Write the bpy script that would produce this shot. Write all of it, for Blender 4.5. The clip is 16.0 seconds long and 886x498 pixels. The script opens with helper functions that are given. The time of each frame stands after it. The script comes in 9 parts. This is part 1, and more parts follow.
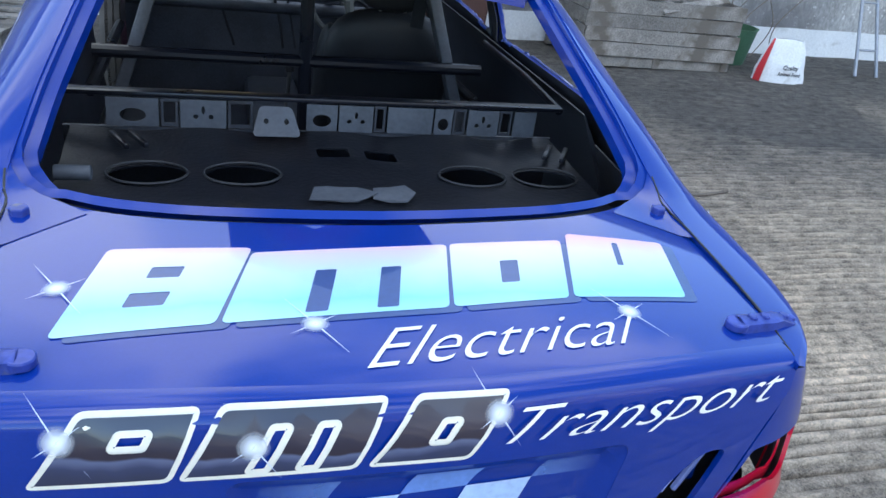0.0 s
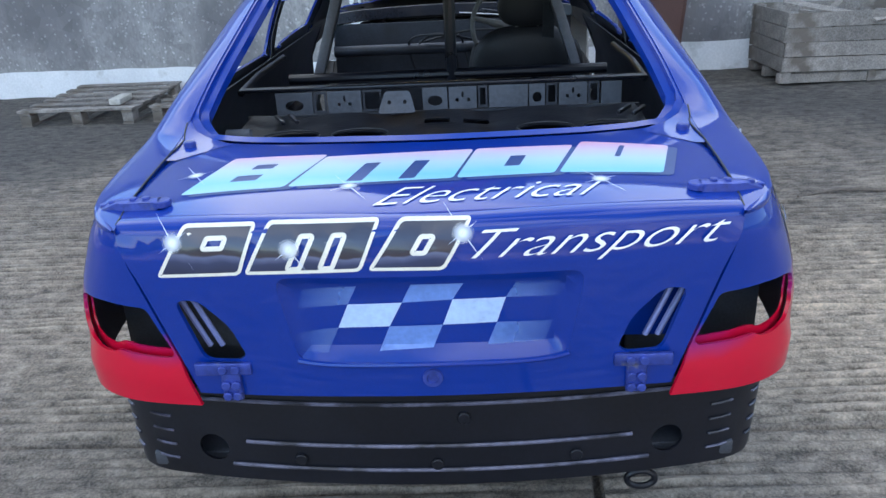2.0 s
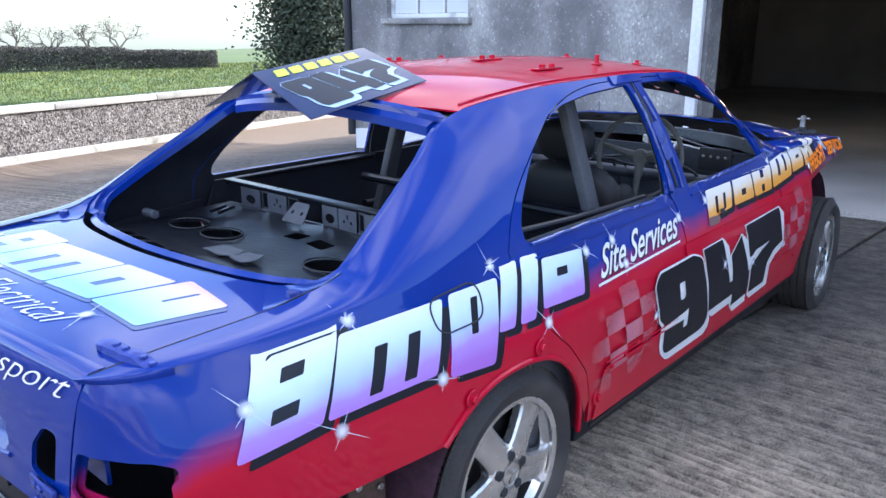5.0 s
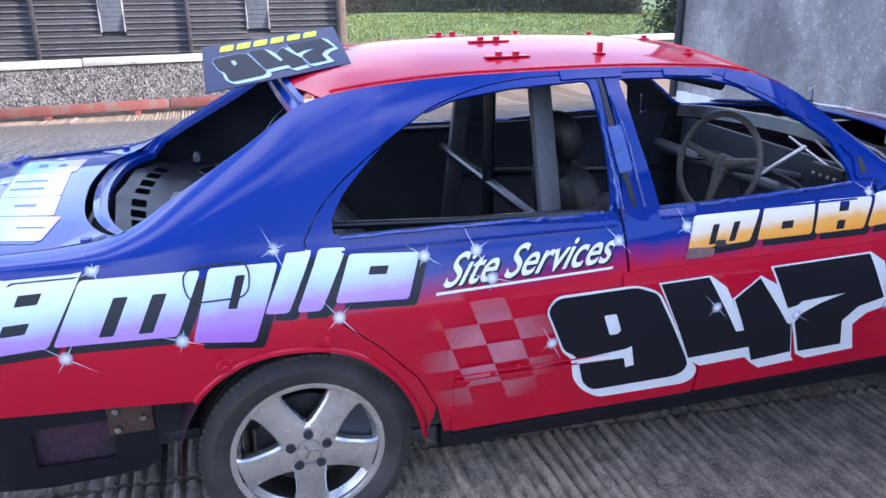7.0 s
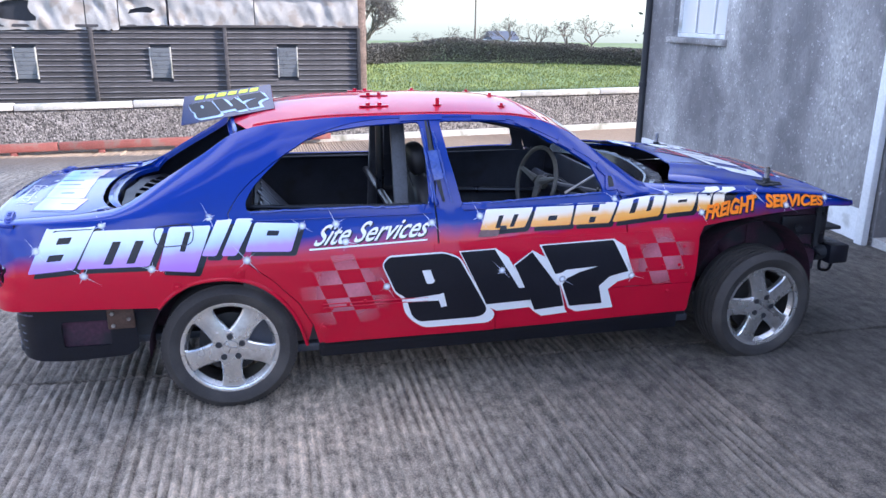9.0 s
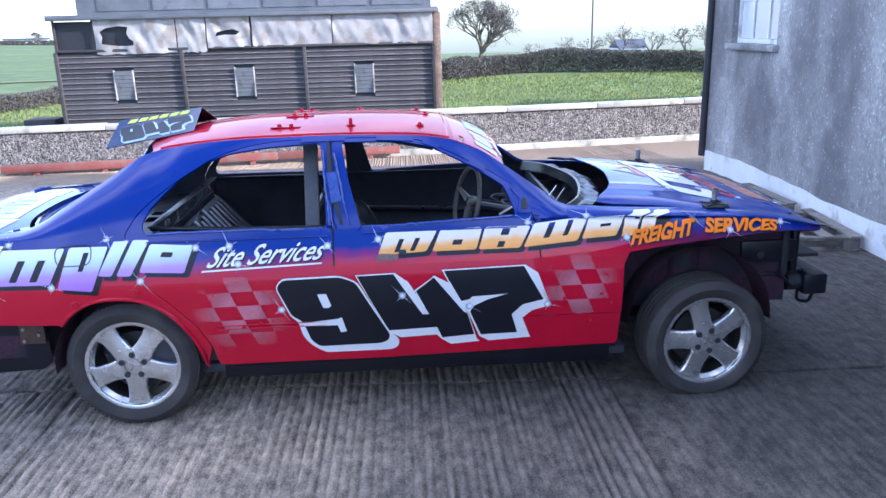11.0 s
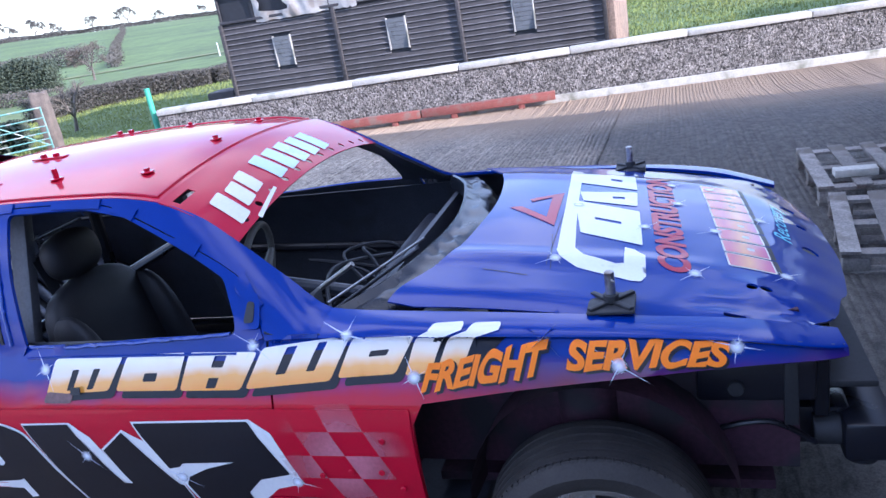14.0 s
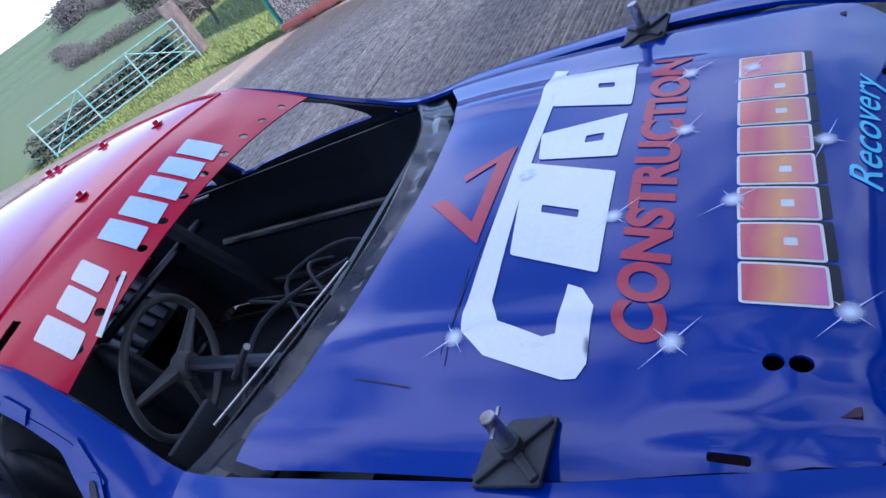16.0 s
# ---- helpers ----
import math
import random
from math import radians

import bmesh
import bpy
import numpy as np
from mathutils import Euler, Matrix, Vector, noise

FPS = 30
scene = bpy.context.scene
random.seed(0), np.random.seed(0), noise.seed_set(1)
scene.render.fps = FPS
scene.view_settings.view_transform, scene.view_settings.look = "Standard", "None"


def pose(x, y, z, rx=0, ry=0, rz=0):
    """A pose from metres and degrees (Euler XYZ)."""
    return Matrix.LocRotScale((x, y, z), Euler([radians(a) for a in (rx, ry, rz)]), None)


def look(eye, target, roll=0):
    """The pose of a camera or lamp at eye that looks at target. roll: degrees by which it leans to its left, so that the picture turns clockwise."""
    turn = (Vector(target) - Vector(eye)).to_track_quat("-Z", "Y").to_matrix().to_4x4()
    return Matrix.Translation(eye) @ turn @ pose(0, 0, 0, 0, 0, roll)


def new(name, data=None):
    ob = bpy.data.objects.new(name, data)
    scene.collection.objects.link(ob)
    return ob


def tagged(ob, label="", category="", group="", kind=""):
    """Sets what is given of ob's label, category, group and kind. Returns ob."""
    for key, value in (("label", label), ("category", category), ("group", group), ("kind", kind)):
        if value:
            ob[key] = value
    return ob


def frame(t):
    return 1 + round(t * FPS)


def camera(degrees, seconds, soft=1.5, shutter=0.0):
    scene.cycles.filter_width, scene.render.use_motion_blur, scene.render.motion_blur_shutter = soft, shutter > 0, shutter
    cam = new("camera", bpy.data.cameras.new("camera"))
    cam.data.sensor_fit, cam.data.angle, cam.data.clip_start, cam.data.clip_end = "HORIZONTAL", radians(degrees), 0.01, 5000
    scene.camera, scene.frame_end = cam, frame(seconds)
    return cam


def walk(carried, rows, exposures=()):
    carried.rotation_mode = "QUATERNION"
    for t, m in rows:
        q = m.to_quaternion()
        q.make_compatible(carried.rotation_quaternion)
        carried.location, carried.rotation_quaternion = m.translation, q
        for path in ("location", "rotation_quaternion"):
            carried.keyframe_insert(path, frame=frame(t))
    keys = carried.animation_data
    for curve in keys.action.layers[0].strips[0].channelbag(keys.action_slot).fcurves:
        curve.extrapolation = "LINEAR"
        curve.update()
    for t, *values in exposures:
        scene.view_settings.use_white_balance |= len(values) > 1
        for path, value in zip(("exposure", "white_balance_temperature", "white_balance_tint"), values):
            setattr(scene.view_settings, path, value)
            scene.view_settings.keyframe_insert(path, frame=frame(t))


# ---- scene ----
cam = camera(60.0, 16.0)
PATH = [
    (0, (-0.276, -1.832, 1.571), (0.297, -0.151, 0.651), 8.0),
    (0.5, (-0.126, -1.842, 1.521), (0.221, -0.061, 0.68), 6.4),
    (1, (0.017, -1.95, 1.505), (0.131, -0.123, 0.7), 2.6),
    (1.5, (0.108, -2.177, 1.483), (0.09, -0.308, 0.772), -0.6),
    (2, (0.112, -2.388, 1.423), (0.031, -0.545, 0.65), -2.7),
    (2.5, (0.215, -2.515, 1.442), (0.006, -0.738, 0.547), -5.0),
    (3, (0.586, -2.513, 1.455), (0.19, -0.712, 0.682), -4.8),
    (3.5, (0.889, -2.318, 1.458), (0.333, -0.504, 0.825), -2.7),
    (4, (1.212, -2.055, 1.519), (0.452, -0.286, 0.979), -1.0),
    (4.2, (1.381, -1.979, 1.513), (0.514, -0.254, 0.989), -0.7),
    (6.3, (2.564, -0.617, 1.624), (0.864, 0.202, 0.961), -0.5),
    (6.5, (2.61, -0.473, 1.617), (0.87, 0.265, 0.964), -0.0),
    (7, (2.826, -0.158, 1.665), (1.024, 0.366, 0.974), -0.1),
    (7.3, (3.028, 0.007, 1.660), (1.190, 0.477, 1.006), -0.6),
    (7.5, (3.142, 0.008, 1.784), (1.342, 0.513, 1.073), -0.1),
    (8, (3.603, 0.015, 1.752), (1.775, 0.549, 1.141), 0.0),
    (8.2, (3.774, 0.029, 1.769), (1.943, 0.564, 1.165), 0.4),
    (10.3, (4.769, 0.924, 1.848), (2.849, 1.078, 1.311), -1.1),
    (10.5, (4.679, 1.038, 1.826), (2.758, 1.174, 1.287), -1.3),
    (11, (4.364, 1.345, 1.847), (2.444, 1.441, 1.296), -1.5),
    (11.5, (4.063, 1.743, 1.836), (2.144, 1.779, 1.274), -2.0),
    (12, (3.722, 2.025, 1.804), (1.806, 1.974, 1.231), -2.5),
    (12.5, (3.419, 2.36, 1.811), (1.515, 2.189, 1.224), -3.7),
    (13, (3.177, 2.687, 1.836), (1.297, 2.381, 1.227), -5.2),
    (13.5, (2.829, 2.868, 1.828), (0.989, 2.412, 1.191), -7.5),
    (14, (2.492, 3.09, 1.822), (0.704, 2.493, 1.155), -10.0),
    (14.5, (2.185, 3.253, 1.822), (0.463, 2.519, 1.118), -13.4),
    (15, (1.827, 3.329, 1.811), (0.183, 2.472, 1.062), -17.4),
    (15.5, (1.527, 3.468, 1.8), (-0.008, 2.498, 0.961), -23.9),
    (16, (1.249, 3.556, 1.779), (-0.067, 2.382, 0.837), -36.4),
]
EXPOSURE = [(0.0, 2.08, 6450, 6), (1.0, 2.07, 6680, 6), (2.0, 2.07, 6500, 7), (3.0, 2.5, 6900, 9), (4.2, 2.28, 6480, 11), (6.3, 2.18, 5950, 20), (8.2, 2.21, 6120, 20), (11.0, 2.11, 5650, 19), (13.0, 2.10, 5630, 21), (14.5, 1.88, 5550, 23), (15.5, 1.59, 5450, 23), (16.0, 1.50, 5400, 23)]
walk(cam, [(t, look(e, g, r)) for t, e, g, r in PATH], EXPOSURE)

# ---- world, sun ----
SUN_EL, SUN_AZ = radians(19.5), radians(16)
world = bpy.data.worlds.new("world")
scene.world = world
world.use_nodes = True
wn, wl = world.node_tree.nodes, world.node_tree.links
wn.clear()
w_out = wn.new("ShaderNodeOutputWorld")
w_bg = wn.new("ShaderNodeBackground")
w_sky = wn.new("ShaderNodeTexSky")
w_sky.sky_type, w_sky.sun_disc = "NISHITA", False
w_sky.sun_elevation, w_sky.sun_rotation = SUN_EL, SUN_AZ
w_sky.dust_density, w_sky.air_density = 0.4, 1.0
w_sky.altitude = 2500
w_tc = wn.new("ShaderNodeTexCoord")
w_map = wn.new("ShaderNodeMapping")
w_map.inputs["Rotation"].default_value = (0.0, radians(-3.0), 0.0)
w_noise = wn.new("ShaderNodeTexNoise")
w_noise.inputs["Scale"].default_value, w_noise.inputs["Detail"].default_value = 2.2, 3.5
w_ramp = wn.new("ShaderNodeValToRGB")
w_ramp.color_ramp.elements[0].position, w_ramp.color_ramp.elements[1].position = 0.46, 0.63
w_mix = wn.new("ShaderNodeMixRGB")
w_mix.blend_type = "LIGHTEN"
w_mix.inputs["Color2"].default_value = (4.6, 4.9, 5.4, 1)
wl.new(w_tc.outputs["Generated"], w_map.inputs["Vector"])
wl.new(w_map.outputs["Vector"], w_sky.inputs["Vector"])
wl.new(w_map.outputs["Vector"], w_noise.inputs["Vector"])
wl.new(w_noise.outputs["Fac"], w_ramp.inputs["Fac"])
w_sep, w_high, w_mul = wn.new("ShaderNodeSeparateXYZ"), wn.new("ShaderNodeMapRange"), wn.new("ShaderNodeMath")
w_high.inputs["From Min"].default_value, w_high.inputs["From Max"].default_value = 0.10, 0.40
w_mul.operation = "MULTIPLY"
wl.new(w_tc.outputs["Generated"], w_sep.inputs[0])
wl.new(w_sep.outputs[2], w_high.inputs["Value"])
wl.new(w_ramp.outputs["Color"], w_mul.inputs[0])
wl.new(w_high.outputs["Result"], w_mul.inputs[1])
wl.new(w_mul.outputs[0], w_mix.inputs["Fac"])
# haze takes the glare off the sky towards the horizon
w_fade, w_haze = wn.new("ShaderNodeMapRange"), wn.new("ShaderNodeMixRGB")
w_fade.inputs["From Min"].default_value, w_fade.inputs["From Max"].default_value = -0.05, 0.35
w_fade.inputs["To Min"].default_value, w_fade.inputs["To Max"].default_value = 0.0, 1.0
w_haze.blend_type, w_haze.inputs["Fac"].default_value = "MULTIPLY", 1.0
wl.new(w_sep.outputs[2], w_fade.inputs["Value"])
wl.new(w_sky.outputs["Color"], w_haze.inputs["Color1"])
w_tone = wn.new("ShaderNodeMixRGB")
w_tone.inputs["Color1"].default_value, w_tone.inputs["Color2"].default_value = (0.27, 0.345, 0.47, 1), (1, 1, 1, 1)
wl.new(w_fade.outputs["Result"], w_tone.inputs["Fac"])
wl.new(w_tone.outputs["Color"], w_haze.inputs["Color2"])
wl.new(w_haze.outputs["Color"], w_mix.inputs["Color1"])
wl.new(w_mix.outputs["Color"], w_bg.inputs["Color"])
w_bg.inputs["Strength"].default_value = 0.15
wl.new(w_bg.outputs["Background"], w_out.inputs["Surface"])
sun = new("sun", bpy.data.lights.new("sun", "SUN"))
sun.data.energy, sun.data.angle, sun.data.color = 2.6, radians(0.6), (1.0, 0.93, 0.82)
sun.matrix_world = look((math.sin(SUN_AZ) * 50, math.cos(SUN_AZ) * 50, 50 * math.tan(SUN_EL)), (0, 0, 0))


from mathutils.geometry import delaunay_2d_cdt as delaunay

# ---- tools ----
def part(name, bm, material, parent=None, label="", smooth=True, kind=""):
    """Links a bmesh as one mesh object, under a thing or a part."""
    me = bpy.data.meshes.new(name)
    bm.to_mesh(me)
    bm.free()
    for m in (material if isinstance(material, (list, tuple)) else [material]):
        me.materials.append(m)
    if smooth:
        me.polygons.foreach_set("use_smooth", [True] * len(me.polygons))
        me.set_sharp_from_angle(angle=radians(32))
    ob = new(name, me)
    if parent is not None:
        ob.parent = parent
    if label:
        ob["label"] = label
    if kind:
        ob["kind"] = kind
    return ob


def thing(name, label, category, x=0, y=0, z=0, rz=0, group="", kind=""):
    ob = new(name)
    ob.empty_display_size = 0.1
    ob.matrix_basis = pose(x, y, z, 0, 0, rz)
    return tagged(ob, label, category, group, kind)


def sized(ob, k):
    ob.matrix_basis = ob.matrix_basis @ Matrix.Scale(k, 4)
    return ob


def add_box(bm, x0, x1, y0, y1, z0, z1, bevel=0.0, m=None):
    vs = [bm.verts.new((x, y, z)) for x in (x0, x1) for y in (y0, y1) for z in (z0, z1)]
    fs = [bm.faces.new([vs[i] for i in q]) for q in
          ((0, 1, 3, 2), (4, 6, 7, 5), (0, 4, 5, 1), (2, 3, 7, 6), (0, 2, 6, 4), (1, 5, 7, 3))]
    if bevel > 0:
        es = list({e for f in fs for e in f.edges})
        r = bmesh.ops.bevel(bm, geom=es, offset=bevel, segments=2, profile=0.5, affect="EDGES")
        vs = list({v for f in r["faces"] for v in f.verts} | {v for v in vs if v.is_valid})
    if m is not None:
        bmesh.ops.transform(bm, matrix=m, verts=vs)
    return vs


def box(x0, x1, y0, y1, z0, z1, bevel=0.0, m=None):
    bm = bmesh.new()
    add_box(bm, x0, x1, y0, y1, z0, z1, bevel, m)
    return bm


def add_tube(bm, pts, r, n=10, closed=False, caps=True):
    """A round bar along points; r a number or one for each point."""
    pts = [Vector(p) for p in pts]
    k = len(pts)
    rs = r if isinstance(r, (list, tuple)) else [r] * k
    rings, up = [], None
    for i, p in enumerate(pts):
        a, b = pts[i - 1] if (i or closed) else p, pts[(i + 1) % k] if (i < k - 1 or closed) else p
        d = (b - a).normalized()
        if up is None:
            up = d.orthogonal().normalized()
        up = (up - d * up.dot(d)).normalized()
        w = d.cross(up)
        rings.append([bm.verts.new(p + (up * math.cos(2 * math.pi * j / n) + w * math.sin(2 * math.pi * j / n)) * rs[i]) for j in range(n)])
    for i in range(k if closed else k - 1):
        u, v = rings[i], rings[(i + 1) % k]
        for j in range(n):
            bm.faces.new((u[j], u[(j + 1) % n], v[(j + 1) % n], v[j]))
    if caps and not closed:
        bm.faces.new(rings[0][::-1])
        bm.faces.new(rings[-1])


def tube(pts, r, n=10, closed=False):
    bm = bmesh.new()
    add_tube(bm, pts, r, n, closed)
    return bm


def add_lathe(bm, prof, n=48, axis="X", m=None, closed=False):
    """Turns a profile of (along, radius) round an axis."""
    rings = []
    for a, r in prof:
        ring = []
        for j in range(n):
            c, s = math.cos(2 * math.pi * j / n) * r, math.sin(2 * math.pi * j / n) * r
            co = Vector((a, c, s)) if axis == "X" else (Vector((c, s, a)) if axis == "Z" else Vector((c, a, s)))
            ring.append(bm.verts.new(m @ co if m is not None else co))
        rings.append(ring)
    k = len(rings)
    for i in range(k if closed else k - 1):
        u, v = rings[i], rings[(i + 1) % k]
        for j in range(n):
            bm.faces.new((u[j], u[(j + 1) % n], v[(j + 1) % n], v[j]))
    return rings


def cyl(x, y, z, r, h, n=16, axis="Z", bevel=0.002):
    bm = bmesh.new()
    b = min(bevel, r * 0.4, h * 0.4)
    add_lathe(bm, [(0, 0.0001), (0, r - b), (b, r), (h - b, r), (h, r - b), (h, 0.0001)], n, axis, Matrix.Translation((x, y, z)))
    return bm


def inside(p, poly):
    x, y = p
    r = False
    for i in range(len(poly)):
        (x1, y1), (x2, y2) = poly[i - 1], poly[i]
        if (y1 > y) != (y2 > y) and x < (x2 - x1) * (y - y1) / (y2 - y1) + x1:
            r = not r
    return r


def dense(poly, step, closed=True):
    """A polygon with its long edges cut up."""
    out = []
    for i in range(len(poly) if closed else len(poly) - 1):
        a, b = poly[i], poly[(i + 1) % len(poly)]
        n = max(1, int(math.dist(a, b) / step + 0.5))
        out += [(a[0] + (b[0] - a[0]) * j / n, a[1] + (b[1] - a[1]) * j / n) for j in range(n)]
    if not closed:
        out.append(tuple(poly[-1]))
    return out


def smoothed(pts, n=6):
    """A rounded line through points (open)."""
    out, k = [], len(pts)
    for i in range(k - 1):
        p0, p1, p2, p3 = pts[max(i - 1, 0)], pts[i], pts[i + 1], pts[min(i + 2, k - 1)]
        for j in range(n):
            t = j / n
            out.append(tuple(0.5 * (2 * b + (c - a) * t + (2 * a - 5 * b + 4 * c - d) * t * t + (3 * b - a - 3 * c + d) * t ** 3)
                             for a, b, c, d in zip(p0, p1, p2, p3)))
    out.append(tuple(pts[-1]))
    return out


def rounded(poly, r, n=5):
    """A polygon with rounded corners."""
    out = []
    for i in range(len(poly)):
        a, b, c = Vector(poly[i - 1]), Vector(poly[i]), Vector(poly[(i + 1) % len(poly)])
        u, v = a - b, c - b
        d = min(r, u.length * 0.45, v.length * 0.45)
        p, q = b + u.normalized() * d, b + v.normalized() * d
        for j in range(n + 1):
            t = j / n
            out.append(tuple(p * (1 - t) ** 2 + b * 2 * t * (1 - t) + q * t * t))
    return out


def inset(poly, d):
    """A polygon drawn in by d all round."""
    area = sum(a[0] * b[1] - b[0] * a[1] for a, b in zip(poly, poly[1:] + poly[:1]))
    sg = 1 if area > 0 else -1
    out = []
    for i in range(len(poly)):
        a, b, c = Vector(poly[i - 1]), Vector(poly[i]), Vector(poly[(i + 1) % len(poly)])
        u, v = (b - a), (c - b)
        if u.length < 1e-6 or v.length < 1e-6:
            continue
        n1, n2 = Vector((-u.y, u.x)).normalized() * sg, Vector((-v.y, v.x)).normalized() * sg
        n = n1 + n2
        k = n.length
        out.append(tuple(b + (n.normalized() * d / max(0.5, k / 2) if k > 1e-3 else n1 * d)))
    return out


def sheet(outline, holes=(), step=0.04, f=None, edge=None, lines=()):
    """A sheet filled in the plane, with openings, laid on a surface by f(u, v)."""
    edge = edge or step
    vs, es, loops = [], [], [dense(list(outline), edge)] + [dense(list(h), edge) for h in holes]
    for lp in loops:
        k = len(vs)
        vs += lp
        es += [(k + i, k + (i + 1) % len(lp)) for i in range(len(lp))]
    us, ws = [p[0] for p in loops[0]], [p[1] for p in loops[0]]
    rim = np.array([p for lp in loops for p in lp])
    for iu in range(int((max(us) - min(us)) / step) + 1):
        for iv in range(int((max(ws) - min(ws)) / step) + 1):
            p = (min(us) + (iu + 0.5) * step, min(ws) + (iv + 0.5) * step)
            if inside(p, loops[0]) and not any(inside(p, h) for h in loops[1:]) and np.min(np.sum((rim - p) ** 2, axis=1)) > (0.35 * step) ** 2:
                vs.append(p)
    for w in lines:
        for iu in range(int((max(us) - min(us)) / (step * 0.6)) + 1):
            p = (min(us) + (iu + 0.5) * step * 0.6, w)
            if inside(p, loops[0]) and not any(inside(p, h) for h in loops[1:]) and np.min(np.sum((rim - p) ** 2, axis=1)) > 0.008 ** 2:
                vs.append(p)
    co, _, faces, *_ = delaunay([Vector(v) for v in vs], es, [], 0, 1e-6)
    bm = bmesh.new()
    made = [bm.verts.new(f(c[0], c[1]) if f else (c[0], c[1], 0)) for c in co]
    for t in faces:
        m = (sum(co[i][0] for i in t) / 3, sum(co[i][1] for i in t) / 3)
        if inside(m, loops[0]) and not any(inside(m, h) for h in loops[1:]):
            try:
                bm.faces.new([made[i] for i in t])
            except ValueError:
                pass
    for v in [v for v in bm.verts if not v.link_faces]:
        bm.verts.remove(v)
    bmesh.ops.recalc_face_normals(bm, faces=bm.faces)
    return bm


def face_out(bm, way):
    """Turns a sheet so that its faces look along way (a vector, or a point from which they look away)."""
    t = Vector((0, 0, 0))
    bm.normal_update()
    for fc in bm.faces:
        t += fc.normal * fc.calc_area()
    if t.dot(Vector(way)) < 0:
        bmesh.ops.reverse_faces(bm, faces=bm.faces)
    return bm


def thick(bm, d, back_slot=0):
    """Gives a sheet thickness d behind its faces; the back takes the material of back_slot."""
    bm.normal_update()
    bm.verts.index_update()
    front, rim = bm.faces[:], [e for e in bm.edges if len(e.link_faces) == 1]
    back = {v: bm.verts.new(v.co - v.normal * d) for v in bm.verts[:]}
    ways = []
    for e in rim:
        lp = e.link_loops[0]
        ways.append((lp.vert, lp.link_loop_next.vert))
    for fc in front:
        bm.faces.new([back[v] for v in reversed(fc.verts[:])]).material_index = back_slot
    for u, v in ways:
        bm.faces.new((v, u, back[u], back[v]))
    return bm


def mirrored(bm):
    bmesh.ops.scale(bm, vec=(-1, 1, 1), verts=bm.verts)
    bmesh.ops.reverse_faces(bm, faces=bm.faces)
    return bm


# ---- materials ----
def material(name, color, rough=0.5, metal=0.0, coat=0.0, var=0.12, scale=6.0, grain=90.0, bump=0.1, stain=None, stain_scale=1.5,
             stain_at=(0.5, 0.62), rough_var=0.1, random_tint=0.0, stretch=None, depth=0.004):
    """Two scales of variation in colour and roughness, relief, and stains of their own colour."""
    m = bpy.data.materials.new(name)
    m.use_nodes = True
    n, l = m.node_tree.nodes, m.node_tree.links
    b = n["Principled BSDF"]
    tc = n.new("ShaderNodeTexCoord")
    vec = tc.outputs["Object"]
    if stretch:
        mp = n.new("ShaderNodeMapping")
        mp.inputs["Scale"].default_value = stretch
        l.new(vec, mp.inputs["Vector"])
        vec = mp.outputs["Vector"]
    big, small = n.new("ShaderNodeTexNoise"), n.new("ShaderNodeTexNoise")
    for t, s, d in ((big, scale, 5), (small, grain, 3)):
        t.inputs["Scale"].default_value, t.inputs["Detail"].default_value = s, d
        l.new(vec, t.inputs["Vector"])
    hsv = n.new("ShaderNodeHueSaturation")
    hsv.inputs["Color"].default_value = (*color, 1)
    add = n.new("ShaderNodeMath")
    add.operation = "ADD"
    l.new(big.outputs["Fac"], add.inputs[0])
    l.new(small.outputs["Fac"], add.inputs[1])
    rng = n.new("ShaderNodeMapRange")
    rng.inputs["From Min"].default_value, rng.inputs["From Max"].default_value = 0.7, 1.3
    rng.inputs["To Min"].default_value, rng.inputs["To Max"].default_value = 1 - var, 1 + var
    l.new(add.outputs[0], rng.inputs["Value"])
    val = rng.outputs["Result"]
    if random_tint:
        oi = n.new("ShaderNodeObjectInfo")
        r2 = n.new("ShaderNodeMapRange")
        r2.inputs["To Min"].default_value, r2.inputs["To Max"].default_value = 1 - random_tint, 1 + random_tint
        l.new(oi.outputs["Random"], r2.inputs["Value"])
        mu = n.new("ShaderNodeMath")
        mu.operation = "MULTIPLY"
        l.new(val, mu.inputs[0])
        l.new(r2.outputs["Result"], mu.inputs[1])
        val = mu.outputs[0]
    l.new(val, hsv.inputs["Value"])
    col = hsv.outputs["Color"]
    if stain:
        st = n.new("ShaderNodeTexNoise")
        st.inputs["Scale"].default_value, st.inputs["Detail"].default_value = stain_scale, 8
        l.new(vec, st.inputs["Vector"])
        sr = n.new("ShaderNodeMapRange")
        sr.inputs["From Min"].default_value, sr.inputs["From Max"].default_value = stain_at
        l.new(st.outputs["Fac"], sr.inputs["Value"])
        mx = n.new("ShaderNodeMixRGB")
        mx.inputs["Color2"].default_value = (*stain, 1)
        l.new(sr.outputs["Result"], mx.inputs["Fac"])
        l.new(col, mx.inputs["Color1"])
        col = mx.outputs["Color"]
    l.new(col, b.inputs["Base Color"])
    rr = n.new("ShaderNodeMapRange")
    rr.inputs["To Min"].default_value, rr.inputs["To Max"].default_value = max(0.02, rough - rough_var), min(1, rough + rough_var)
    l.new(big.outputs["Fac"], rr.inputs["Value"])
    l.new(rr.outputs["Result"], b.inputs["Roughness"])
    b.inputs["Metallic"].default_value = metal
    b.inputs["Coat Weight"].default_value, b.inputs["Coat Roughness"].default_value = coat, 0.03
    if bump:
        bp = n.new("ShaderNodeBump")
        bp.inputs["Strength"].default_value, bp.inputs["Distance"].default_value = bump, depth
        l.new(add.outputs[0], bp.inputs["Height"])
        l.new(bp.outputs["Normal"], b.inputs["Normal"])
    return m


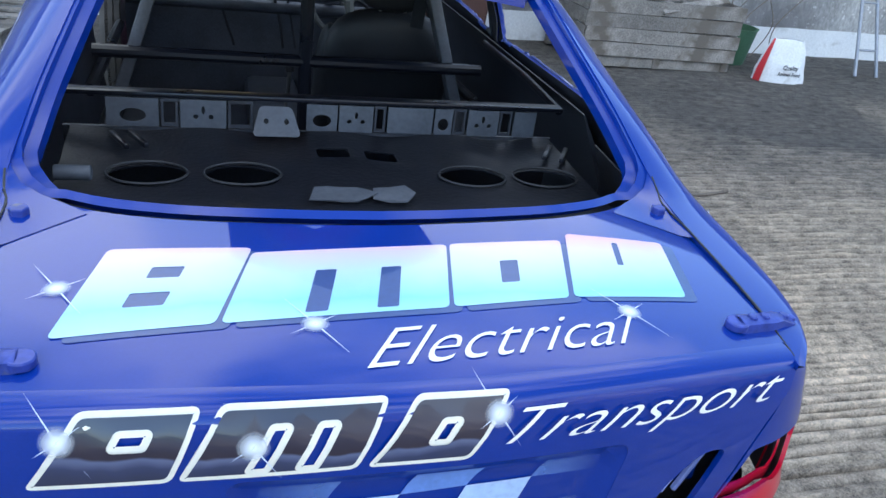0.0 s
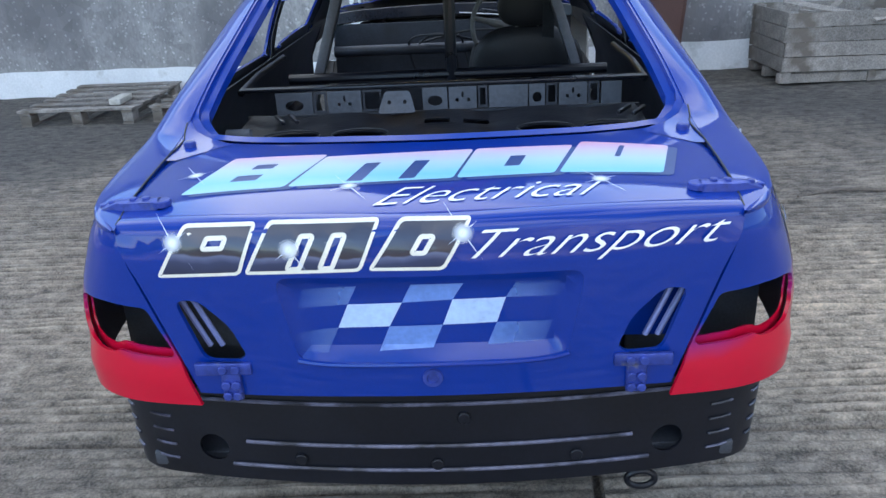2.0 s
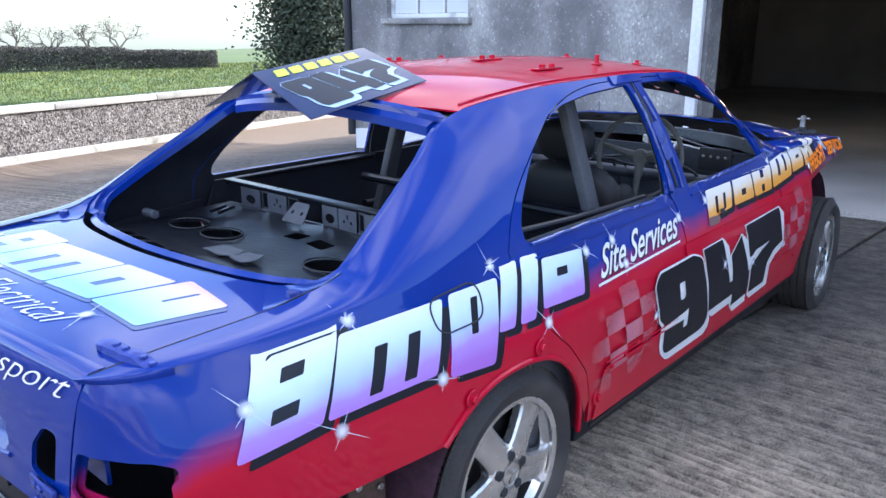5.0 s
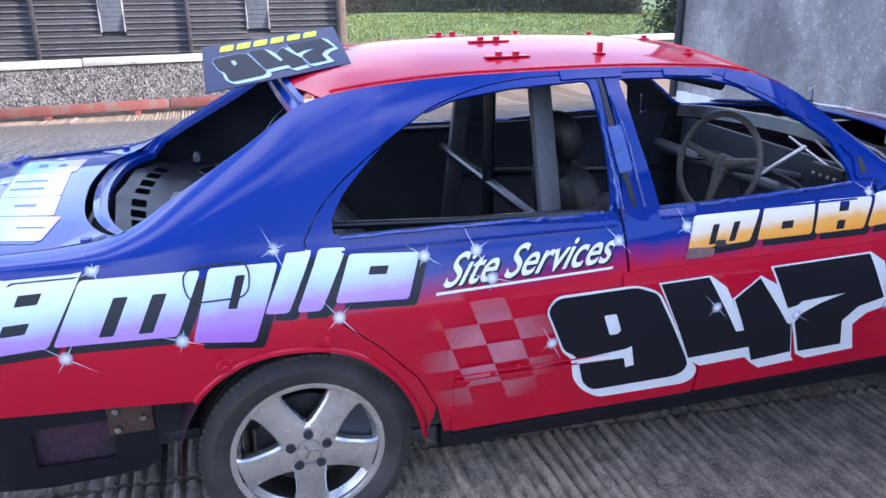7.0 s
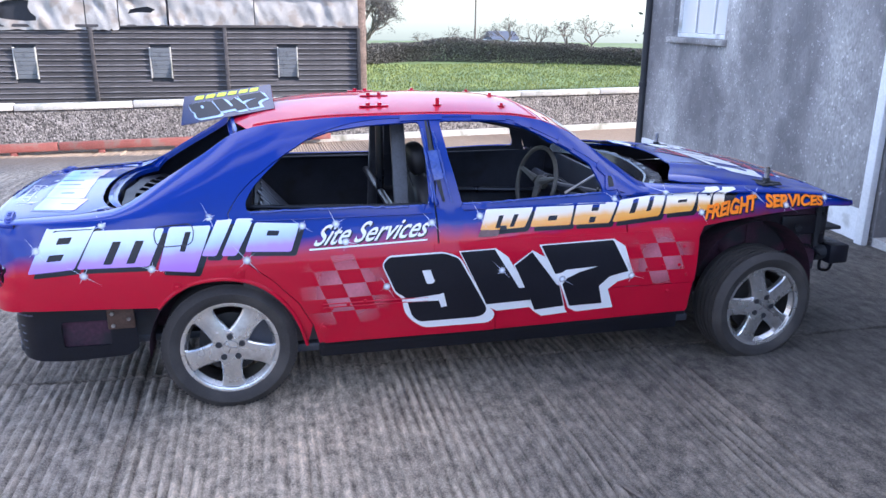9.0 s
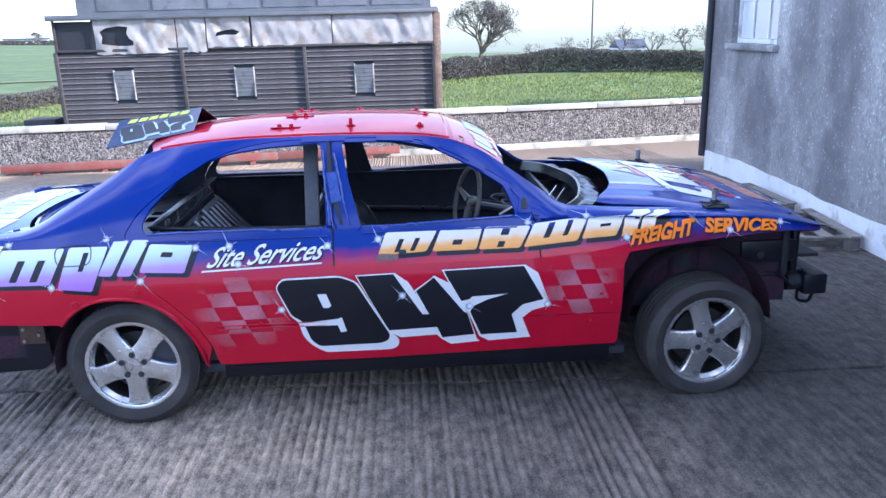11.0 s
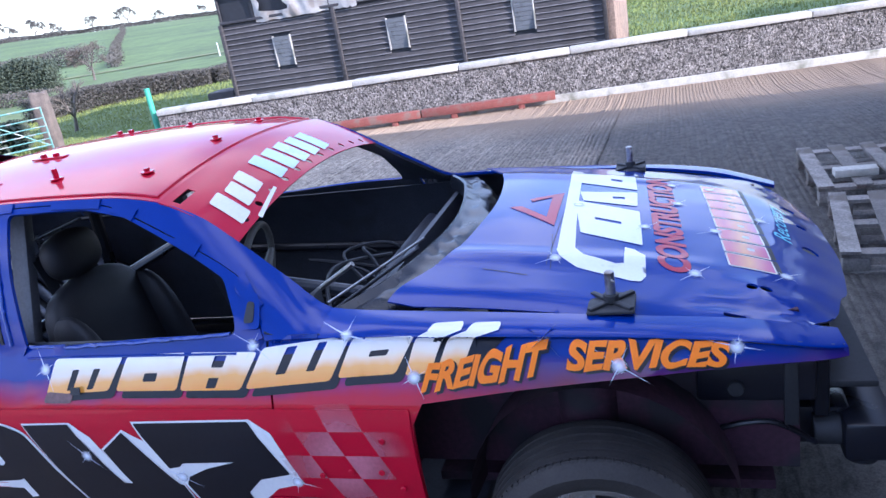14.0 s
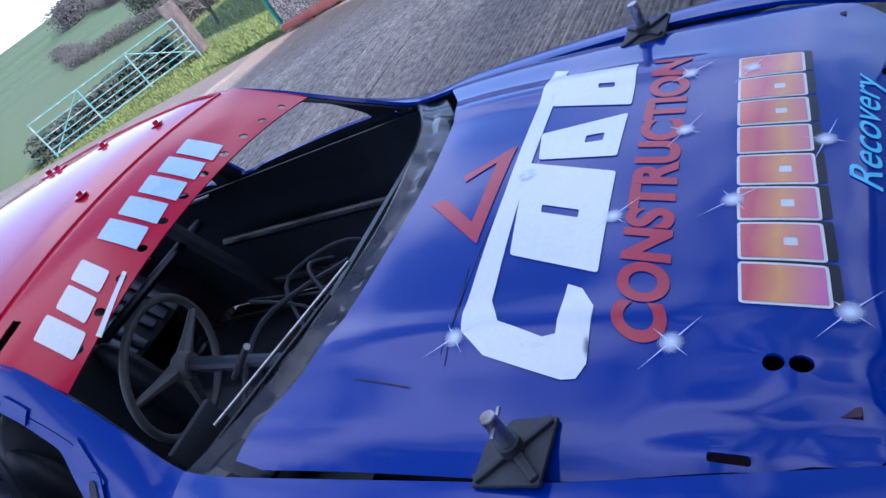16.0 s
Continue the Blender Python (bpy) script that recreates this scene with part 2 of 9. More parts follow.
def mottled(m, scale, low, high, at=None):
    """Multiplies a material's colour grain by grain; with at, only the few grains above it stand out."""
    n, l = m.node_tree.nodes, m.node_tree.links
    b = n["Principled BSDF"]
    tc, vo, sp, mr, mx = n.new("ShaderNodeTexCoord"), n.new("ShaderNodeTexVoronoi"), n.new("ShaderNodeSeparateXYZ"), n.new("ShaderNodeMapRange"), n.new("ShaderNodeMixRGB")
    vo.inputs["Scale"].default_value = scale
    l.new(tc.outputs["Object"], vo.inputs["Vector"])
    l.new(vo.outputs["Color"], sp.inputs[0])
    l.new(sp.outputs[0], mr.inputs["Value"])
    if at:
        mr.inputs["From Min"].default_value, mr.inputs["From Max"].default_value = at
    mr.inputs["To Min"].default_value, mr.inputs["To Max"].default_value = low, high
    mx.blend_type = "MULTIPLY"
    mx.inputs["Fac"].default_value = 1.0
    old = b.inputs["Base Color"].links[0].from_socket
    l.new(old, mx.inputs["Color1"])
    l.new(mr.outputs["Result"], mx.inputs["Color2"])
    l.new(mx.outputs["Color"], b.inputs["Base Color"])
    return m


def ramp_paint(name, axis, stops, rough=0.28, coat=0.6, along=None):
    """Airbrushed colours that pass into one another along one axis of the car, in metres."""
    m = bpy.data.materials.new(name)
    m.use_nodes = True
    n, l = m.node_tree.nodes, m.node_tree.links
    b = n["Principled BSDF"]
    tc = n.new("ShaderNodeTexCoord")
    sp = n.new("ShaderNodeSeparateXYZ")
    l.new(tc.outputs["Object"], sp.inputs[0])
    v = sp.outputs[axis]
    if along:
        mu = n.new("ShaderNodeMath")
        mu.operation = "MULTIPLY_ADD"
        mu.inputs[1].default_value = along[1]
        l.new(sp.outputs[along[0]], mu.inputs[0])
        l.new(v, mu.inputs[2])
        v = mu.outputs[0]
    nz = n.new("ShaderNodeTexNoise")
    nz.inputs["Scale"].default_value = 14
    l.new(tc.outputs["Object"], nz.inputs["Vector"])
    ad = n.new("ShaderNodeMath")
    ad.operation = "MULTIPLY_ADD"
    ad.inputs[1].default_value = 0.03
    l.new(nz.outputs["Fac"], ad.inputs[0])
    l.new(v, ad.inputs[2])
    lo, hi = stops[0][0], stops[-1][0]
    mr = n.new("ShaderNodeMapRange")
    mr.inputs["From Min"].default_value, mr.inputs["From Max"].default_value = lo + 0.015, hi + 0.015
    l.new(ad.outputs[0], mr.inputs["Value"])
    rp = n.new("ShaderNodeValToRGB")
    el = rp.color_ramp.elements
    el[0].position, el[0].color = 0, (*stops[0][1], 1)
    el[1].position, el[1].color = 1, (*stops[-1][1], 1)
    for p, c in stops[1:-1]:
        e = el.new((p - lo) / (hi - lo))
        e.color = (*c, 1)
    l.new(mr.outputs["Result"], rp.inputs["Fac"])
    l.new(rp.outputs["Color"], b.inputs["Base Color"])
    b.inputs["Roughness"].default_value = rough
    b.inputs["Coat Weight"].default_value, b.inputs["Coat Roughness"].default_value = coat, 0.06
    return m


BLUE, RED = (0.0016, 0.028, 0.250), (0.52, 0.003, 0.028)


def body_paint():
    """Blue over red, sprayed into each other along the waist; worn a little."""
    m = material("car_paint", BLUE, 0.34, coat=0.75, var=0.06, scale=5, grain=240, bump=0.02, rough_var=0.06)
    n, l = m.node_tree.nodes, m.node_tree.links
    b = n["Principled BSDF"]
    tc = n.new("ShaderNodeTexCoord")
    sp = n.new("ShaderNodeSeparateXYZ")
    l.new(tc.outputs["Object"], sp.inputs[0])
    # height of the colour change along the car
    ymap = n.new("ShaderNodeMapRange")
    ymap.inputs["From Min"].default_value, ymap.inputs["From Max"].default_value = -1.2, 3.6
    l.new(sp.outputs[1], ymap.inputs["Value"])
    cr = n.new("ShaderNodeValToRGB")
    el = cr.color_ramp.elements
    stops = ((-1.2, 0.63), (-1.06, 0.645), (-1.0, 0.70), (-0.90, 0.755), (-0.5, 0.78), (0.3, 0.80), (1.0, 0.825), (2.0, 0.845), (2.9, 0.862), (3.2, 0.835), (3.6, 0.79))
    el[0].position, el[0].color = 0, (stops[0][1],) * 3 + (1,)
    el[1].position, el[1].color = 1, (stops[-1][1],) * 3 + (1,)
    for y, z in stops[1:-1]:
        el.new((y + 1.2) / 4.8).color = (z, z, z, 1)
    l.new(ymap.outputs["Result"], cr.inputs["Fac"])
    nz = n.new("ShaderNodeTexNoise")
    nz.inputs["Scale"].default_value = 9
    l.new(tc.outputs["Object"], nz.inputs["Vector"])
    sub = n.new("ShaderNodeMath")
    sub.operation = "SUBTRACT"
    l.new(sp.outputs[2], sub.inputs[0])
    l.new(cr.outputs["Color"], sub.inputs[1])
    ad = n.new("ShaderNodeMath")
    ad.operation = "MULTIPLY_ADD"
    ad.inputs[1].default_value = 0.05
    l.new(nz.outputs["Fac"], ad.inputs[0])
    l.new(sub.outputs[0], ad.inputs[2])
    mr = n.new("ShaderNodeMapRange")
    mr.inputs["From Min"].default_value, mr.inputs["From Max"].default_value = -0.015, 0.065
    l.new(ad.outputs[0], mr.inputs["Value"])
    mx = n.new("ShaderNodeMixRGB")
    # the red is sprayed over to maroon along the front wing
    front, deep = n.new("ShaderNodeMapRange"), n.new("ShaderNodeMixRGB")
    front.inputs["From Min"].default_value, front.inputs["From Max"].default_value = 2.38, 2.75
    l.new(sp.outputs[1], front.inputs["Value"])
    l.new(front.outputs["Result"], deep.inputs["Fac"])
    deep.inputs["Color1"].default_value, deep.inputs["Color2"].default_value = (*RED, 1), (0.16, 0.004, 0.028, 1)
    l.new(deep.outputs["Color"], mx.inputs["Color1"])
    old = b.inputs["Base Color"].links[0].from_socket
    l.new(mr.outputs["Result"], mx.inputs["Fac"])
    l.new(old, mx.inputs["Color2"])
    l.new(mx.outputs["Color"], b.inputs["Base Color"])
    return m


PAINT = body_paint()
BLUE_PAINT = material("blue_paint", BLUE, 0.34, coat=0.85, var=0.06, scale=5, grain=240, bump=0.02, rough_var=0.06)
# lighter than the body blue: sky sheen on plates and flanges, in the colour
SHEEN_BLUE = material("knocked_sheen_blue", (0.016, 0.055, 0.31), 0.30, coat=0.9, var=0.25, scale=18, grain=60, bump=0.35, depth=0.006, rough_var=0.1, stain=(0.06, 0.10, 0.36), stain_scale=22, stain_at=(0.56, 0.70))
ROOF_RED = material("roof_red", RED, 0.5, coat=0.65, var=0.08, scale=5, grain=240, bump=0.03, rough_var=0.1)
ROOF_RED.node_tree.nodes["Principled BSDF"].inputs["Coat Roughness"].default_value = 0.04
RED_PAINT = material("red_paint", RED, 0.34, coat=0.65, var=0.07, scale=5, grain=240, bump=0.02, rough_var=0.06)
SHELF_BLACK = material("shelf_black", (0.012, 0.013, 0.018), 0.36, var=0.3, scale=10, bump=0.25)
for paint in (PAINT, BLUE_PAINT, RED_PAINT, ROOF_RED):
    paint.node_tree.nodes["Principled BSDF"].inputs["Specular IOR Level"].default_value = 0.06
SHELF_BLACK.node_tree.nodes["Principled BSDF"].inputs["Specular IOR Level"].default_value = 0.16
BLACK = material("black_paint", (0.044, 0.049, 0.062), 0.42, var=0.3, scale=8, grain=160, bump=0.05, stain=(0.03, 0.03, 0.035), stain_scale=7, stain_at=(0.55, 0.75))
GLOSS_BLACK = material("gloss_black", (0.009, 0.010, 0.016), 0.30, coat=0.0, var=0.2, bump=0.02)
BUMPER_BLACK = material("bumper_black", (0.006, 0.007, 0.012), 0.40, var=0.3, scale=5, bump=0.05)
BUMPER_BLACK.node_tree.nodes["Principled BSDF"].inputs["Specular IOR Level"].default_value = 0.35
GREY_METAL = material("grey_steel", (0.30, 0.32, 0.36), 0.42, metal=0.6, var=0.15, scale=12, bump=0.05)
STEEL = material("bare_steel", (0.42, 0.42, 0.42), 0.33, metal=0.9, var=0.2, scale=20, stain=(0.16, 0.12, 0.09), stain_scale=18, stain_at=(0.55, 0.7))
ALLOY = material("wheel_alloy", (0.66, 0.66, 0.65), 0.27, metal=0.88, var=0.12, scale=9, bump=0.04, stain=(0.30, 0.28, 0.26), stain_scale=9, stain_at=(0.60, 0.85))
RUBBER = material("tyre_rubber", (0.036, 0.033, 0.032), 0.75, var=0.25, scale=10, grain=150, bump=0.25, stain=(0.066, 0.060, 0.055), stain_scale=6, stain_at=(0.48, 0.75))
LEATHER = material("black_leather", (0.018, 0.018, 0.021), 0.55, var=0.25, scale=10, grain=260, bump=0.25)
WHITE = material("white_lettering", (0.80, 0.82, 0.84), 0.32, coat=0.4, var=0.04, bump=0.0)
DECAL_BLACK = material("black_lettering", (0.007, 0.008, 0.014), 0.38, coat=0.15, var=0.2, bump=0.01)
ORANGE = material("orange_lettering", (1.0, 0.235, 0.0002), 0.6, coat=0.0, var=0.06, bump=0.0)
CRIMSON = material("crimson_lettering", (0.42, 0.008, 0.035), 0.4, coat=0.3, var=0.08, bump=0.0)
CYAN = material("cyan_lettering", (0.10, 0.62, 0.85), 0.35, coat=0.3, var=0.05, bump=0.0)
YELLOW = material("yellow_lettering", (0.75, 0.85, 0.02), 0.35, coat=0.3, var=0.05, bump=0.0)
PALE_CHECK = material("pale_blue_check", (0.40, 0.55, 0.86), 0.32, coat=0.6, var=0.15, scale=6, bump=0.0)
FIN_BLUE = material("sign_navy", (0.012, 0.017, 0.075), 0.15, coat=0.45, var=0.08, bump=0.0)
PALE_BLUE = material("pale_blue_lettering", (0.50, 0.68, 0.84), 0.3, coat=0.4, var=0.06, bump=0.0)
BMAK = ramp_paint("lettering_pink_to_cyan", 1, ((-0.92, (0.40, 0.66, 0.80)), (-0.85, (0.20, 0.58, 0.80)), (-0.77, (0.48, 0.66, 0.80)), (-0.71, (0.66, 0.56, 0.72)), (-0.65, (0.72, 0.34, 0.50))))
LEAD = ramp_paint("lettering_orange_to_pink", 1, ((3.16, (0.75, 0.22, 0.05)), (3.22, (0.62, 0.10, 0.12)), (3.26, (0.80, 0.36, 0.10)), (3.33, (0.62, 0.12, 0.35))))
def ribbed_concrete():
    """Worn brushed concrete: paler crests, darker grooves, darker patches."""
    m = material("ribbed_concrete", (0.52, 0.427, 0.325), 0.82, var=0.30, scale=2.2, grain=70, bump=0.0, stain=(0.30, 0.258, 0.214), stain_scale=0.5, stain_at=(0.46, 0.66), rough_var=0.12, stretch=(0.35, 1, 1))
    n, l = m.node_tree.nodes, m.node_tree.links
    b = n["Principled BSDF"]
    tc, mp, nz, fine, rp, mx, bp = n.new("ShaderNodeTexCoord"), n.new("ShaderNodeMapping"), n.new("ShaderNodeTexNoise"), n.new("ShaderNodeTexNoise"), n.new("ShaderNodeMapRange"), n.new("ShaderNodeMixRGB"), n.new("ShaderNodeBump")
    mp.inputs["Scale"].default_value = (0.7, 1.0, 1.0)
    l.new(tc.outputs["Object"], mp.inputs["Vector"])
    l.new(mp.outputs["Vector"], nz.inputs["Vector"])
    l.new(tc.outputs["Object"], fine.inputs["Vector"])
    nz.inputs["Scale"].default_value, nz.inputs["Detail"].default_value, nz.inputs["Roughness"].default_value = 16, 6, 0.6
    fine.inputs["Scale"].default_value, fine.inputs["Detail"].default_value, fine.inputs["Roughness"].default_value = 105, 6, 0.8
    # tone follows rib height: paler on the crests, darker between
    rib = n.new("ShaderNodeAttribute")
    rib.attribute_name = "crest"
    ribs = n.new("ShaderNodeMath")
    ribs.operation = "MULTIPLY_ADD"
    ribs.inputs[1].default_value = 0.17
    l.new(rib.outputs["Fac"], ribs.inputs[0])
    l.new(nz.outputs["Fac"], ribs.inputs[2])
    both = n.new("ShaderNodeMath")
    both.operation = "MULTIPLY_ADD"
    both.inputs[1].default_value = 1.35
    l.new(fine.outputs["Fac"], both.inputs[0])
    l.new(ribs.outputs[0], both.inputs[2])
    rp.inputs["From Min"].default_value, rp.inputs["From Max"].default_value = 0.98, 1.55
    rp.inputs["To Min"].default_value, rp.inputs["To Max"].default_value = 0.26, 1.65
    l.new(both.outputs[0], rp.inputs["Value"])
    old = b.inputs["Base Color"].links[0].from_socket
    mx.blend_type = "MULTIPLY"
    mx.inputs["Fac"].default_value = 1.0
    l.new(old, mx.inputs["Color1"])
    l.new(rp.outputs["Result"], mx.inputs["Color2"])
    # darker concrete towards the doorway, with a ragged edge
    sp, edge, dm, door_dark = n.new("ShaderNodeSeparateXYZ"), n.new("ShaderNodeTexNoise"), n.new("ShaderNodeMath"), n.new("ShaderNodeMapRange")
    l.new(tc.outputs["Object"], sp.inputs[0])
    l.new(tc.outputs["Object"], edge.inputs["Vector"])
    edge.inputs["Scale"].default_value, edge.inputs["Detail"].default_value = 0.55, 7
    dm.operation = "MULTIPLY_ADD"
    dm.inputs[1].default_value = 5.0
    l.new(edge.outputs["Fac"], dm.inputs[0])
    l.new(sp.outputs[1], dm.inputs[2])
    door_dark.inputs["From Min"].default_value, door_dark.inputs["From Max"].default_value = 2.4, 5.4
    door_dark.inputs["To Min"].default_value, door_dark.inputs["To Max"].default_value = 0.0, 0.95
    l.new(dm.outputs[0], door_dark.inputs["Value"])
    # the slab under the car and beyond its joint is darker than the near one
    line, slab_x, far_slab, slab_dark, most = n.new("ShaderNodeMath"), n.new("ShaderNodeMath"), n.new("ShaderNodeMapRange"), n.new("ShaderNodeMath"), n.new("ShaderNodeMath")
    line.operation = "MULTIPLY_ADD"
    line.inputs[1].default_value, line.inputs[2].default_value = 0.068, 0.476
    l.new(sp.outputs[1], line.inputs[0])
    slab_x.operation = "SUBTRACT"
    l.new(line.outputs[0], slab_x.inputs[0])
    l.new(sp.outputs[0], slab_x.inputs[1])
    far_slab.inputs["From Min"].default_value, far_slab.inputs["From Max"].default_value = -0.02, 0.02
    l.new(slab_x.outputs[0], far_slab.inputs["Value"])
    slab_dark.operation = "MULTIPLY"
    l.new(far_slab.outputs["Result"], slab_dark.inputs[0])
    slab_dark.inputs[1].default_value = 0.32
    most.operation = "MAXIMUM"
    l.new(door_dark.outputs["Result"], most.inputs[0])
    l.new(slab_dark.outputs[0], most.inputs[1])
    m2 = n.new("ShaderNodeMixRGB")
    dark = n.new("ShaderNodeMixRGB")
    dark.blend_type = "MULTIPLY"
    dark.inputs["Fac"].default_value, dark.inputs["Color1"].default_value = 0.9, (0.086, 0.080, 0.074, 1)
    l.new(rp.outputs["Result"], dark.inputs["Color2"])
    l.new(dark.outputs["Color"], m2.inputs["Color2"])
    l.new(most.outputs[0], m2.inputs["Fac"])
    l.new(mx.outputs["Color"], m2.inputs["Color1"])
    # browner ground along the boundary, with a ragged edge
    boundary_brown, m3, neg = n.new("ShaderNodeMapRange"), n.new("ShaderNodeMixRGB"), n.new("ShaderNodeMath")
    neg.operation = "MULTIPLY_ADD"
    neg.inputs[1].default_value = 2.4
    l.new(edge.outputs["Fac"], neg.inputs[0])
    inv = n.new("ShaderNodeMath")
    inv.operation = "MULTIPLY"
    inv.inputs[1].default_value = -1.0
    l.new(sp.outputs[0], inv.inputs[0])
    l.new(inv.outputs[0], neg.inputs[2])
    boundary_brown.inputs["From Min"].default_value, boundary_brown.inputs["From Max"].default_value = 7.2, 9.4
    boundary_brown.inputs["To Min"].default_value, boundary_brown.inputs["To Max"].default_value = 0.0, 0.8
    l.new(neg.outputs[0], boundary_brown.inputs["Value"])
    m3.inputs["Color2"].default_value = (0.30, 0.215, 0.145, 1)
    l.new(boundary_brown.outputs["Result"], m3.inputs["Fac"])
    l.new(m2.outputs["Color"], m3.inputs["Color1"])
    l.new(m3.outputs["Color"], b.inputs["Base Color"])
    bp.inputs["Strength"].default_value, bp.inputs["Distance"].default_value = 0.9, 0.010
    l.new(both.outputs[0], bp.inputs["Height"])
    l.new(bp.outputs["Normal"], b.inputs["Normal"])
    return m


def pale_foot(m, top, color):
    """Boards painted pale along their lower edge, for the light caught there."""
    n, l = m.node_tree.nodes, m.node_tree.links
    b = n["Principled BSDF"]
    tc, sp, nz, ad, mr, mx = n.new("ShaderNodeTexCoord"), n.new("ShaderNodeSeparateXYZ"), n.new("ShaderNodeTexNoise"), n.new("ShaderNodeMath"), n.new("ShaderNodeMapRange"), n.new("ShaderNodeMixRGB")
    nz.inputs["Scale"].default_value, nz.inputs["Detail"].default_value = 3.0, 5
    l.new(tc.outputs["Object"], nz.inputs["Vector"])
    l.new(tc.outputs["Object"], sp.inputs[0])
    ad.operation = "MULTIPLY_ADD"
    ad.inputs[1].default_value = top * 2.5
    l.new(nz.outputs["Fac"], ad.inputs[0])
    l.new(sp.outputs[2], ad.inputs[2])
    mr.inputs["From Min"].default_value, mr.inputs["From Max"].default_value = top * 1.9, top * 2.3
    mr.inputs["To Min"].default_value, mr.inputs["To Max"].default_value = 0.85, 0.0
    l.new(ad.outputs[0], mr.inputs["Value"])
    old = b.inputs["Base Color"].links[0].from_socket
    mx.inputs["Color2"].default_value = (*color, 1)
    l.new(mr.outputs["Result"], mx.inputs["Fac"])
    l.new(old, mx.inputs["Color1"])
    l.new(mx.outputs["Color"], b.inputs["Base Color"])


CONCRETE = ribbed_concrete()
RENDER = material("grey_render", (0.42, 0.41, 0.40), 0.9, var=0.34, scale=1.6, grain=45, bump=0.6, depth=0.008, stain=(0.17, 0.165, 0.17), stain_scale=0.7, stain_at=(0.40, 0.60), stretch=(1, 1, 0.55))
mottled(RENDER, 55, 0.94, 1.55, (0.93, 0.99))
mottled(RENDER, 9, 0.90, 1.12)
WHITEWASH = material("whitewash", (0.72, 0.73, 0.74), 0.8, var=0.10, scale=3, grain=50, bump=0.4, depth=0.006, stain=(0.38, 0.37, 0.34), stain_scale=4, stain_at=(0.60, 0.75))
PEBBLE = material("pebble_dash", (0.165, 0.152, 0.14), 0.9, var=0.5, scale=7, grain=38, bump=1.0, depth=0.03)
mottled(PEBBLE, 38, 0.25, 1.9)
COPING = material("weathered_coping", (0.50, 0.48, 0.43), 0.85, var=0.2, scale=3, grain=50, bump=0.4, stain=(0.22, 0.22, 0.17), stain_scale=3, stain_at=(0.52, 0.7))
RAIL_RED = material("red_oxide_rail", (0.25, 0.075, 0.06), 0.7, var=0.25, scale=5, bump=0.2, stain=(0.20, 0.12, 0.10), stain_scale=5)
GRASS = material("grass", (0.18, 0.22, 0.065), 0.95, var=0.35, scale=0.5, grain=9, bump=0.5, depth=0.05, stain=(0.19, 0.22, 0.06), stain_scale=0.15)
FIELD = material("far_fields", (0.085, 0.135, 0.036), 0.95, var=0.45, scale=0.06, grain=1.0, bump=0.0, stain=(0.115, 0.155, 0.050), stain_scale=0.012)
OLD_WOOD = material("weathered_boards", (0.055, 0.050, 0.050), 0.8, var=0.45, scale=4, grain=40, bump=0.4, random_tint=0.35, stretch=(1, 0.2, 3))
pale_foot(OLD_WOOD, 0.020, (0.20, 0.19, 0.19))
PALLET_WOOD = material("grey_pallet_wood", (0.23, 0.21, 0.19), 0.88, var=0.4, scale=5, grain=70, bump=0.4, random_tint=0.3, stretch=(1, 1, 1), stain=(0.14, 0.12, 0.10), stain_scale=4)
POLY = material("torn_plastic_sheet", (0.42, 0.40, 0.37), 0.45, var=0.25, scale=3, bump=0.3, stain=(0.30, 0.26, 0.22), stain_scale=3)
BIN = material("brown_plastic", (0.085, 0.042, 0.036), 0.5, var=0.12, scale=5, bump=0.15)
DARK_TIN = material("dark_roof_sheet", (0.16, 0.17, 0.18), 0.6, metal=0.3, var=0.25, scale=3, bump=0.1)
GATE = material("turquoise_gate", (0.13, 0.30, 0.27), 0.5, metal=0.2, var=0.2, scale=9, stain=(0.35, 0.36, 0.34), stain_scale=6)
HEDGE = material("hedge_leaves", (0.10, 0.092, 0.078), 0.9, var=0.25, scale=0.7, grain=20, bump=0.0)
FAR_WOOD = material("far_bare_wood", (0.085, 0.08, 0.075), 0.9, var=0.3, scale=0.3, bump=0.0)
GATE_TIMBER = material("gate_timber", (0.15, 0.12, 0.10), 0.9, var=0.4, scale=5, bump=0.3)
TRACK_GRASS = material("worn_track", (0.20, 0.21, 0.09), 0.95, var=0.3, scale=0.5, bump=0.0)
TWIG = material("bare_twigs", (0.15, 0.125, 0.105), 0.9, var=0.3, bump=0.0)
IVY = material("dark_evergreen", (0.072, 0.092, 0.062), 0.95, var=0.3, scale=3, grain=20, bump=0.0)
CABIN_GREY = material("dull_cabin_grey", (0.085, 0.095, 0.115), 0.5, var=0.2, scale=14, bump=0.05)
SLATE = material("slate_roof", (0.075, 0.09, 0.12), 0.9, var=0.15, scale=2, bump=0.1)
INNER = material("garage_inside", (0.40, 0.39, 0.38), 0.9, var=0.3, scale=1, bump=0.3)
RUSTY = material("rusty_disc", (0.10, 0.06, 0.045), 0.7, metal=0.4, var=0.3)
OVERSPRAY = material("dusty_overspray", (0.050, 0.018, 0.034), 0.8, var=0.4, scale=5, grain=60, bump=0.1, stain=(0.02, 0.018, 0.024), stain_scale=6)
# greyed black; the bumper ribs' highlights are painted into this colour
LIGHTENED_BLACK = material("lightened_black", (0.10, 0.10, 0.15), 0.35, var=0.4, scale=14, bump=0.05, stain=(0.02, 0.02, 0.03), stain_scale=12)
HOOP_GREY = material("grey_hoop_plate", (0.095, 0.10, 0.115), 0.5, var=0.2, scale=9, bump=0.05)
DULL_BLACK = material("dull_black", (0.022, 0.024, 0.029), 0.6, var=0.25, scale=12, bump=0.1)
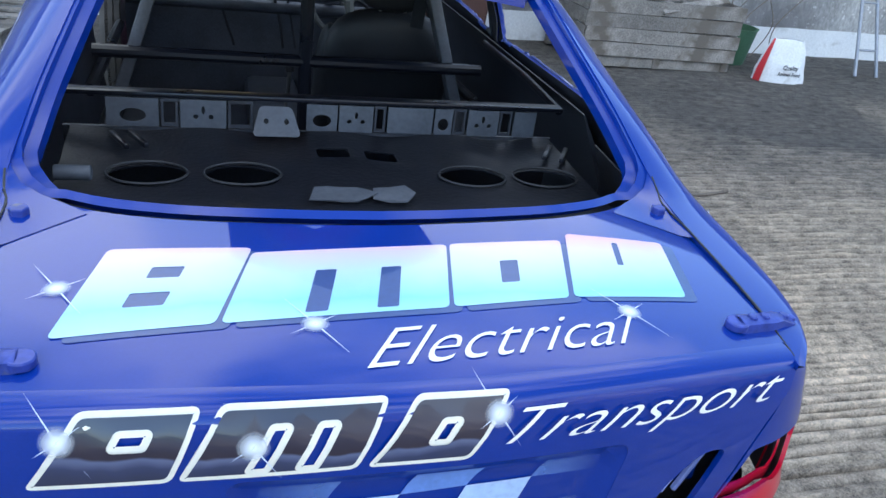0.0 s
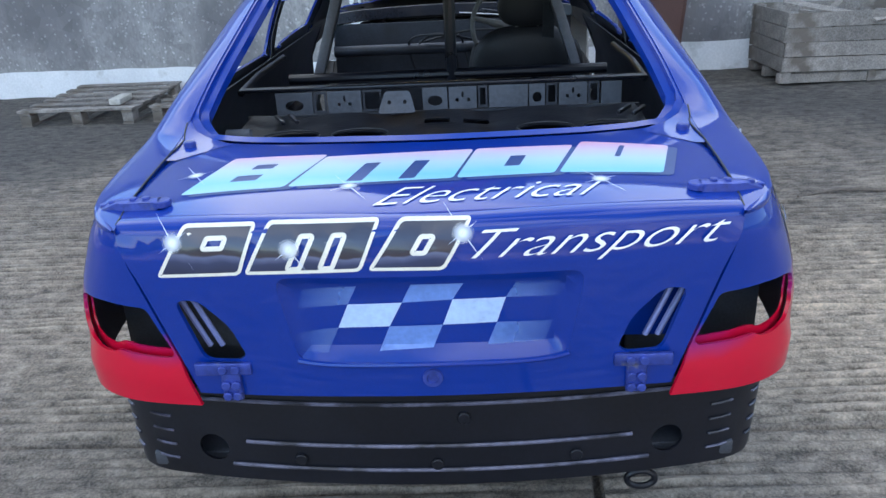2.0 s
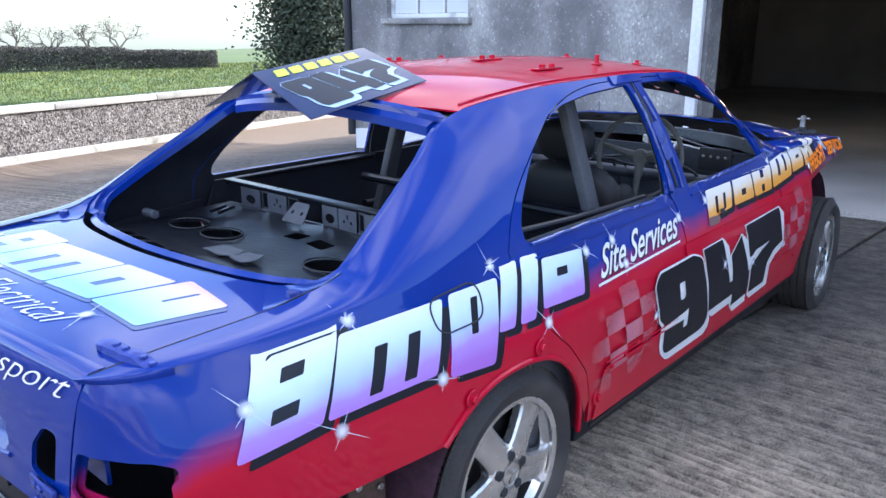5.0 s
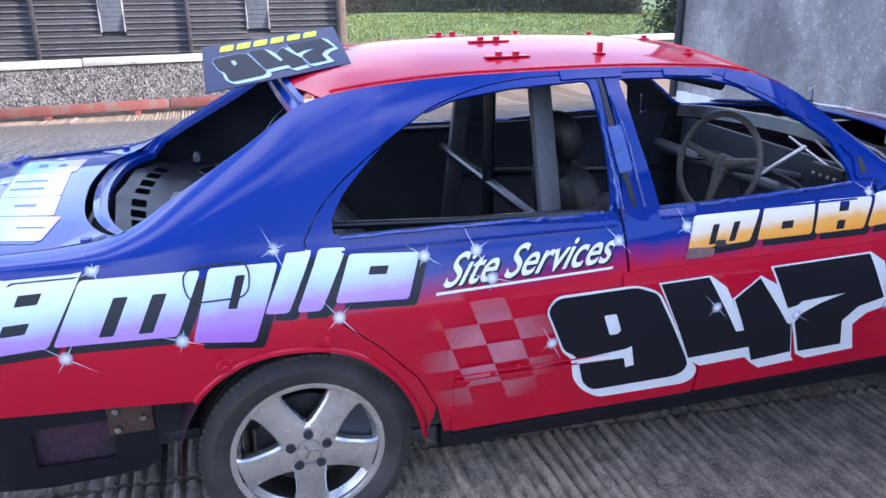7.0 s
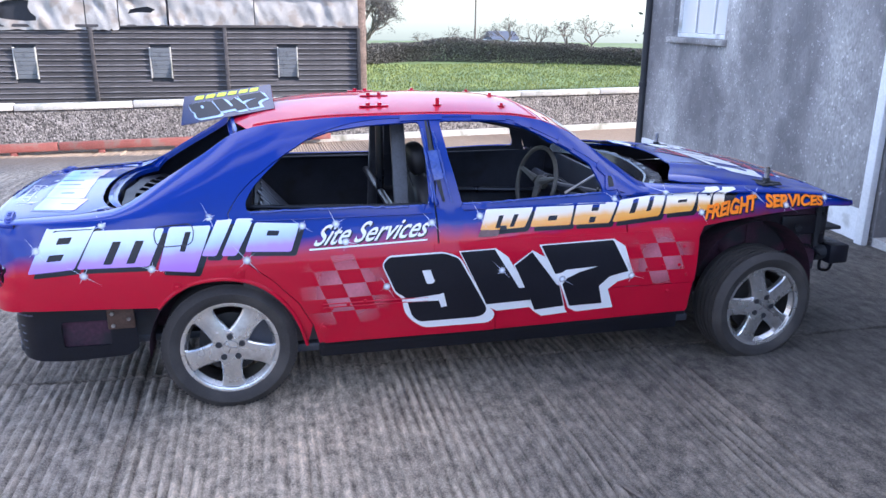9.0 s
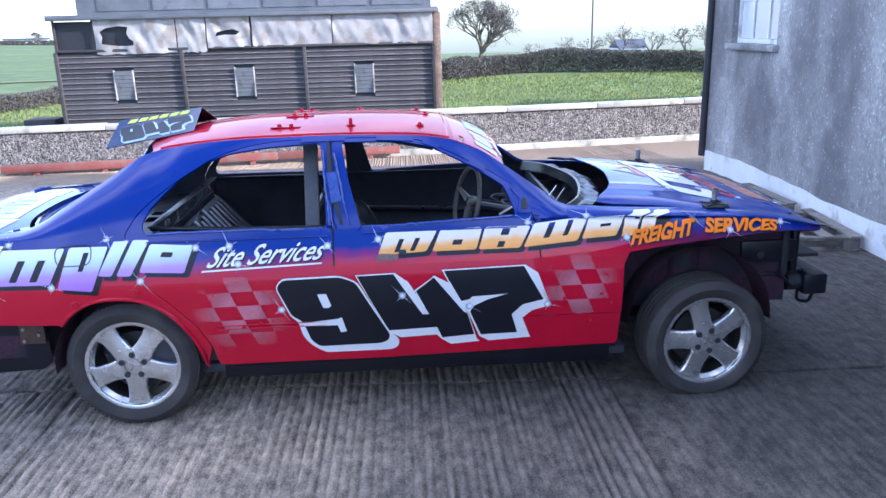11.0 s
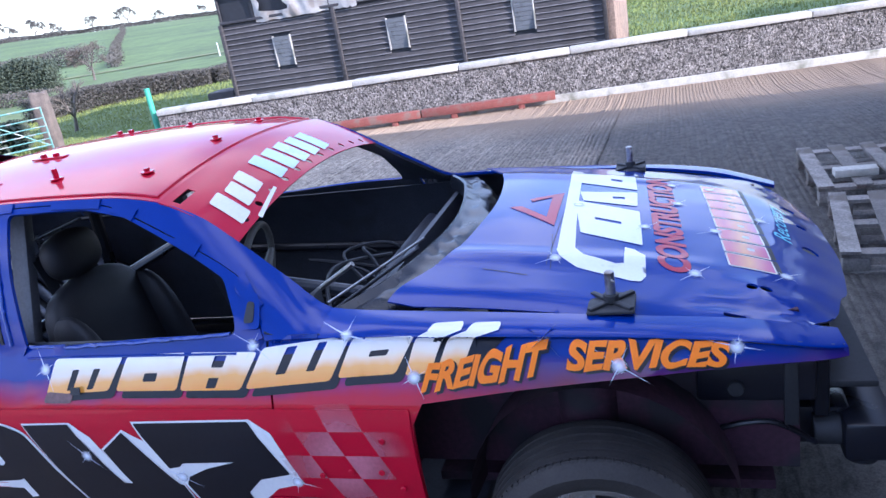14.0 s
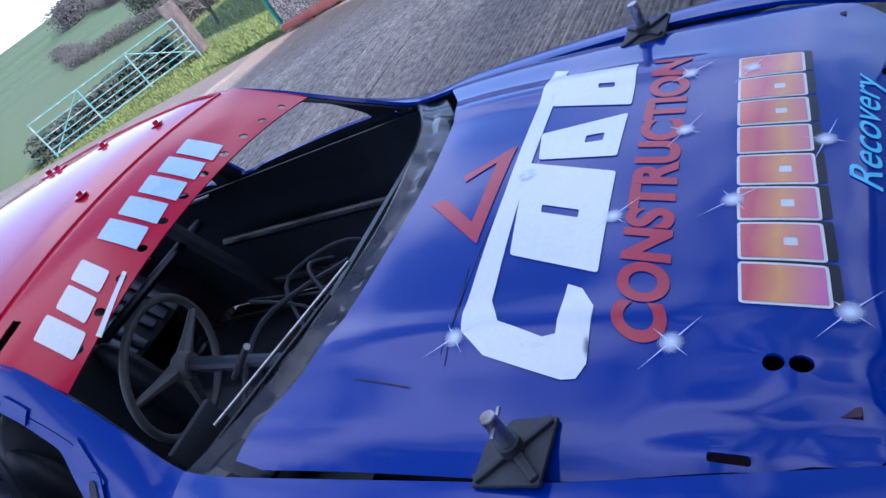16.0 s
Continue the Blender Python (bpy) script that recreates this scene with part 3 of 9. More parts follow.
# black for the rim's inside and the disc behind the spokes
BARREL = material("barrel_black", (0.020, 0.019, 0.019), 0.6, var=0.3, scale=12, bump=0.1)
RIM_GREY = material("worn_wheel_grey", (0.11, 0.108, 0.10), 0.55, var=0.2, scale=20, bump=0.1)
GREY_SCUTTLE = material("bare_scuttle", (0.013, 0.015, 0.022), 0.24, metal=0.0, var=0.3, scale=9, bump=0.1, stain=(0.02, 0.02, 0.025), stain_scale=6)
BLUE_METAL = material("blue_brushed_steel", (0.035, 0.06, 0.30), 0.35, metal=0.35, var=0.3, scale=30, bump=0.1, stain=(0.14, 0.14, 0.17), stain_scale=25, stain_at=(0.58, 0.72))
PALE_RIB = material("pale_rib", (0.22, 0.26, 0.55), 0.4, var=0.1)
DECAL_BLACK.node_tree.nodes["Principled BSDF"].inputs["Specular IOR Level"].default_value = 0.3
CUP_BROWN = material("cup_brown", (0.16, 0.09, 0.09), 0.45, var=0.3, scale=25)
SHADE_BLUE = material("lettering_shade_blue", (0.012, 0.05, 0.20), 0.35, coat=0.4, var=0.1, bump=0)
CREAM = material("cream_outline", (0.78, 0.76, 0.68), 0.35, coat=0.3, var=0.05, bump=0)
BLACK_FADE = ramp_paint("black_with_pale_band", 2, ((0.815, (0.012, 0.014, 0.03)), (0.855, (0.03, 0.04, 0.10)), (0.868, (0.10, 0.12, 0.22)), (0.872, (0.02, 0.015, 0.03)), (0.90, (0.02, 0.022, 0.05)), (0.945, (0.012, 0.014, 0.03))))
SMYLIE = ramp_paint("lettering_cyan_to_purple", 2, ((0.75, (0.42, 0.16, 0.62)), (0.80, (0.44, 0.26, 0.72)), (0.835, (0.46, 0.58, 0.90)), (0.875, (0.62, 0.80, 0.92)), (0.93, (0.78, 0.86, 0.92))), along=(1, -0.06))
MAXWELL = ramp_paint("lettering_white_to_orange", 2, ((0.765, (0.86, 0.32, 0.02)), (0.800, (0.88, 0.42, 0.08)), (0.825, (0.84, 0.72, 0.55)), (0.86, (0.84, 0.84, 0.84))), along=(1, -0.04))


# ---- the shape of the car ----
def curve(xs, ys):
    """Smooth monotone curve through the given stations."""
    xs, ys = [float(v) for v in xs], [float(v) for v in ys]
    n = len(xs)
    d = [(ys[i + 1] - ys[i]) / (xs[i + 1] - xs[i]) for i in range(n - 1)]
    m = [d[0]] + [0.0 if d[i - 1] * d[i] <= 0 else 2 * d[i - 1] * d[i] / (d[i - 1] + d[i]) for i in range(1, n - 1)] + [d[-1]]

    def f(x):
        if x <= xs[0]:
            return ys[0] + (x - xs[0]) * m[0]
        if x >= xs[-1]:
            return ys[-1] + (x - xs[-1]) * m[-1]
        i = 0
        while x > xs[i + 1]:
            i += 1
        h = xs[i + 1] - xs[i]
        t = (x - xs[i]) / h
        return ((1 + 2 * t) * (1 - t) ** 2 * ys[i] + t * (1 - t) ** 2 * h * m[i]
                + t * t * (3 - 2 * t) * ys[i + 1] + t * t * (t - 1) * h * m[i + 1])
    return f


# lower body: section by height, plan by length, belt height by length
SEC = curve((0.20, 0.30, 0.40, 0.50, 0.60, 0.70, 0.78, 0.86, 0.91, 0.95),
            (0.802, 0.830, 0.848, 0.865, 0.875, 0.876, 0.861, 0.831, 0.808, 0.775))
PLAN = curve((-1.06, -1.03, -0.98, -0.90, -0.80, -0.55, -0.2, 0.2, 2.3, 2.9, 3.2, 3.4, 3.5),
             (0.765, 0.805, 0.840, 0.876, 0.905, 0.940, 0.982, 1.0, 1.0, 0.980, 0.955, 0.895, 0.82))
BELT = curve((-1.06, -0.9, -0.5, 0.2, 2.2, 2.9, 3.2, 3.45), (0.905, 0.920, 0.938, 0.952, 0.958, 0.932, 0.902, 0.84))
# upper edge of the side: boot gutter, rear screen, roof rail, front pillar, bonnet gutter
EDGE_X = curve((-1.06, -0.9, -0.62, -0.45, -0.3, -0.1, 0.1, 0.3, 1.0, 1.5, 1.7, 1.86, 2.0, 2.15, 2.3, 2.9, 3.2, 3.45),
               (0.590, 0.615, 0.635, 0.640, 0.618, 0.572, 0.524, 0.555, 0.585, 0.580, 0.585, 0.612, 0.645, 0.682, 0.692, 0.686, 0.655, 0.60))
EDGE_Z = curve((-1.06, -0.9, -0.62, -0.50, -0.42, -0.3, -0.1, 0.1, 0.3, 0.6, 1.0, 1.4, 1.6, 1.72, 1.86, 2.0, 2.15, 2.3, 2.9, 3.2, 3.45),
               (0.915, 0.932, 0.948, 0.962, 0.990, 1.062, 1.180, 1.296, 1.335, 1.358, 1.364, 1.352, 1.322, 1.275, 1.185, 1.088, 0.998, 0.990, 0.950, 0.915, 0.85))
ROUND = curve((-1.0, -0.70, -0.35, 0.1, 1.9, 2.15, 2.35, 3.4), (0.95, 0.85, 0.56, 0.36, 0.22, 0.34, 0.9, 0.95))


def side(y, s):
    """Half body side: s 0..1 from sill level to belt, 1..2 from belt to the upper edge."""
    zb, w = BELT(y), PLAN(y)
    if s <= 1:
        z = 0.2 + (zb - 0.2) * s
        return SEC(0.2 + 0.75 * s) * w, y, z
    v = s - 1
    xb, xe, ze = 0.792 * w, EDGE_X(y), EDGE_Z(y)
    k = ROUND(y)
    cx, cz = (xb + xe) / 2 * (1 - k) + xb * k, (zb + ze) / 2 * (1 - k) + ze * k
    a, b, c = (1 - v) ** 2, 2 * v * (1 - v), v * v
    return a * xb + b * cx + c * xe, y, a * zb + b * cz + c * ze


def s_of(y, z):
    """The station s of a height on the side."""
    zb = BELT(y)
    if z <= zb:
        return (z - 0.2) / (zb - 0.2)
    lo, hi = 1.0, 2.0
    for _ in range(30):
        m = (lo + hi) / 2
        if side(y, m)[2] < z:
            lo = m
        else:
            hi = m
    return lo


DECK = curve((-1.06, -1.02, -0.9, -0.5, -0.3), (0.920, 0.937, 0.946, 0.958, 0.962))
HOOD = curve((2.2, 2.5, 2.9, 3.2, 3.35, 3.45, 3.55), (1.065, 1.048, 0.996, 0.946, 0.908, 0.862, 0.79))


def deck(x, y):
    return x, y, DECK(y) - 0.020 * (abs(x) / 0.64) ** 3


def hood(x, y):
    return x, y, HOOD(y) - 0.045 * (abs(x) / 0.68) ** 2


def roof(x, y):
    return x, y, EDGE_Z(y) + 0.048 * (1 - (x / EDGE_X(y)) ** 2)


def tail(x, z):
    return x, -1.092 + 0.13 * x * x + max(0.0, z - 0.86) ** 2 * 5.0 + 0.03 * max(0, 0.72 - z), z


# ---- ground, yard, garage ----
def ease(t):
    t = min(1.0, max(0.0, t))
    return t * t * (3 - 2 * t)


def fall(x, y=0.0):
    """Height of the ground: level round the car, falling towards the boundary, rising to the garage apron."""
    return -0.42 * ease((-x - 4.0) / 6.0) + 0.0255 * min(8.0, max(0.0, x + 2.0)) * ease((y - 1.5) / 3.0) * (1 - ease((y - 4.95) / 0.8))


def hills(x, y):
    """The land beyond the yard."""
    z = fall(x, y)
    d = math.hypot(x, y)
    if d > 60:
        a = math.degrees(math.atan2(y, -x)) if x < 0 else -60.0
        k = min(1.0, (d - 60) / 240)
        z += max(0.0, min(5.0, 0.7 - 0.2 * (a + 25))) * k * k * (3 - 2 * k)
        if a > -14:
            z -= 0.03 * (d - 60) * min(1.0, (a + 14) / 12)
        z += 0.5 * k * noise.noise(Vector((x * 0.012, y * 0.012, 3)))
    return z


STATIONS = [0.0, 4, 8, 12, 16, 20, 25, 30, 36, 44, 54, 66, 80, 100, 125, 160, 200, 250, 310, 390, 500, 700, 1100, 2000, 3200]


def sunk(x, y):
    """The land sheet, which dips under the paved yard."""
    return -0.65 if -8.1 < x < 12.1 and -16.1 < y < 16.1 else -0.06 + hills(x, y)


def land(x, y):
    """Height of the land sheet between its corners."""
    xs = [-v for v in STATIONS[::-1]] + STATIONS[1:]
    i = max(k for k in range(len(xs) - 1) if xs[k] <= x)
    j = max(k for k in range(len(xs) - 1) if xs[k] <= y)
    u, v = (x - xs[i]) / (xs[i + 1] - xs[i]), (y - xs[j]) / (xs[j + 1] - xs[j])
    return (sunk(xs[i], xs[j]) * (1 - u) + sunk(xs[i + 1], xs[j]) * u) * (1 - v) + (sunk(xs[i], xs[j + 1]) * (1 - u) + sunk(xs[i + 1], xs[j + 1]) * u) * v


def ground():
    bm = bmesh.new()
    xs = [-v for v in STATIONS[::-1]] + STATIONS[1:]
    grid = [[bm.verts.new((x, y, sunk(x, y))) for y in xs] for x in xs]
    for i in range(len(xs) - 1):
        for j in range(len(xs) - 1):
            bm.faces.new((grid[i][j], grid[i + 1][j], grid[i + 1][j + 1], grid[i][j + 1]))
    return tagged(part("ground", bm, FIELD), "green fields rolling away to low hills", "ground", kind="structure")


ground()


WALL_A, WALL_B = (-9.152, -5.58), (-11.6, 14.0)      # foot of the boundary wall


def yard():
    """Concrete laid with a ribbed face; the ribs run across the car, broken and worn."""
    bm = bmesh.new()
    crest = bm.verts.layers.float.new("crest")
    xs = [-8.0, -7.4, -6.8, -6.2, -5.6] + [-5.2 + 0.4 * i for i in range(6)] + [-2.95 + 0.15 * i for i in range(56)] + [5.8, 6.5, 7.5, 9.0, 11.0, 14.0]
    xs = sorted(xs + [0.405, 0.413, 0.430, 0.438])
    ys, y, k = [], -6.2, 0
    rnd = random.Random(4)
    while y < 5.9:
        w = 0.046 + rnd.uniform(-0.008, 0.008)
        h = 0.013 + rnd.uniform(-0.005, 0.005)
        if k % 62 == 61:
            ys += [(y, 0.0), (y + 0.006, -0.018), (y + 0.016, -0.018), (y + 0.022, 0.0)]
        else:
            ys += [(y, 0.0), (y + 0.28 * w, h), (y + 0.60 * w, h * 0.9)]
        y += w
        k += 1
    ys = [(-16.0, 0.0)] + ys + [(13.5, 0.0)]
    rows = []
    for yy, h in ys:
        xw = WALL_A[0] + (WALL_B[0] - WALL_A[0]) * (yy - WALL_A[1]) / (WALL_B[1] - WALL_A[1]) + 0.05
        row = []
        for x in [xw, (xw - 8) / 2] + xs:
            worn = max(0.0, 0.75 + 0.9 * noise.noise(Vector((x * 1.7, yy * 2.5, 0))) + 0.8 * noise.noise(Vector((x * 5.3, yy * 21, 4)))) * (1 if yy < 2.4 else 0.45)
            groove = -0.016 if x in (0.413, 0.430) and abs(yy) < 6.1 else 0.0
            lean = 0.068 * (max(-6.2, min(5.9, yy)) + 0.8) * max(0.0, 1 - max(0.0, abs(x - 0.42) - 0.6) / 1.9)
            v = bm.verts.new((x + lean, yy + 0.010 * math.sin(x * 1.3 + yy) + 0.006 * noise.noise(Vector((x * 4, yy * 9, 2))), fall(x, yy) + h * worn * (0 if groove else 1) + groove))
            v[crest] = -0.9 if groove else max(-0.2, h * worn / 0.014)
            row.append(v)
        rows.append(row)
    for a, b in zip(rows, rows[1:]):
        for i in range(len(xs) + 1):
            bm.faces.new((a[i], a[i + 1], b[i + 1], b[i]))
    return tagged(part("pavement", bm, CONCRETE, smooth=False), "ribbed grey-brown concrete yard, worn and darker in patches", "yard", kind="structure")


yard()
WALL = 5.45          # face of the garage
DOOR_L, DOOR_R, DOOR_H, EAVES = -0.823, 1.242, 2.81, 3.4
WIN = (-5.085, -3.694, 1.598, 2.73)
CORNER = -5.80
# the garage stands a little askew to the car, turned about its corner
ASKEW = Matrix.Translation((CORNER, WALL, 0)) @ Matrix.Rotation(radians(-4.5), 4, "Z") @ Matrix.Translation((-CORNER, -WALL, 0))


def askew(ob):
    ob.matrix_basis = ASKEW @ ob.matrix_basis
    return ob


def foot_of_wall(u):
    p = ASKEW @ Vector((u, WALL, 0))
    return fall(p.x, min(4.95, p.y - 0.02))


def garage():
    f = lambda u, v: (u, WALL, v)
    bm = sheet([(CORNER, -0.3), (DOOR_L, -0.1), (DOOR_L, DOOR_H), (DOOR_R, DOOR_H), (DOOR_R, -0.1), (13.0, -0.1), (13.0, EAVES), (CORNER, EAVES)],
               [[(WIN[0], WIN[2]), (WIN[1], WIN[2]), (WIN[1], WIN[3]), (WIN[0], WIN[3])]], 0.5, f, 0.5)
    face_out(bm, (0, -1, 0))
    thick(bm, 0.22)
    askew(tagged(part("wall_south", bm, RENDER, smooth=False), "rough grey rendered garage wall, stained and patchy", "wall", kind="structure"))
    askew(tagged(part("wall_west", box(CORNER, CORNER + 0.22, WALL + 0.223, 17, -0.3, EAVES), RENDER, smooth=False), "grey rendered side wall of the garage", "wall", kind="structure"))
    askew(tagged(part("wall_east", box(12.78, 13.0, WALL + 0.223, 17, -0.3, EAVES), RENDER, smooth=False), "grey rendered side wall of the garage", "wall", kind="structure"))
    askew(tagged(part("wall_north", box(CORNER + 0.223, 12.777, 16.8, 17, -0.3, EAVES), INNER, smooth=False), "dark back wall inside the garage", "wall", kind="structure"))
    askew(tagged(part("floor", box(CORNER + 0.223, 12.777, WALL + 0.0, 16.797, -0.2, 0.10), INNER, smooth=False), "grey concrete garage floor", "floor", kind="structure"))
    bm = bmesh.new()
    add_box(bm, CORNER - 0.15, 13.15, WALL - 0.12, 17.1, EAVES + 0.003, EAVES + 0.12)
    askew(tagged(part("roof", bm, DARK_TIN, smooth=False), "dark sheet roof of the garage", "roof", kind="structure"))
    # whitewashed foot of the wall
    for a, b in ((CORNER + 0.01, DOOR_L - 0.16), (DOOR_R + 0.004, 12.99)):
        f2 = lambda u, v: (u, WALL - 0.006 - 0.004 * noise.noise(Vector((u * 3, v * 3, 0))), v)
        line = [a + (b - a) * i / 60 for i in range(61)]
        top = [(u, 0.262 + foot_of_wall(u) + 0.018 * noise.noise(Vector((u * 2.4, a, 1)))) for u in line]
        foot = [(u, foot_of_wall(u) - 0.01 + 0.012 * max(0.0, noise.noise(Vector((u * 5.0, a, 4))))) for u in line]
        bm = sheet(foot + top[::-1], (), 0.12, f2, 0.2)
        face_out(bm, (0, -1, 0))
        askew(tagged(part("trim", bm, WHITEWASH), "white painted band along the foot of the wall", "trim", kind="structure"))


garage()
# unseen wall, added to keep low sky off the car's tail
tagged(part("wall_unseen", box(-1.2, 15.0, -13.5, -13.25, -0.3, 4.6), RENDER, smooth=False), "plain grey rendered wall, unseen, added across the far side of the yard", "wall", kind="structure")


def pane_glass():
    m = bpy.data.materials.new("window_glass")
    m.use_nodes = True
    b = m.node_tree.nodes["Principled BSDF"]
    # pale, barely clear panes: the sky's reflection is put into the colour
    b.inputs["Base Color"].default_value = (0.75, 0.8, 0.82, 1)
    b.inputs["Roughness"].default_value = 0.08
    b.inputs["Transmission Weight"].default_value = 0.2
    return m


GLASS = pane_glass()


def garage_window():
    x0, x1, z0, z1 = WIN
    w = askew(thing("window_1", "white-framed garage window of small panes", "window", (x0 + x1) / 2, WALL + 0.1, z0, kind="structure"))
    hw, h = (x1 - x0) / 2, z1 - z0
    bm = bmesh.new()
    for a, b, c, d in ((-hw, hw, 0, 0.05), (-hw, hw, h - 0.05, h)):
        add_box(bm, a, b, -0.03, 0.03, c, d, 0.004)
    for a in (-hw, hw - 0.05):
        add_box(bm, a, a + 0.05, -0.03, 0.03, 0.052, h - 0.052, 0.004)
    part("window_frame", bm, WHITEWASH, w)
    for i in (1, 2):
        part("glazing_bar", box(-hw + 2 * hw * i / 3 - 0.015, -hw + 2 * hw * i / 3 + 0.015, -0.02, 0.02, 0.053, h - 0.053, 0.003), WHITEWASH, w)
    part("glazing_bar", box(-hw + 0.052, hw - 0.052, -0.018, 0.022, h * 0.42, h * 0.42 + 0.03, 0.003), WHITEWASH, w)
    for i in range(3):
        a, b = -hw + 2 * hw * i / 3 + 0.03, -hw + 2 * hw * (i + 1) / 3 - 0.03
        for c, d in ((0.052, h * 0.42), (h * 0.42 + 0.03, h - 0.052)):
            part("pane", box(a, b, -0.003, 0.003, c + 0.002, d - 0.002), GLASS, w)
    part("window_sill", box(-hw - 0.06, hw + 0.06, -0.16, -0.032, -0.07, -0.002, 0.01), RENDER, w)


garage_window()


# ---- boundary wall, shed ----


def boundary():
    a, b = Vector(WALL_A), Vector(WALL_B)
    d = (b - a).normalized()
    n = Vector((-d.y, d.x))
    if n.x > 0:
        n = -n
    ln = (b - a).length
    w = thing("boundary_wall", "low pebble-dashed wall with pale weathered coping", "wall", a.x, a.y, 0, kind="structure")
    z0, z1 = -0.62, 0.30
    P = lambda s, q, z: (d.x * s + n.x * q, d.y * s + n.y * q, z)
    f = lambda u, v: P(u, -0.012 * noise.noise(Vector((u * 6, v * 6, 1))), v)
    bm = sheet([(0, z0), (ln, z0), (ln, z1), (0, z1)], (), 0.16, f, 0.2)
    m2 = bmesh.new()
    add_box(m2, 0, ln, 0.04, 0.2, z0, z1 - 0.003)
    bmesh.ops.transform(m2, matrix=Matrix(((d.x, n.x, 0, 0), (d.y, n.y, 0, 0), (0, 0, 1, 0), (0, 0, 0, 1))), verts=m2.verts)
    part("pebble_dash_face", face_out(bm, (1, 0, 0)), PEBBLE, w)
    part("wall_core", m2, PEBBLE, w, smooth=False)
    rnd = random.Random(2)
    s = 0.0
    mt = Matrix(((d.x, n.x, 0, 0), (d.y, n.y, 0, 0), (0, 0, 1, 0), (0, 0, 0, 1)))
    while s < ln - 0.2:
        e = min(ln, s + 1.8)
        c = box(s + 0.004, e - 0.004, -0.045, 0.25, z1 + rnd.uniform(0, 0.008), z1 + 0.10 + rnd.uniform(-0.008, 0.008), 0.018)
        bmesh.ops.transform(c, matrix=mt, verts=c.verts)
        part("coping_stone", c, COPING, w)
        s = e
    c = bmesh.new()
    add_box(c, 0.0, ln, -0.10, -0.014, -0.60, -0.30, 0.02)
    bmesh.ops.transform(c, matrix=mt, verts=c.verts)
    part("plinth", c, COPING, w, "pale concrete plinth")
    # red rail along the foot
    r = thing("kerb_rail", "red-oxide painted timber rail lying along the wall foot", "rail", a.x, a.y, 0)
    c = bmesh.new()
    for s0, s1 in ((0.1, 2.4), (2.42, 4.7), (4.72, 6.9)):
        add_box(c, s0, s1, -0.30, -0.16, -0.33, -0.20, 0.015)
    bmesh.ops.transform(c, matrix=mt, verts=c.verts)
    part("rail", c, RAIL_RED, r)
    for s0 in (0.6, 1.7, 3.0, 4.2, 5.2, 6.3):
        c = box(s0, s0 + 0.10, -0.28, -0.18, -0.45, -0.332, 0.008)
        bmesh.ops.transform(c, matrix=mt, verts=c.verts)
        part("foot", c, RAIL_RED, r)


boundary()


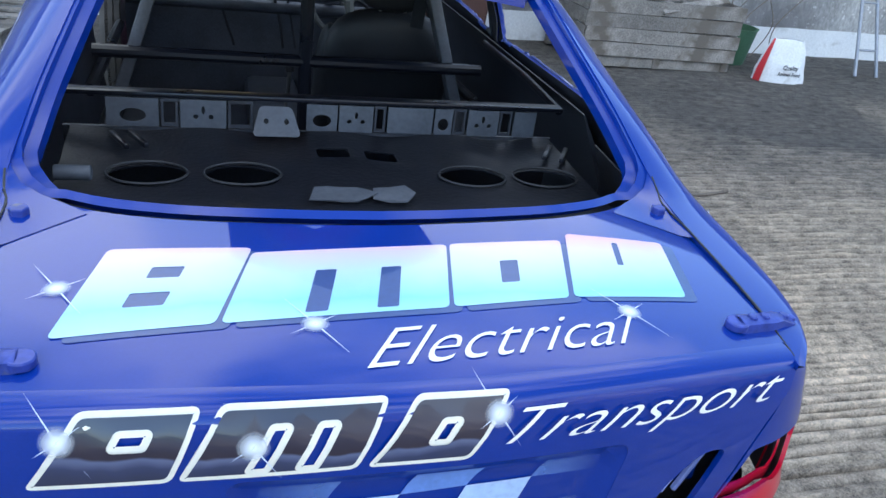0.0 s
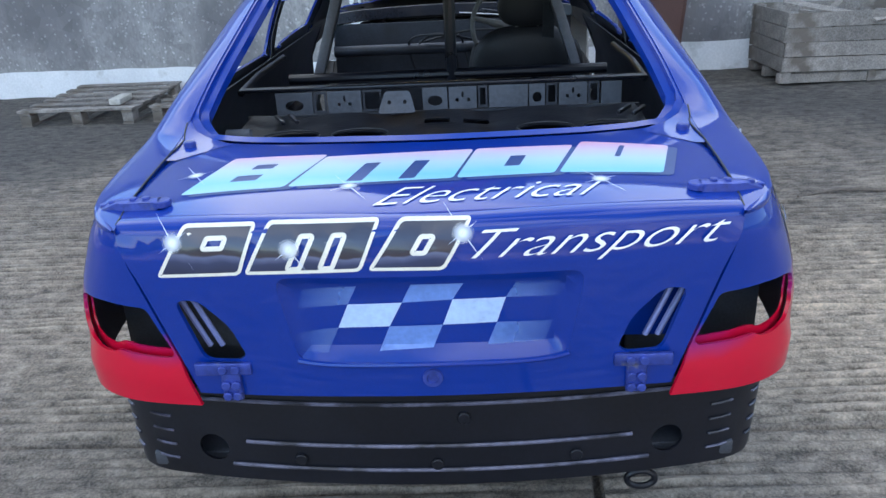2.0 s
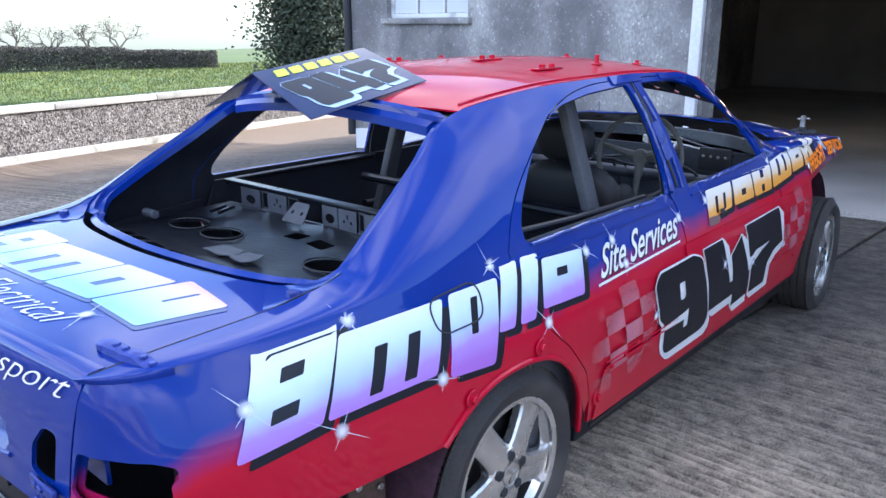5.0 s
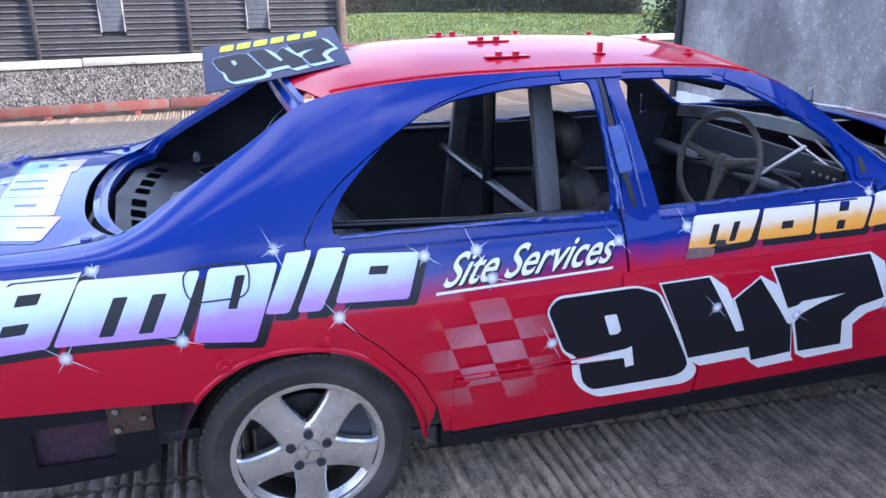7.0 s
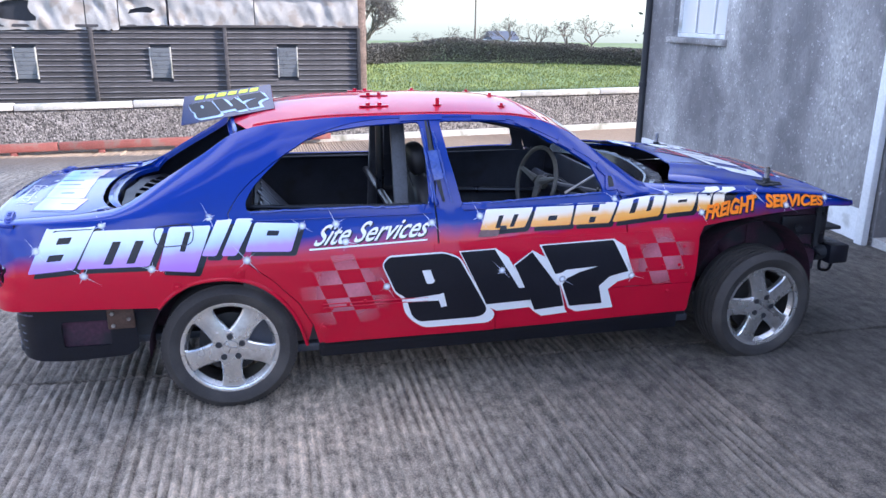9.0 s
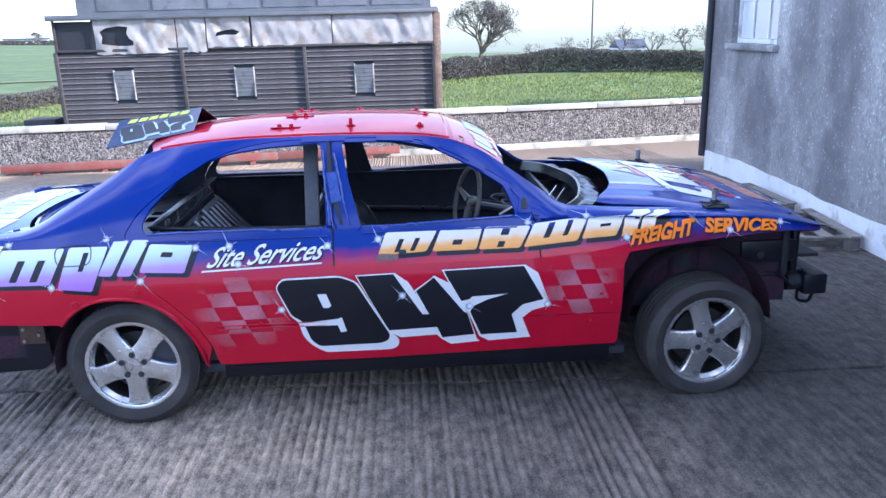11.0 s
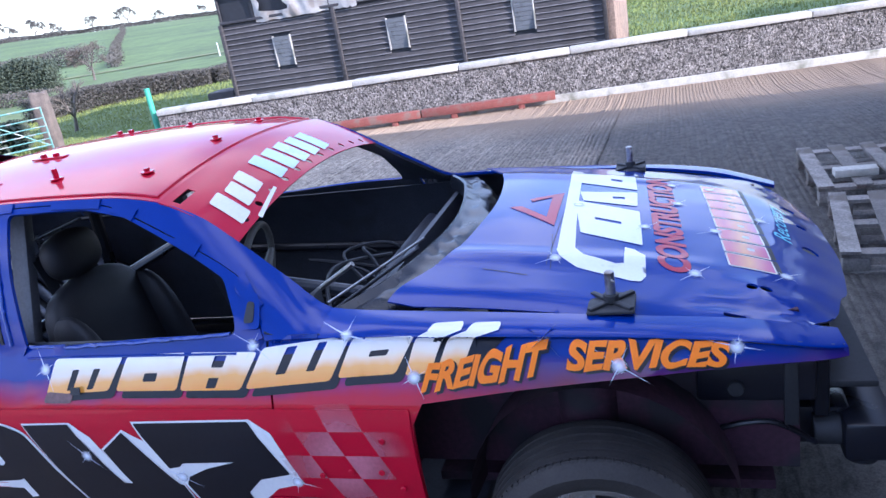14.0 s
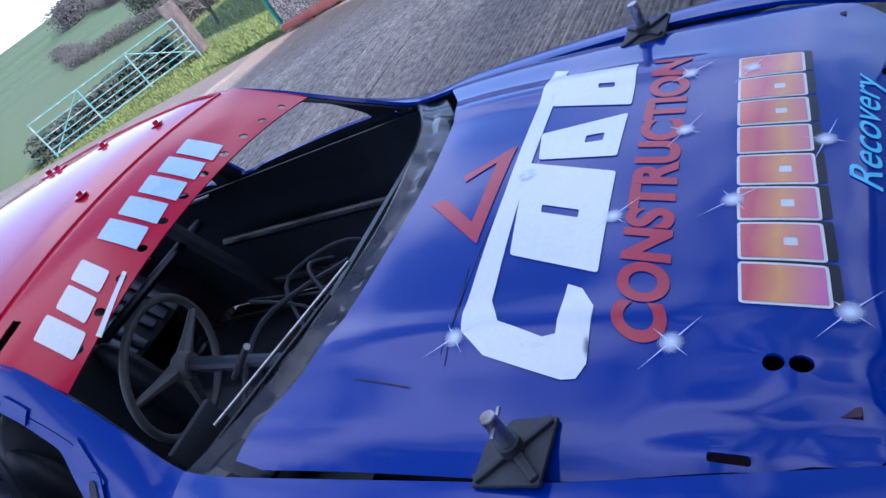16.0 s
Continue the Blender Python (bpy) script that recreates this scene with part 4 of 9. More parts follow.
def shed():
    """Long weathered timber shed beyond the wall: boards below, torn plastic above, a raised roof."""
    x, y0, y1 = -11.55, -5.35, 2.05
    t = thing("timber_shed", "long dark weathered board shed with torn plastic sheeting under its roof", "shed", x, y0, -0.6)
    L = y1 - y0
    zc, zt = 2.18, 2.78
    part("core", box(-4.5, -0.03, 0.02, L - 0.02, 0, zt - 0.02), DULL_BLACK, t, smooth=False)
    rnd = random.Random(7)
    wins = [(1.05, 1.45), (3.42, 3.82), (5.80, 6.20)]
    wz0, wz1 = 1.24, 1.82
    me = {}
    for i in range(21):
        z = 0.08 + i * 0.1
        spans = [(0.0, L)]
        if wz0 - 0.1 < z < wz1:
            spans, s = [], 0.0
            for a, b in wins:
                spans.append((s, a))
                s = b
            spans.append((s, L))
        for a, b in spans:
            key = (round(b - a, 2), i % 4)
            if key not in me:
                bm = bmesh.new()
                vs = [bm.verts.new(c) for c in ((0, 0, 0), (0, b - a, 0), (0.008, b - a, 0.093), (0.008, 0, 0.093), (0.040, 0, 0), (0.040, b - a, 0), (0.014, b - a, 0.093), (0.014, 0, 0.093))]
                for q in ((4, 5, 6, 7), (0, 1, 5, 4), (3, 7, 6, 2), (0, 4, 7, 3), (1, 2, 6, 5)):
                    bm.faces.new([vs[j] for j in q])
                mm = bpy.data.meshes.new("board")
                bm.to_mesh(mm)
                bm.free()
                mm.materials.append(OLD_WOOD)
                me[key] = mm
            ob = new("board", me[key])
            ob.parent = t
            ob.matrix_basis = pose(-0.02, a, z, 0, rnd.uniform(-0.6, 0.6), 0)
    for a in (0.0, 2.42, 4.83, L):
        part("post", box(0.0, 0.06, a - 0.035, a + 0.035, 0.0, zc, 0.006), OLD_WOOD, t)
    for a, b in wins:
        w = new("louvre_window")
        w.parent = t
        w.matrix_basis = pose(0, a, wz0)
        for s in (0.0, b - a - 0.03):
            part("frame_post", box(-0.02, 0.035, s, s + 0.024, 0, wz1 - wz0, 0.003), COPING, w)
        for i in range(7):
            part("louvre", box(-0.02, 0.0, 0.032, b - a - 0.032, 0.01 + i * 0.08, 0.085 + i * 0.08, m=Matrix.Rotation(radians(6), 4, "Y")), PALE_GREY, w)
    # clerestory with crumpled sheet
    part("rail", box(-0.02, 0.05, 0, L, zc, zc + 0.05, 0.006), OLD_WOOD, t)
    fl = lambda u, v: (0.05 + 0.04 * noise.noise(Vector((u * 2.3 + v * 1.2, v * 3, 5))) + 0.035 * noise.noise(Vector((u * 8 + v * 3, v * 1.5, 2))), u, v)
    for a, b, hl in ((0.80, 2.36, [[(0.92, 2.33), (1.12, 2.30), (1.36, 2.28), (1.53, 2.29), (1.54, 2.36), (1.46, 2.42), (1.42, 2.52), (1.45, 2.64), (1.28, 2.66), (1.04, 2.63), (0.90, 2.56), (0.95, 2.45)]]), (2.38, 2.94, []), (2.96, 3.80, [[(3.12, 2.42), (3.30, 2.45), (3.52, 2.44), (3.60, 2.50), (3.48, 2.55), (3.30, 2.53), (3.16, 2.50)]]), (3.84, 5.4, []), (5.42, L, [])):
        low = [(a + (b - a) * i / 12, zc + (-0.05 if a < 2.5 else 0.03) + 0.05 * noise.noise(Vector((a + i, 0, 0)))) for i in range(13)]
        part("plastic_sheet", face_out(sheet(low + [(b, zt), (a, zt)], hl, 0.07, fl), (1, 0, 0)), POLY, t)
    for a in (0.03, 0.78, 2.37, 2.95, 3.82, 5.41, L - 0.03):
        part("stud", box(0.0, 0.025, a - 0.025, a + 0.025, zc + 0.052, zt, 0.004), OLD_WOOD, t)
    part("eaves_board", box(-0.02, 0.14, -0.06, L + 0.12, zt, zt + 0.07, 0.01), DARK_TIN, t)
    part("lean_roof", box(-1.0, 0.05, -0.10, L + 0.10, zt + 0.075, zt + 0.10, 0, Matrix.Rotation(radians(0), 4, "Y")), DARK_TIN, t)
    bm = bmesh.new()
    add_box(bm, -4.4, -0.6, 0.28, L, zt + 0.103, zt + 0.72)
    part("upper_wall", bm, DARK_TIN, t, smooth=False)
    for i in range(6):
        part("upper_pane", box(-0.598, -0.585, 0.7 + i * 1.1, 1.7 + i * 1.1, zt + 0.18, zt + 0.6), PALE_GREY if i % 3 else DARK_TIN, t)
    bm = bmesh.new()
    add_box(bm, -4.6, -0.4, 0.15, L + 0.15, zt + 0.72, zt + 0.80)
    part("upper_roof", bm, DARK_TIN, t)
    part("brick_end", box(-4.4, -0.025, L + 0.002, L + 0.16, 0, zt, 0.01), BRICK, t, "brick and render gable end")


PALE_GREY = material("louvre_slats", (0.17, 0.18, 0.19), 0.3, var=0.2)
BRICK = material("dull_brick", (0.24, 0.17, 0.13), 0.9, var=0.4, scale=6, grain=30, bump=0.5)
shed()


# ---- the car ----
car = thing("stock_car", "stripped stock-racing saloon in airbrushed blue and red with race number", "race car", 0.02, 0, 0)
GUTTER = [(0.028, 0.955), (0.075, 1.028), (0.14, 1.092), (0.22, 1.151), (0.295, 1.200), (0.365, 1.240), (0.441, 1.280), (0.577, 1.322), (0.72, 1.344), (0.85, 1.350),
          (1.0, 1.352), (1.2, 1.350), (1.38, 1.340), (1.50, 1.305), (1.70, 1.212), (1.86, 1.120), (1.925, 1.060), (1.955, 0.990), (1.97, 0.958)]
REAR_WIN = [(0.112, 0.962), (0.110, 1.005), (0.150, 1.068), (0.222, 1.138), (0.296, 1.200), (0.371, 1.250), (0.511, 1.296), (0.692, 1.320), (0.952, 1.333), (0.968, 1.185), (0.972, 0.955)]
FRONT_WIN = [(1.052, 1.334), (1.340, 1.328), (1.492, 1.296), (1.675, 1.205), (1.828, 1.112), (1.872, 1.010), (1.874, 0.976), (1.135, 0.952), (1.082, 1.168)]
ARCH = [(-0.305, 0.30), (-0.30, 0.54), (-0.24, 0.600), (-0.155, 0.648), (-0.05, 0.668), (0.07, 0.660), (0.175, 0.616), (0.265, 0.528), (0.325, 0.420), (0.360, 0.295)]
SEAM = [(0.028, 0.955), (0.034, 0.92), (0.045, 0.84), (0.10, 0.74), (0.22, 0.64), (0.33, 0.52), (0.39, 0.40), (0.415, 0.295)]


def on_side(off=0.0, flip=1):
    """Lays (y, z) of the side view on the body side, off metres proud of it."""
    def f(y, z):
        s = s_of(y, z)
        p = Vector(side(y, s))
        if off:
            e = 0.004
            a, b = Vector(side(y + e, s)) - Vector(side(y - e, s)), Vector(side(y, min(2, s + e))) - Vector(side(y, s - e))
            n = a.cross(b).normalized()
            if n.x < 0:
                n = -n
            p += n * off
        return (p.x * flip, p.y, p.z)
    return f


def edge_line(y0, y1, n=24):
    return [(y0 + (y1 - y0) * i / n, "top") for i in range(n + 1)]


def to_q(p):
    """Unrolled height on the side: even steps from sill to belt and on to the upper edge."""
    y, z = p
    s = 2.0 if z == "top" else s_of(y, z)
    return (y, 0.2 + 0.75 * s) if s <= 1 else (y, 0.95 + 0.4 * (s - 1))


def on_unrolled(off, flip):
    def f(y, q):
        s = (q - 0.2) / 0.75 if q <= 0.95 else 1 + (q - 0.95) / 0.4
        s = min(2.0, s)
        p = Vector(side(y, s))
        if off:
            e = 0.004
            a, b = Vector(side(y + e, s)) - Vector(side(y - e, s)), Vector(side(y, min(2, s + e))) - Vector(side(y, s - e))
            nn = a.cross(b).normalized()
            p += (nn if nn.x > 0 else -nn) * off
        return (p.x * flip, p.y, p.z)
    return f


WAIST = (0.950, 0.964)


def panel(name, outline, holes=(), mat=None, label="", step=0.032, off=0.0, both=True, back=0.012, gap=0.0, lines=()):
    """A pressed panel of the body side, on both sides of the car."""
    rim = [to_q(p) for p in outline]
    rim = inset(rim, gap) if gap else rim
    for fl in ((1, -1) if both else (1,)):
        bm = sheet(rim, [[to_q(p) for p in hl] for hl in holes], step, on_unrolled(off, fl), step, lines)
        face_out(bm, (fl, 0, 0))
        part(name, thick(bm, back, 1), [mat or PAINT, BLACK], car, label)


cap_line = [(-1.042 + 0.142 * k, side(-1.042 + 0.142 * k, 2 - k)[2]) for k in (0.25, 0.5, 0.75)] + [(-0.90, BELT(-0.90) - 0.0005)]
panel("side_frame", [(-0.90, 0.538), (-0.80, 0.540), (-0.50, 0.542), (-0.30, 0.540)] + smoothed(ARCH[1:], 3)[1:] + SEAM[::-1][1:-1] + smoothed(GUTTER, 3)
      + [(2.13, 0.962)] + edge_line(2.14, -1.042, 90) + cap_line)
panel("rear_door", (SEAM[::-1][:-1] + smoothed(GUTTER[:11], 3)[:-1] + [(0.999, 1.350), (1.012, 1.185), (1.000, 0.95), (1.002, 0.84), (1.005, 0.295)]), [rounded(REAR_WIN, 0.02)], gap=0.004)
panel("front_door", ([(1.006, 0.295), (1.003, 0.84), (1.001, 0.95), (1.013, 1.185), (1.000, 1.350)] + smoothed(GUTTER[10:], 3)[1:] + [(1.985, 0.86), (1.99, 0.295)]), [rounded(FRONT_WIN, 0.02)], gap=0.004)
panel("front_wing", [(1.993, 0.30), (1.988, 0.86), (1.974, 0.957), (2.13, 0.960)] + edge_line(2.14, 3.44, 40) + [(3.45, 0.82), (3.40, 0.828), (3.0, 0.842), (2.68, 0.822), (2.42, 0.795), (2.39, 0.74), (2.38, 0.33)], step=0.026, lines=WAIST)
for fl in (1, -1):
    part("arch_lip", tube([Vector(on_side(0.002, fl)(y, z)) for y, z in smoothed(ARCH[1:], 4)], 0.009, 8), RED_PAINT, car, "rolled red lip of the wheel arch")
# bolted side plates
for s0, s1, z0, z1, sl in ((0.44, 1.30, 0.300, 0.492, 0.0), (1.305, 2.372, 0.302, 0.492, 0.02), (0.98, 2.385, 0.497, 0.782, 0.0)):
    panel("side_plate", rounded([(s0, z0), (s1, z0 + sl), (s1, z1), (s0, z1)], 0.01), (), RED_PAINT, "red bolted steel side plate", off=0.007, both=False, back=0.004)

# roof, with a flat front edge, and the strip that shades the windscreen
roof_poly = [(-EDGE_X(0.13), 0.13)] + [(-EDGE_X(y) + 0.004, y) for y in np.linspace(0.16, 1.60, 24)] + [(EDGE_X(y) - 0.004, y) for y in np.linspace(1.60, 0.16, 24)] + [(EDGE_X(0.13), 0.13)] + [(0.3, 0.055), (0.0, 0.045), (-0.3, 0.055)]
bm = face_out(sheet(roof_poly, (), 0.07, roof, 0.07), (0, 0, 1))
part("roof", thick(bm, 0.006, 1), [ROOF_RED, BLACK], car, "red roof skin")


def visor(x, v):
    """Strip below the roof's front edge: v 0 at the roof, 1 at its lower edge."""
    k = 1 - (x / 0.60) ** 2
    top, low = Vector((x, 1.60, EDGE_Z(1.60) + 0.048 * k)), Vector((x, 1.845 + 0.03 * k, 1.186 + 0.052 * k))
    p = top.lerp(low, v)
    return (p.x, p.y, p.z + 0.012 * v * (1 - v) * 4)


low_edge = [(0.600 - 1.2 * i / 30, 1.0 - 0.10 * (1 - ((0.6 - 1.2 * i / 30) / 0.6) ** 2)) for i in range(31)]
vent_holes = []
for i in range(11):
    cx = -0.50 + i * 0.1
    vent_holes.append([(cx + 0.013 * math.cos(a), low_edge[15][1] + 0.10 * (cx / 0.6) ** 2 - 0.10 + 0.045 * math.sin(a)) for a in np.linspace(0, 2 * math.pi, 10, endpoint=False)])
slot = [[(0.47, 0.12), (0.56, 0.12), (0.56, 0.22), (0.47, 0.22)]]
bm = face_out(sheet([(-0.585, 0.0), (0.585, 0.0)] + low_edge, vent_holes + slot, 0.05, visor, 0.05), (0, 1, 1))
part("visor_strip", thick(bm, 0.004, 1), [RED_PAINT, BLACK], car, "red drilled screen visor strip")

# boot lid
WIN_LOW = [(-0.635, -0.345), (-0.60, -0.415), (-0.545, -0.468), (-0.46, -0.515), (-0.30, -0.556), (0.0, -0.578)]
WIN_LOW = WIN_LOW + [(-x, y) for x, y in WIN_LOW[-2::-1]]
gap = curve((-1.03, -0.9, -0.65, -0.55), (0.600, 0.612, 0.630, 0.632))
gap_z = curve((0.53, 0.64, 0.80, 0.88, 0.935), (0.470, 0.505, 0.560, 0.592, 0.603))
lid_top = [(-gap(y), y) for y in np.linspace(-1.0, -0.56, 12)] + [(x, y - 0.036) for x, y in smoothed(WIN_LOW[2:-2], 4)] + [(gap(y), y) for y in np.linspace(-0.56, -1.0, 12)]
back_y = lambda x: -1.035 + 0.13 * x * x
lid_top += [(x, back_y(x)) for x in np.linspace(0.60, -0.60, 31)]
bm = face_out(sheet(lid_top, (), 0.05, deck, 0.05), (0, 0, 1))
part("boot_lid", thick(bm, 0.008, 1), [BLUE_PAINT, BLACK], car, "blue boot lid")
bm = bmesh.new()
xs = list(np.linspace(-0.597, 0.597, 41))
strip = []
for x in xs:
    a, b = Vector(deck(x, back_y(x))), Vector(tail(x, 0.905))
    c = Vector((x, b.y + 0.004, a.z + 0.002))
    strip.append([bm.verts.new(a * (1 - t) ** 2 + c * 2 * t * (1 - t) + b * t * t) for t in (0, 0.15, 0.35, 0.5, 0.65, 0.85, 1)])
for p, q in zip(strip, strip[1:]):
    for j in range(6):
        bm.faces.new((p[j], q[j], q[j + 1], p[j + 1]))
part("boot_edge", thick(face_out(bm, (0, -1, 1)), 0.006, 1), [BLUE_PAINT, BLACK], car)
plate = rounded([(-0.258, 0.640), (0.268, 0.640), (0.300, 0.825), (-0.290, 0.825)], 0.03)
lamp_in = lambda sg: rounded([(sg * 0.498, 0.772), (sg * 0.450, 0.776), (sg * 0.392, 0.720), (sg * 0.366, 0.655), (sg * 0.385, 0.640), (sg * 0.455, 0.640)], 0.02)
face = [(gap_z(z), z) for z in np.linspace(0.56, 0.905, 12)] + [(-gap_z(z), z) for z in np.linspace(0.905, 0.56, 12)]
bm = face_out(sheet(face, [plate, lamp_in(1), lamp_in(-1)], 0.045, tail, 0.045), (0, -1, 0))
part("boot_face", thick(bm, 0.010, 1), [BLUE_PAINT, BLACK], car, "blue boot rear face")


def recess(x, z):
    a = tail(x, z)
    d = min(1.0, min(abs(x + 0.275 + (z - 0.73) * 0.17), abs(0.284 + (z - 0.73) * 0.17 - x), z - 0.640, 0.825 - z) / 0.03)
    return (a[0], a[1] + 0.022 * max(0, d), a[2])


bm = face_out(sheet(inset(plate, -0.001), (), 0.02, recess, 0.02), (0, -1, 0))
part("plate_recess", bm, BLUE_PAINT, car)
bm = tube([tail(x, 0.634 + 0.010 * abs(x / 0.26) ** 6) for x in np.linspace(-0.262, 0.272, 21)], 0.006, 8)
part("plate_lip", bm, BLUE_PAINT, car)


def corner(w, z):
    """Half the rear corner, unrolled: w runs over the tail, then round to the body side at y -0.90, with a bulge below the lamp."""
    if w <= 0.56:
        p = Vector(tail(w, z))
        out = Vector((0, -1, 0))
    else:
        a, st = Vector(tail(0.56, z)), min(1.0, s_of(-0.90, z))
        b, e = Vector(side(-0.90, st)), Vector(side(-0.92, st))
        dx, dy = e.x - b.x, e.y - b.y
        g = 0.26 * 0.56
        k = (a.y - b.y + g * (b.x - a.x)) / (dy - g * dx)
        c = Vector((b.x + dx * k, b.y + dy * k))
        t = min(1.0, (w - 0.56) / 0.28)
        x, y = ((1 - t) ** 2 * u + 2 * t * (1 - t) * v + t * t * r for u, v, r in ((a.x, c.x, b.x), (a.y, c.y, b.y)))
        p, out = Vector((x, y, z)), Vector((t, t - 1, 0)).normalized()
    k = min(1.0, max(0.0, (0.628 - z) / 0.022)) * min(1.0, max(0.0, (0.845 - w) / 0.06))
    return tuple(p + out * 0.010 * k * k * (3 - 2 * k))


LAMP = rounded([(0.562, 0.754), (0.66, 0.760), (0.745, 0.756), (0.790, 0.742), (0.792, 0.722), (0.770, 0.708), (0.772, 0.685), (0.752, 0.652), (0.705, 0.641), (0.665, 0.638), (0.640, 0.650), (0.600, 0.644), (0.530, 0.640), (0.518, 0.652)], 0.012)
for sg in (1, -1):
    # rounded rear corner with its empty, torn lamp opening
    lay = lambda w, z: (sg * corner(w, z)[0],) + corner(w, z)[1:]
    rim = [(gap_z(z) + 0.006, z) for z in np.linspace(0.905, 0.535, 12)] + [(0.84, z) for z in np.linspace(0.535, 0.905, 14)]
    bm = face_out(sheet(rim, [LAMP], 0.024, lay, 0.024), (sg * 0.6, -0.8, 0))
    part("rear_corner", thick(bm, 0.008, 1), [PAINT, BLACK], car)
    ledge = lambda w, z: tuple(Vector(lay(w, z)) + Vector((-sg * 0.3, 0.95, 0)) * 0.020)
    bm = face_out(sheet(inset(LAMP, -0.016), [inset(LAMP, 0.010)], 0.02, ledge, 0.02), (sg * 0.6, -0.8, 0))
    part("lamp_ledge", thick(bm, 0.004, 1), [PAINT, BLACK], car, "stepped flange inside the lamp opening")
    part("lamp_recess", box(min(sg * 0.44, sg * 0.735), max(sg * 0.44, sg * 0.735), -0.80, -0.79, 0.36, 0.86), BLACK, car, "black inside of the empty lamp opening")
    # shoulder joining the corner to the boot gutter
    bm = bmesh.new()
    rows = []
    for i in range(15):
        k = i / 14
        a = Vector(lay(0.609 + (0.84 - 0.609) * k, 0.905))
        b = Vector(side(-1.042 + 0.142 * k, 2 - k * 0.9999))
        b.x *= sg
        swell = Vector((sg * 0.004, -0.012, 0.008)) * 4 * (1 - k)
        rows.append([bm.verts.new(a.lerp(b, t) + swell * t * (1 - t)) for t in (0, 0.2, 0.4, 0.6, 0.8, 1)])
    for p, q in zip(rows, rows[1:]):
        for j in range(5):
            bm.faces.new((p[j], q[j], q[j + 1], p[j + 1]))
    part("corner_cap", face_out(bm, (sg * 0.3, -1, 0.6)), BLUE_PAINT, car)

# rear screen surround: a stepped flange round the opening
def screen_loop(d):
    """The rim of the rear screen, drawn in by d: right pillar, roof edge, left pillar, boot."""
    pillar = [Vector((EDGE_X(y) - d, y, EDGE_Z(y) - 0.004)) for y in np.linspace(-0.385, 0.08, 15)]
    turn = [Vector((0.585 - d * 0.7, -0.470 + d, 0.952)), Vector((0.612 - d, -0.448 + d * 0.7, 0.966)), Vector((0.630 - d, -0.418 + d * 0.4, 0.986))]
    half = turn + pillar
    top = []
    for x in np.linspace(0.49, -0.49, 15):
        k = 1 - (x / 0.55) ** 2
        top.append(Vector((x * (1 - d), 0.085 - 0.04 * k - d * 0.7, EDGE_Z(0.09) + 0.045 * k - 0.006 - d * 0.7)))
    low = [Vector(deck(x, y)) + Vector((0, d * 0.9, 0.002)) for x, y in smoothed(WIN_LOW[2:-2], 3)]
    return half + top + [Vector((-p.x, p.y, p.z)) for p in half[::-1]] + low


loops = [screen_loop(-0.012), screen_loop(0.010), screen_loop(0.012), screen_loop(0.034), screen_loop(0.036)]
drop = (-0.004, 0.004, -0.010, -0.010, -0.035)
bm = bmesh.new()
rings = [[bm.verts.new(p + Vector((0, 0, dz))) for p in lp] for lp, dz in zip(loops, drop)]
for a, b in zip(rings, rings[1:]):
    for i in range(len(a)):
        bm.faces.new((a[i], a[(i + 1) % len(a)], b[(i + 1) % len(a)], b[i]))
part("screen_surround", face_out(bm, (0, 0, 1)), BLUE_PAINT, car, "blue flange round the open rear screen")

# corners between the rear screen, the boot lid and the pillars
for sg in (1, -1):
    rim = [(0.500, -0.548, 0.951), (0.540, -0.512, 0.952), (0.583, -0.484, 0.955), (0.617, -0.458, 0.966), (0.638, -0.424, 0.986), (0.642, -0.392, 1.004)]
    bm = bmesh.new()
    rows, seam = [], []
    for p, yo in zip(rim, (-0.66, -0.60, -0.54, -0.49, -0.44, -0.40)):
        a, b = Vector(p), Vector((EDGE_X(yo) + 0.006, yo, EDGE_Z(yo) - 0.001))
        c = Vector(((a.x + b.x) / 2, (a.y + b.y) / 2, min(a.z, b.z) + 0.003))
        arc = [a * (1 - q) ** 2 + c * 2 * q * (1 - q) + b * q * q for q in (0, 0.2, 0.4, 0.6, 0.8, 1)]
        settle = max(0.0, 1 - 0.6 * len(rows))
        for p in arc[:-1]:
            p.z += (deck(p.x, p.y)[2] + 0.0015 - p.z) * settle
        seam.append(arc[3].lerp(arc[4], 0.5 + 0.1 * len(rows)) + Vector((0, 0, 0.0005)))
        rows.append([bm.verts.new((sg * p.x, p.y, p.z)) for p in arc])
    for p, q in zip(rows, rows[1:]):
        for j in range(5):
            bm.faces.new((p[j], q[j], q[j + 1], p[j + 1]))
    # the lid's dark gap is drawn as a thin black tube
    seam = [Vector(((gap(y) + EDGE_X(y)) / 2, y, EDGE_Z(y) - 0.0008)) for y in np.linspace(-1.02, -0.62, 14)] + seam[2:5]
    part("lid_seam", tube([(sg * x, y, z) for x, y, z in smoothed([tuple(p) for p in seam], 3)], 0.0022, 6), DULL_BLACK, car, "dark seam round the boot lid")
    part("screen_corner", face_out(bm, (0, 0, 1)), BLUE_PAINT, car)

# bonnet
hood_rear = [(-0.665, 2.30), (-0.60, 2.33), (-0.45, 2.415), (-0.25, 2.46), (0.0, 2.48), (0.25, 2.46), (0.45, 2.415), (0.60, 2.33), (0.665, 2.30)]
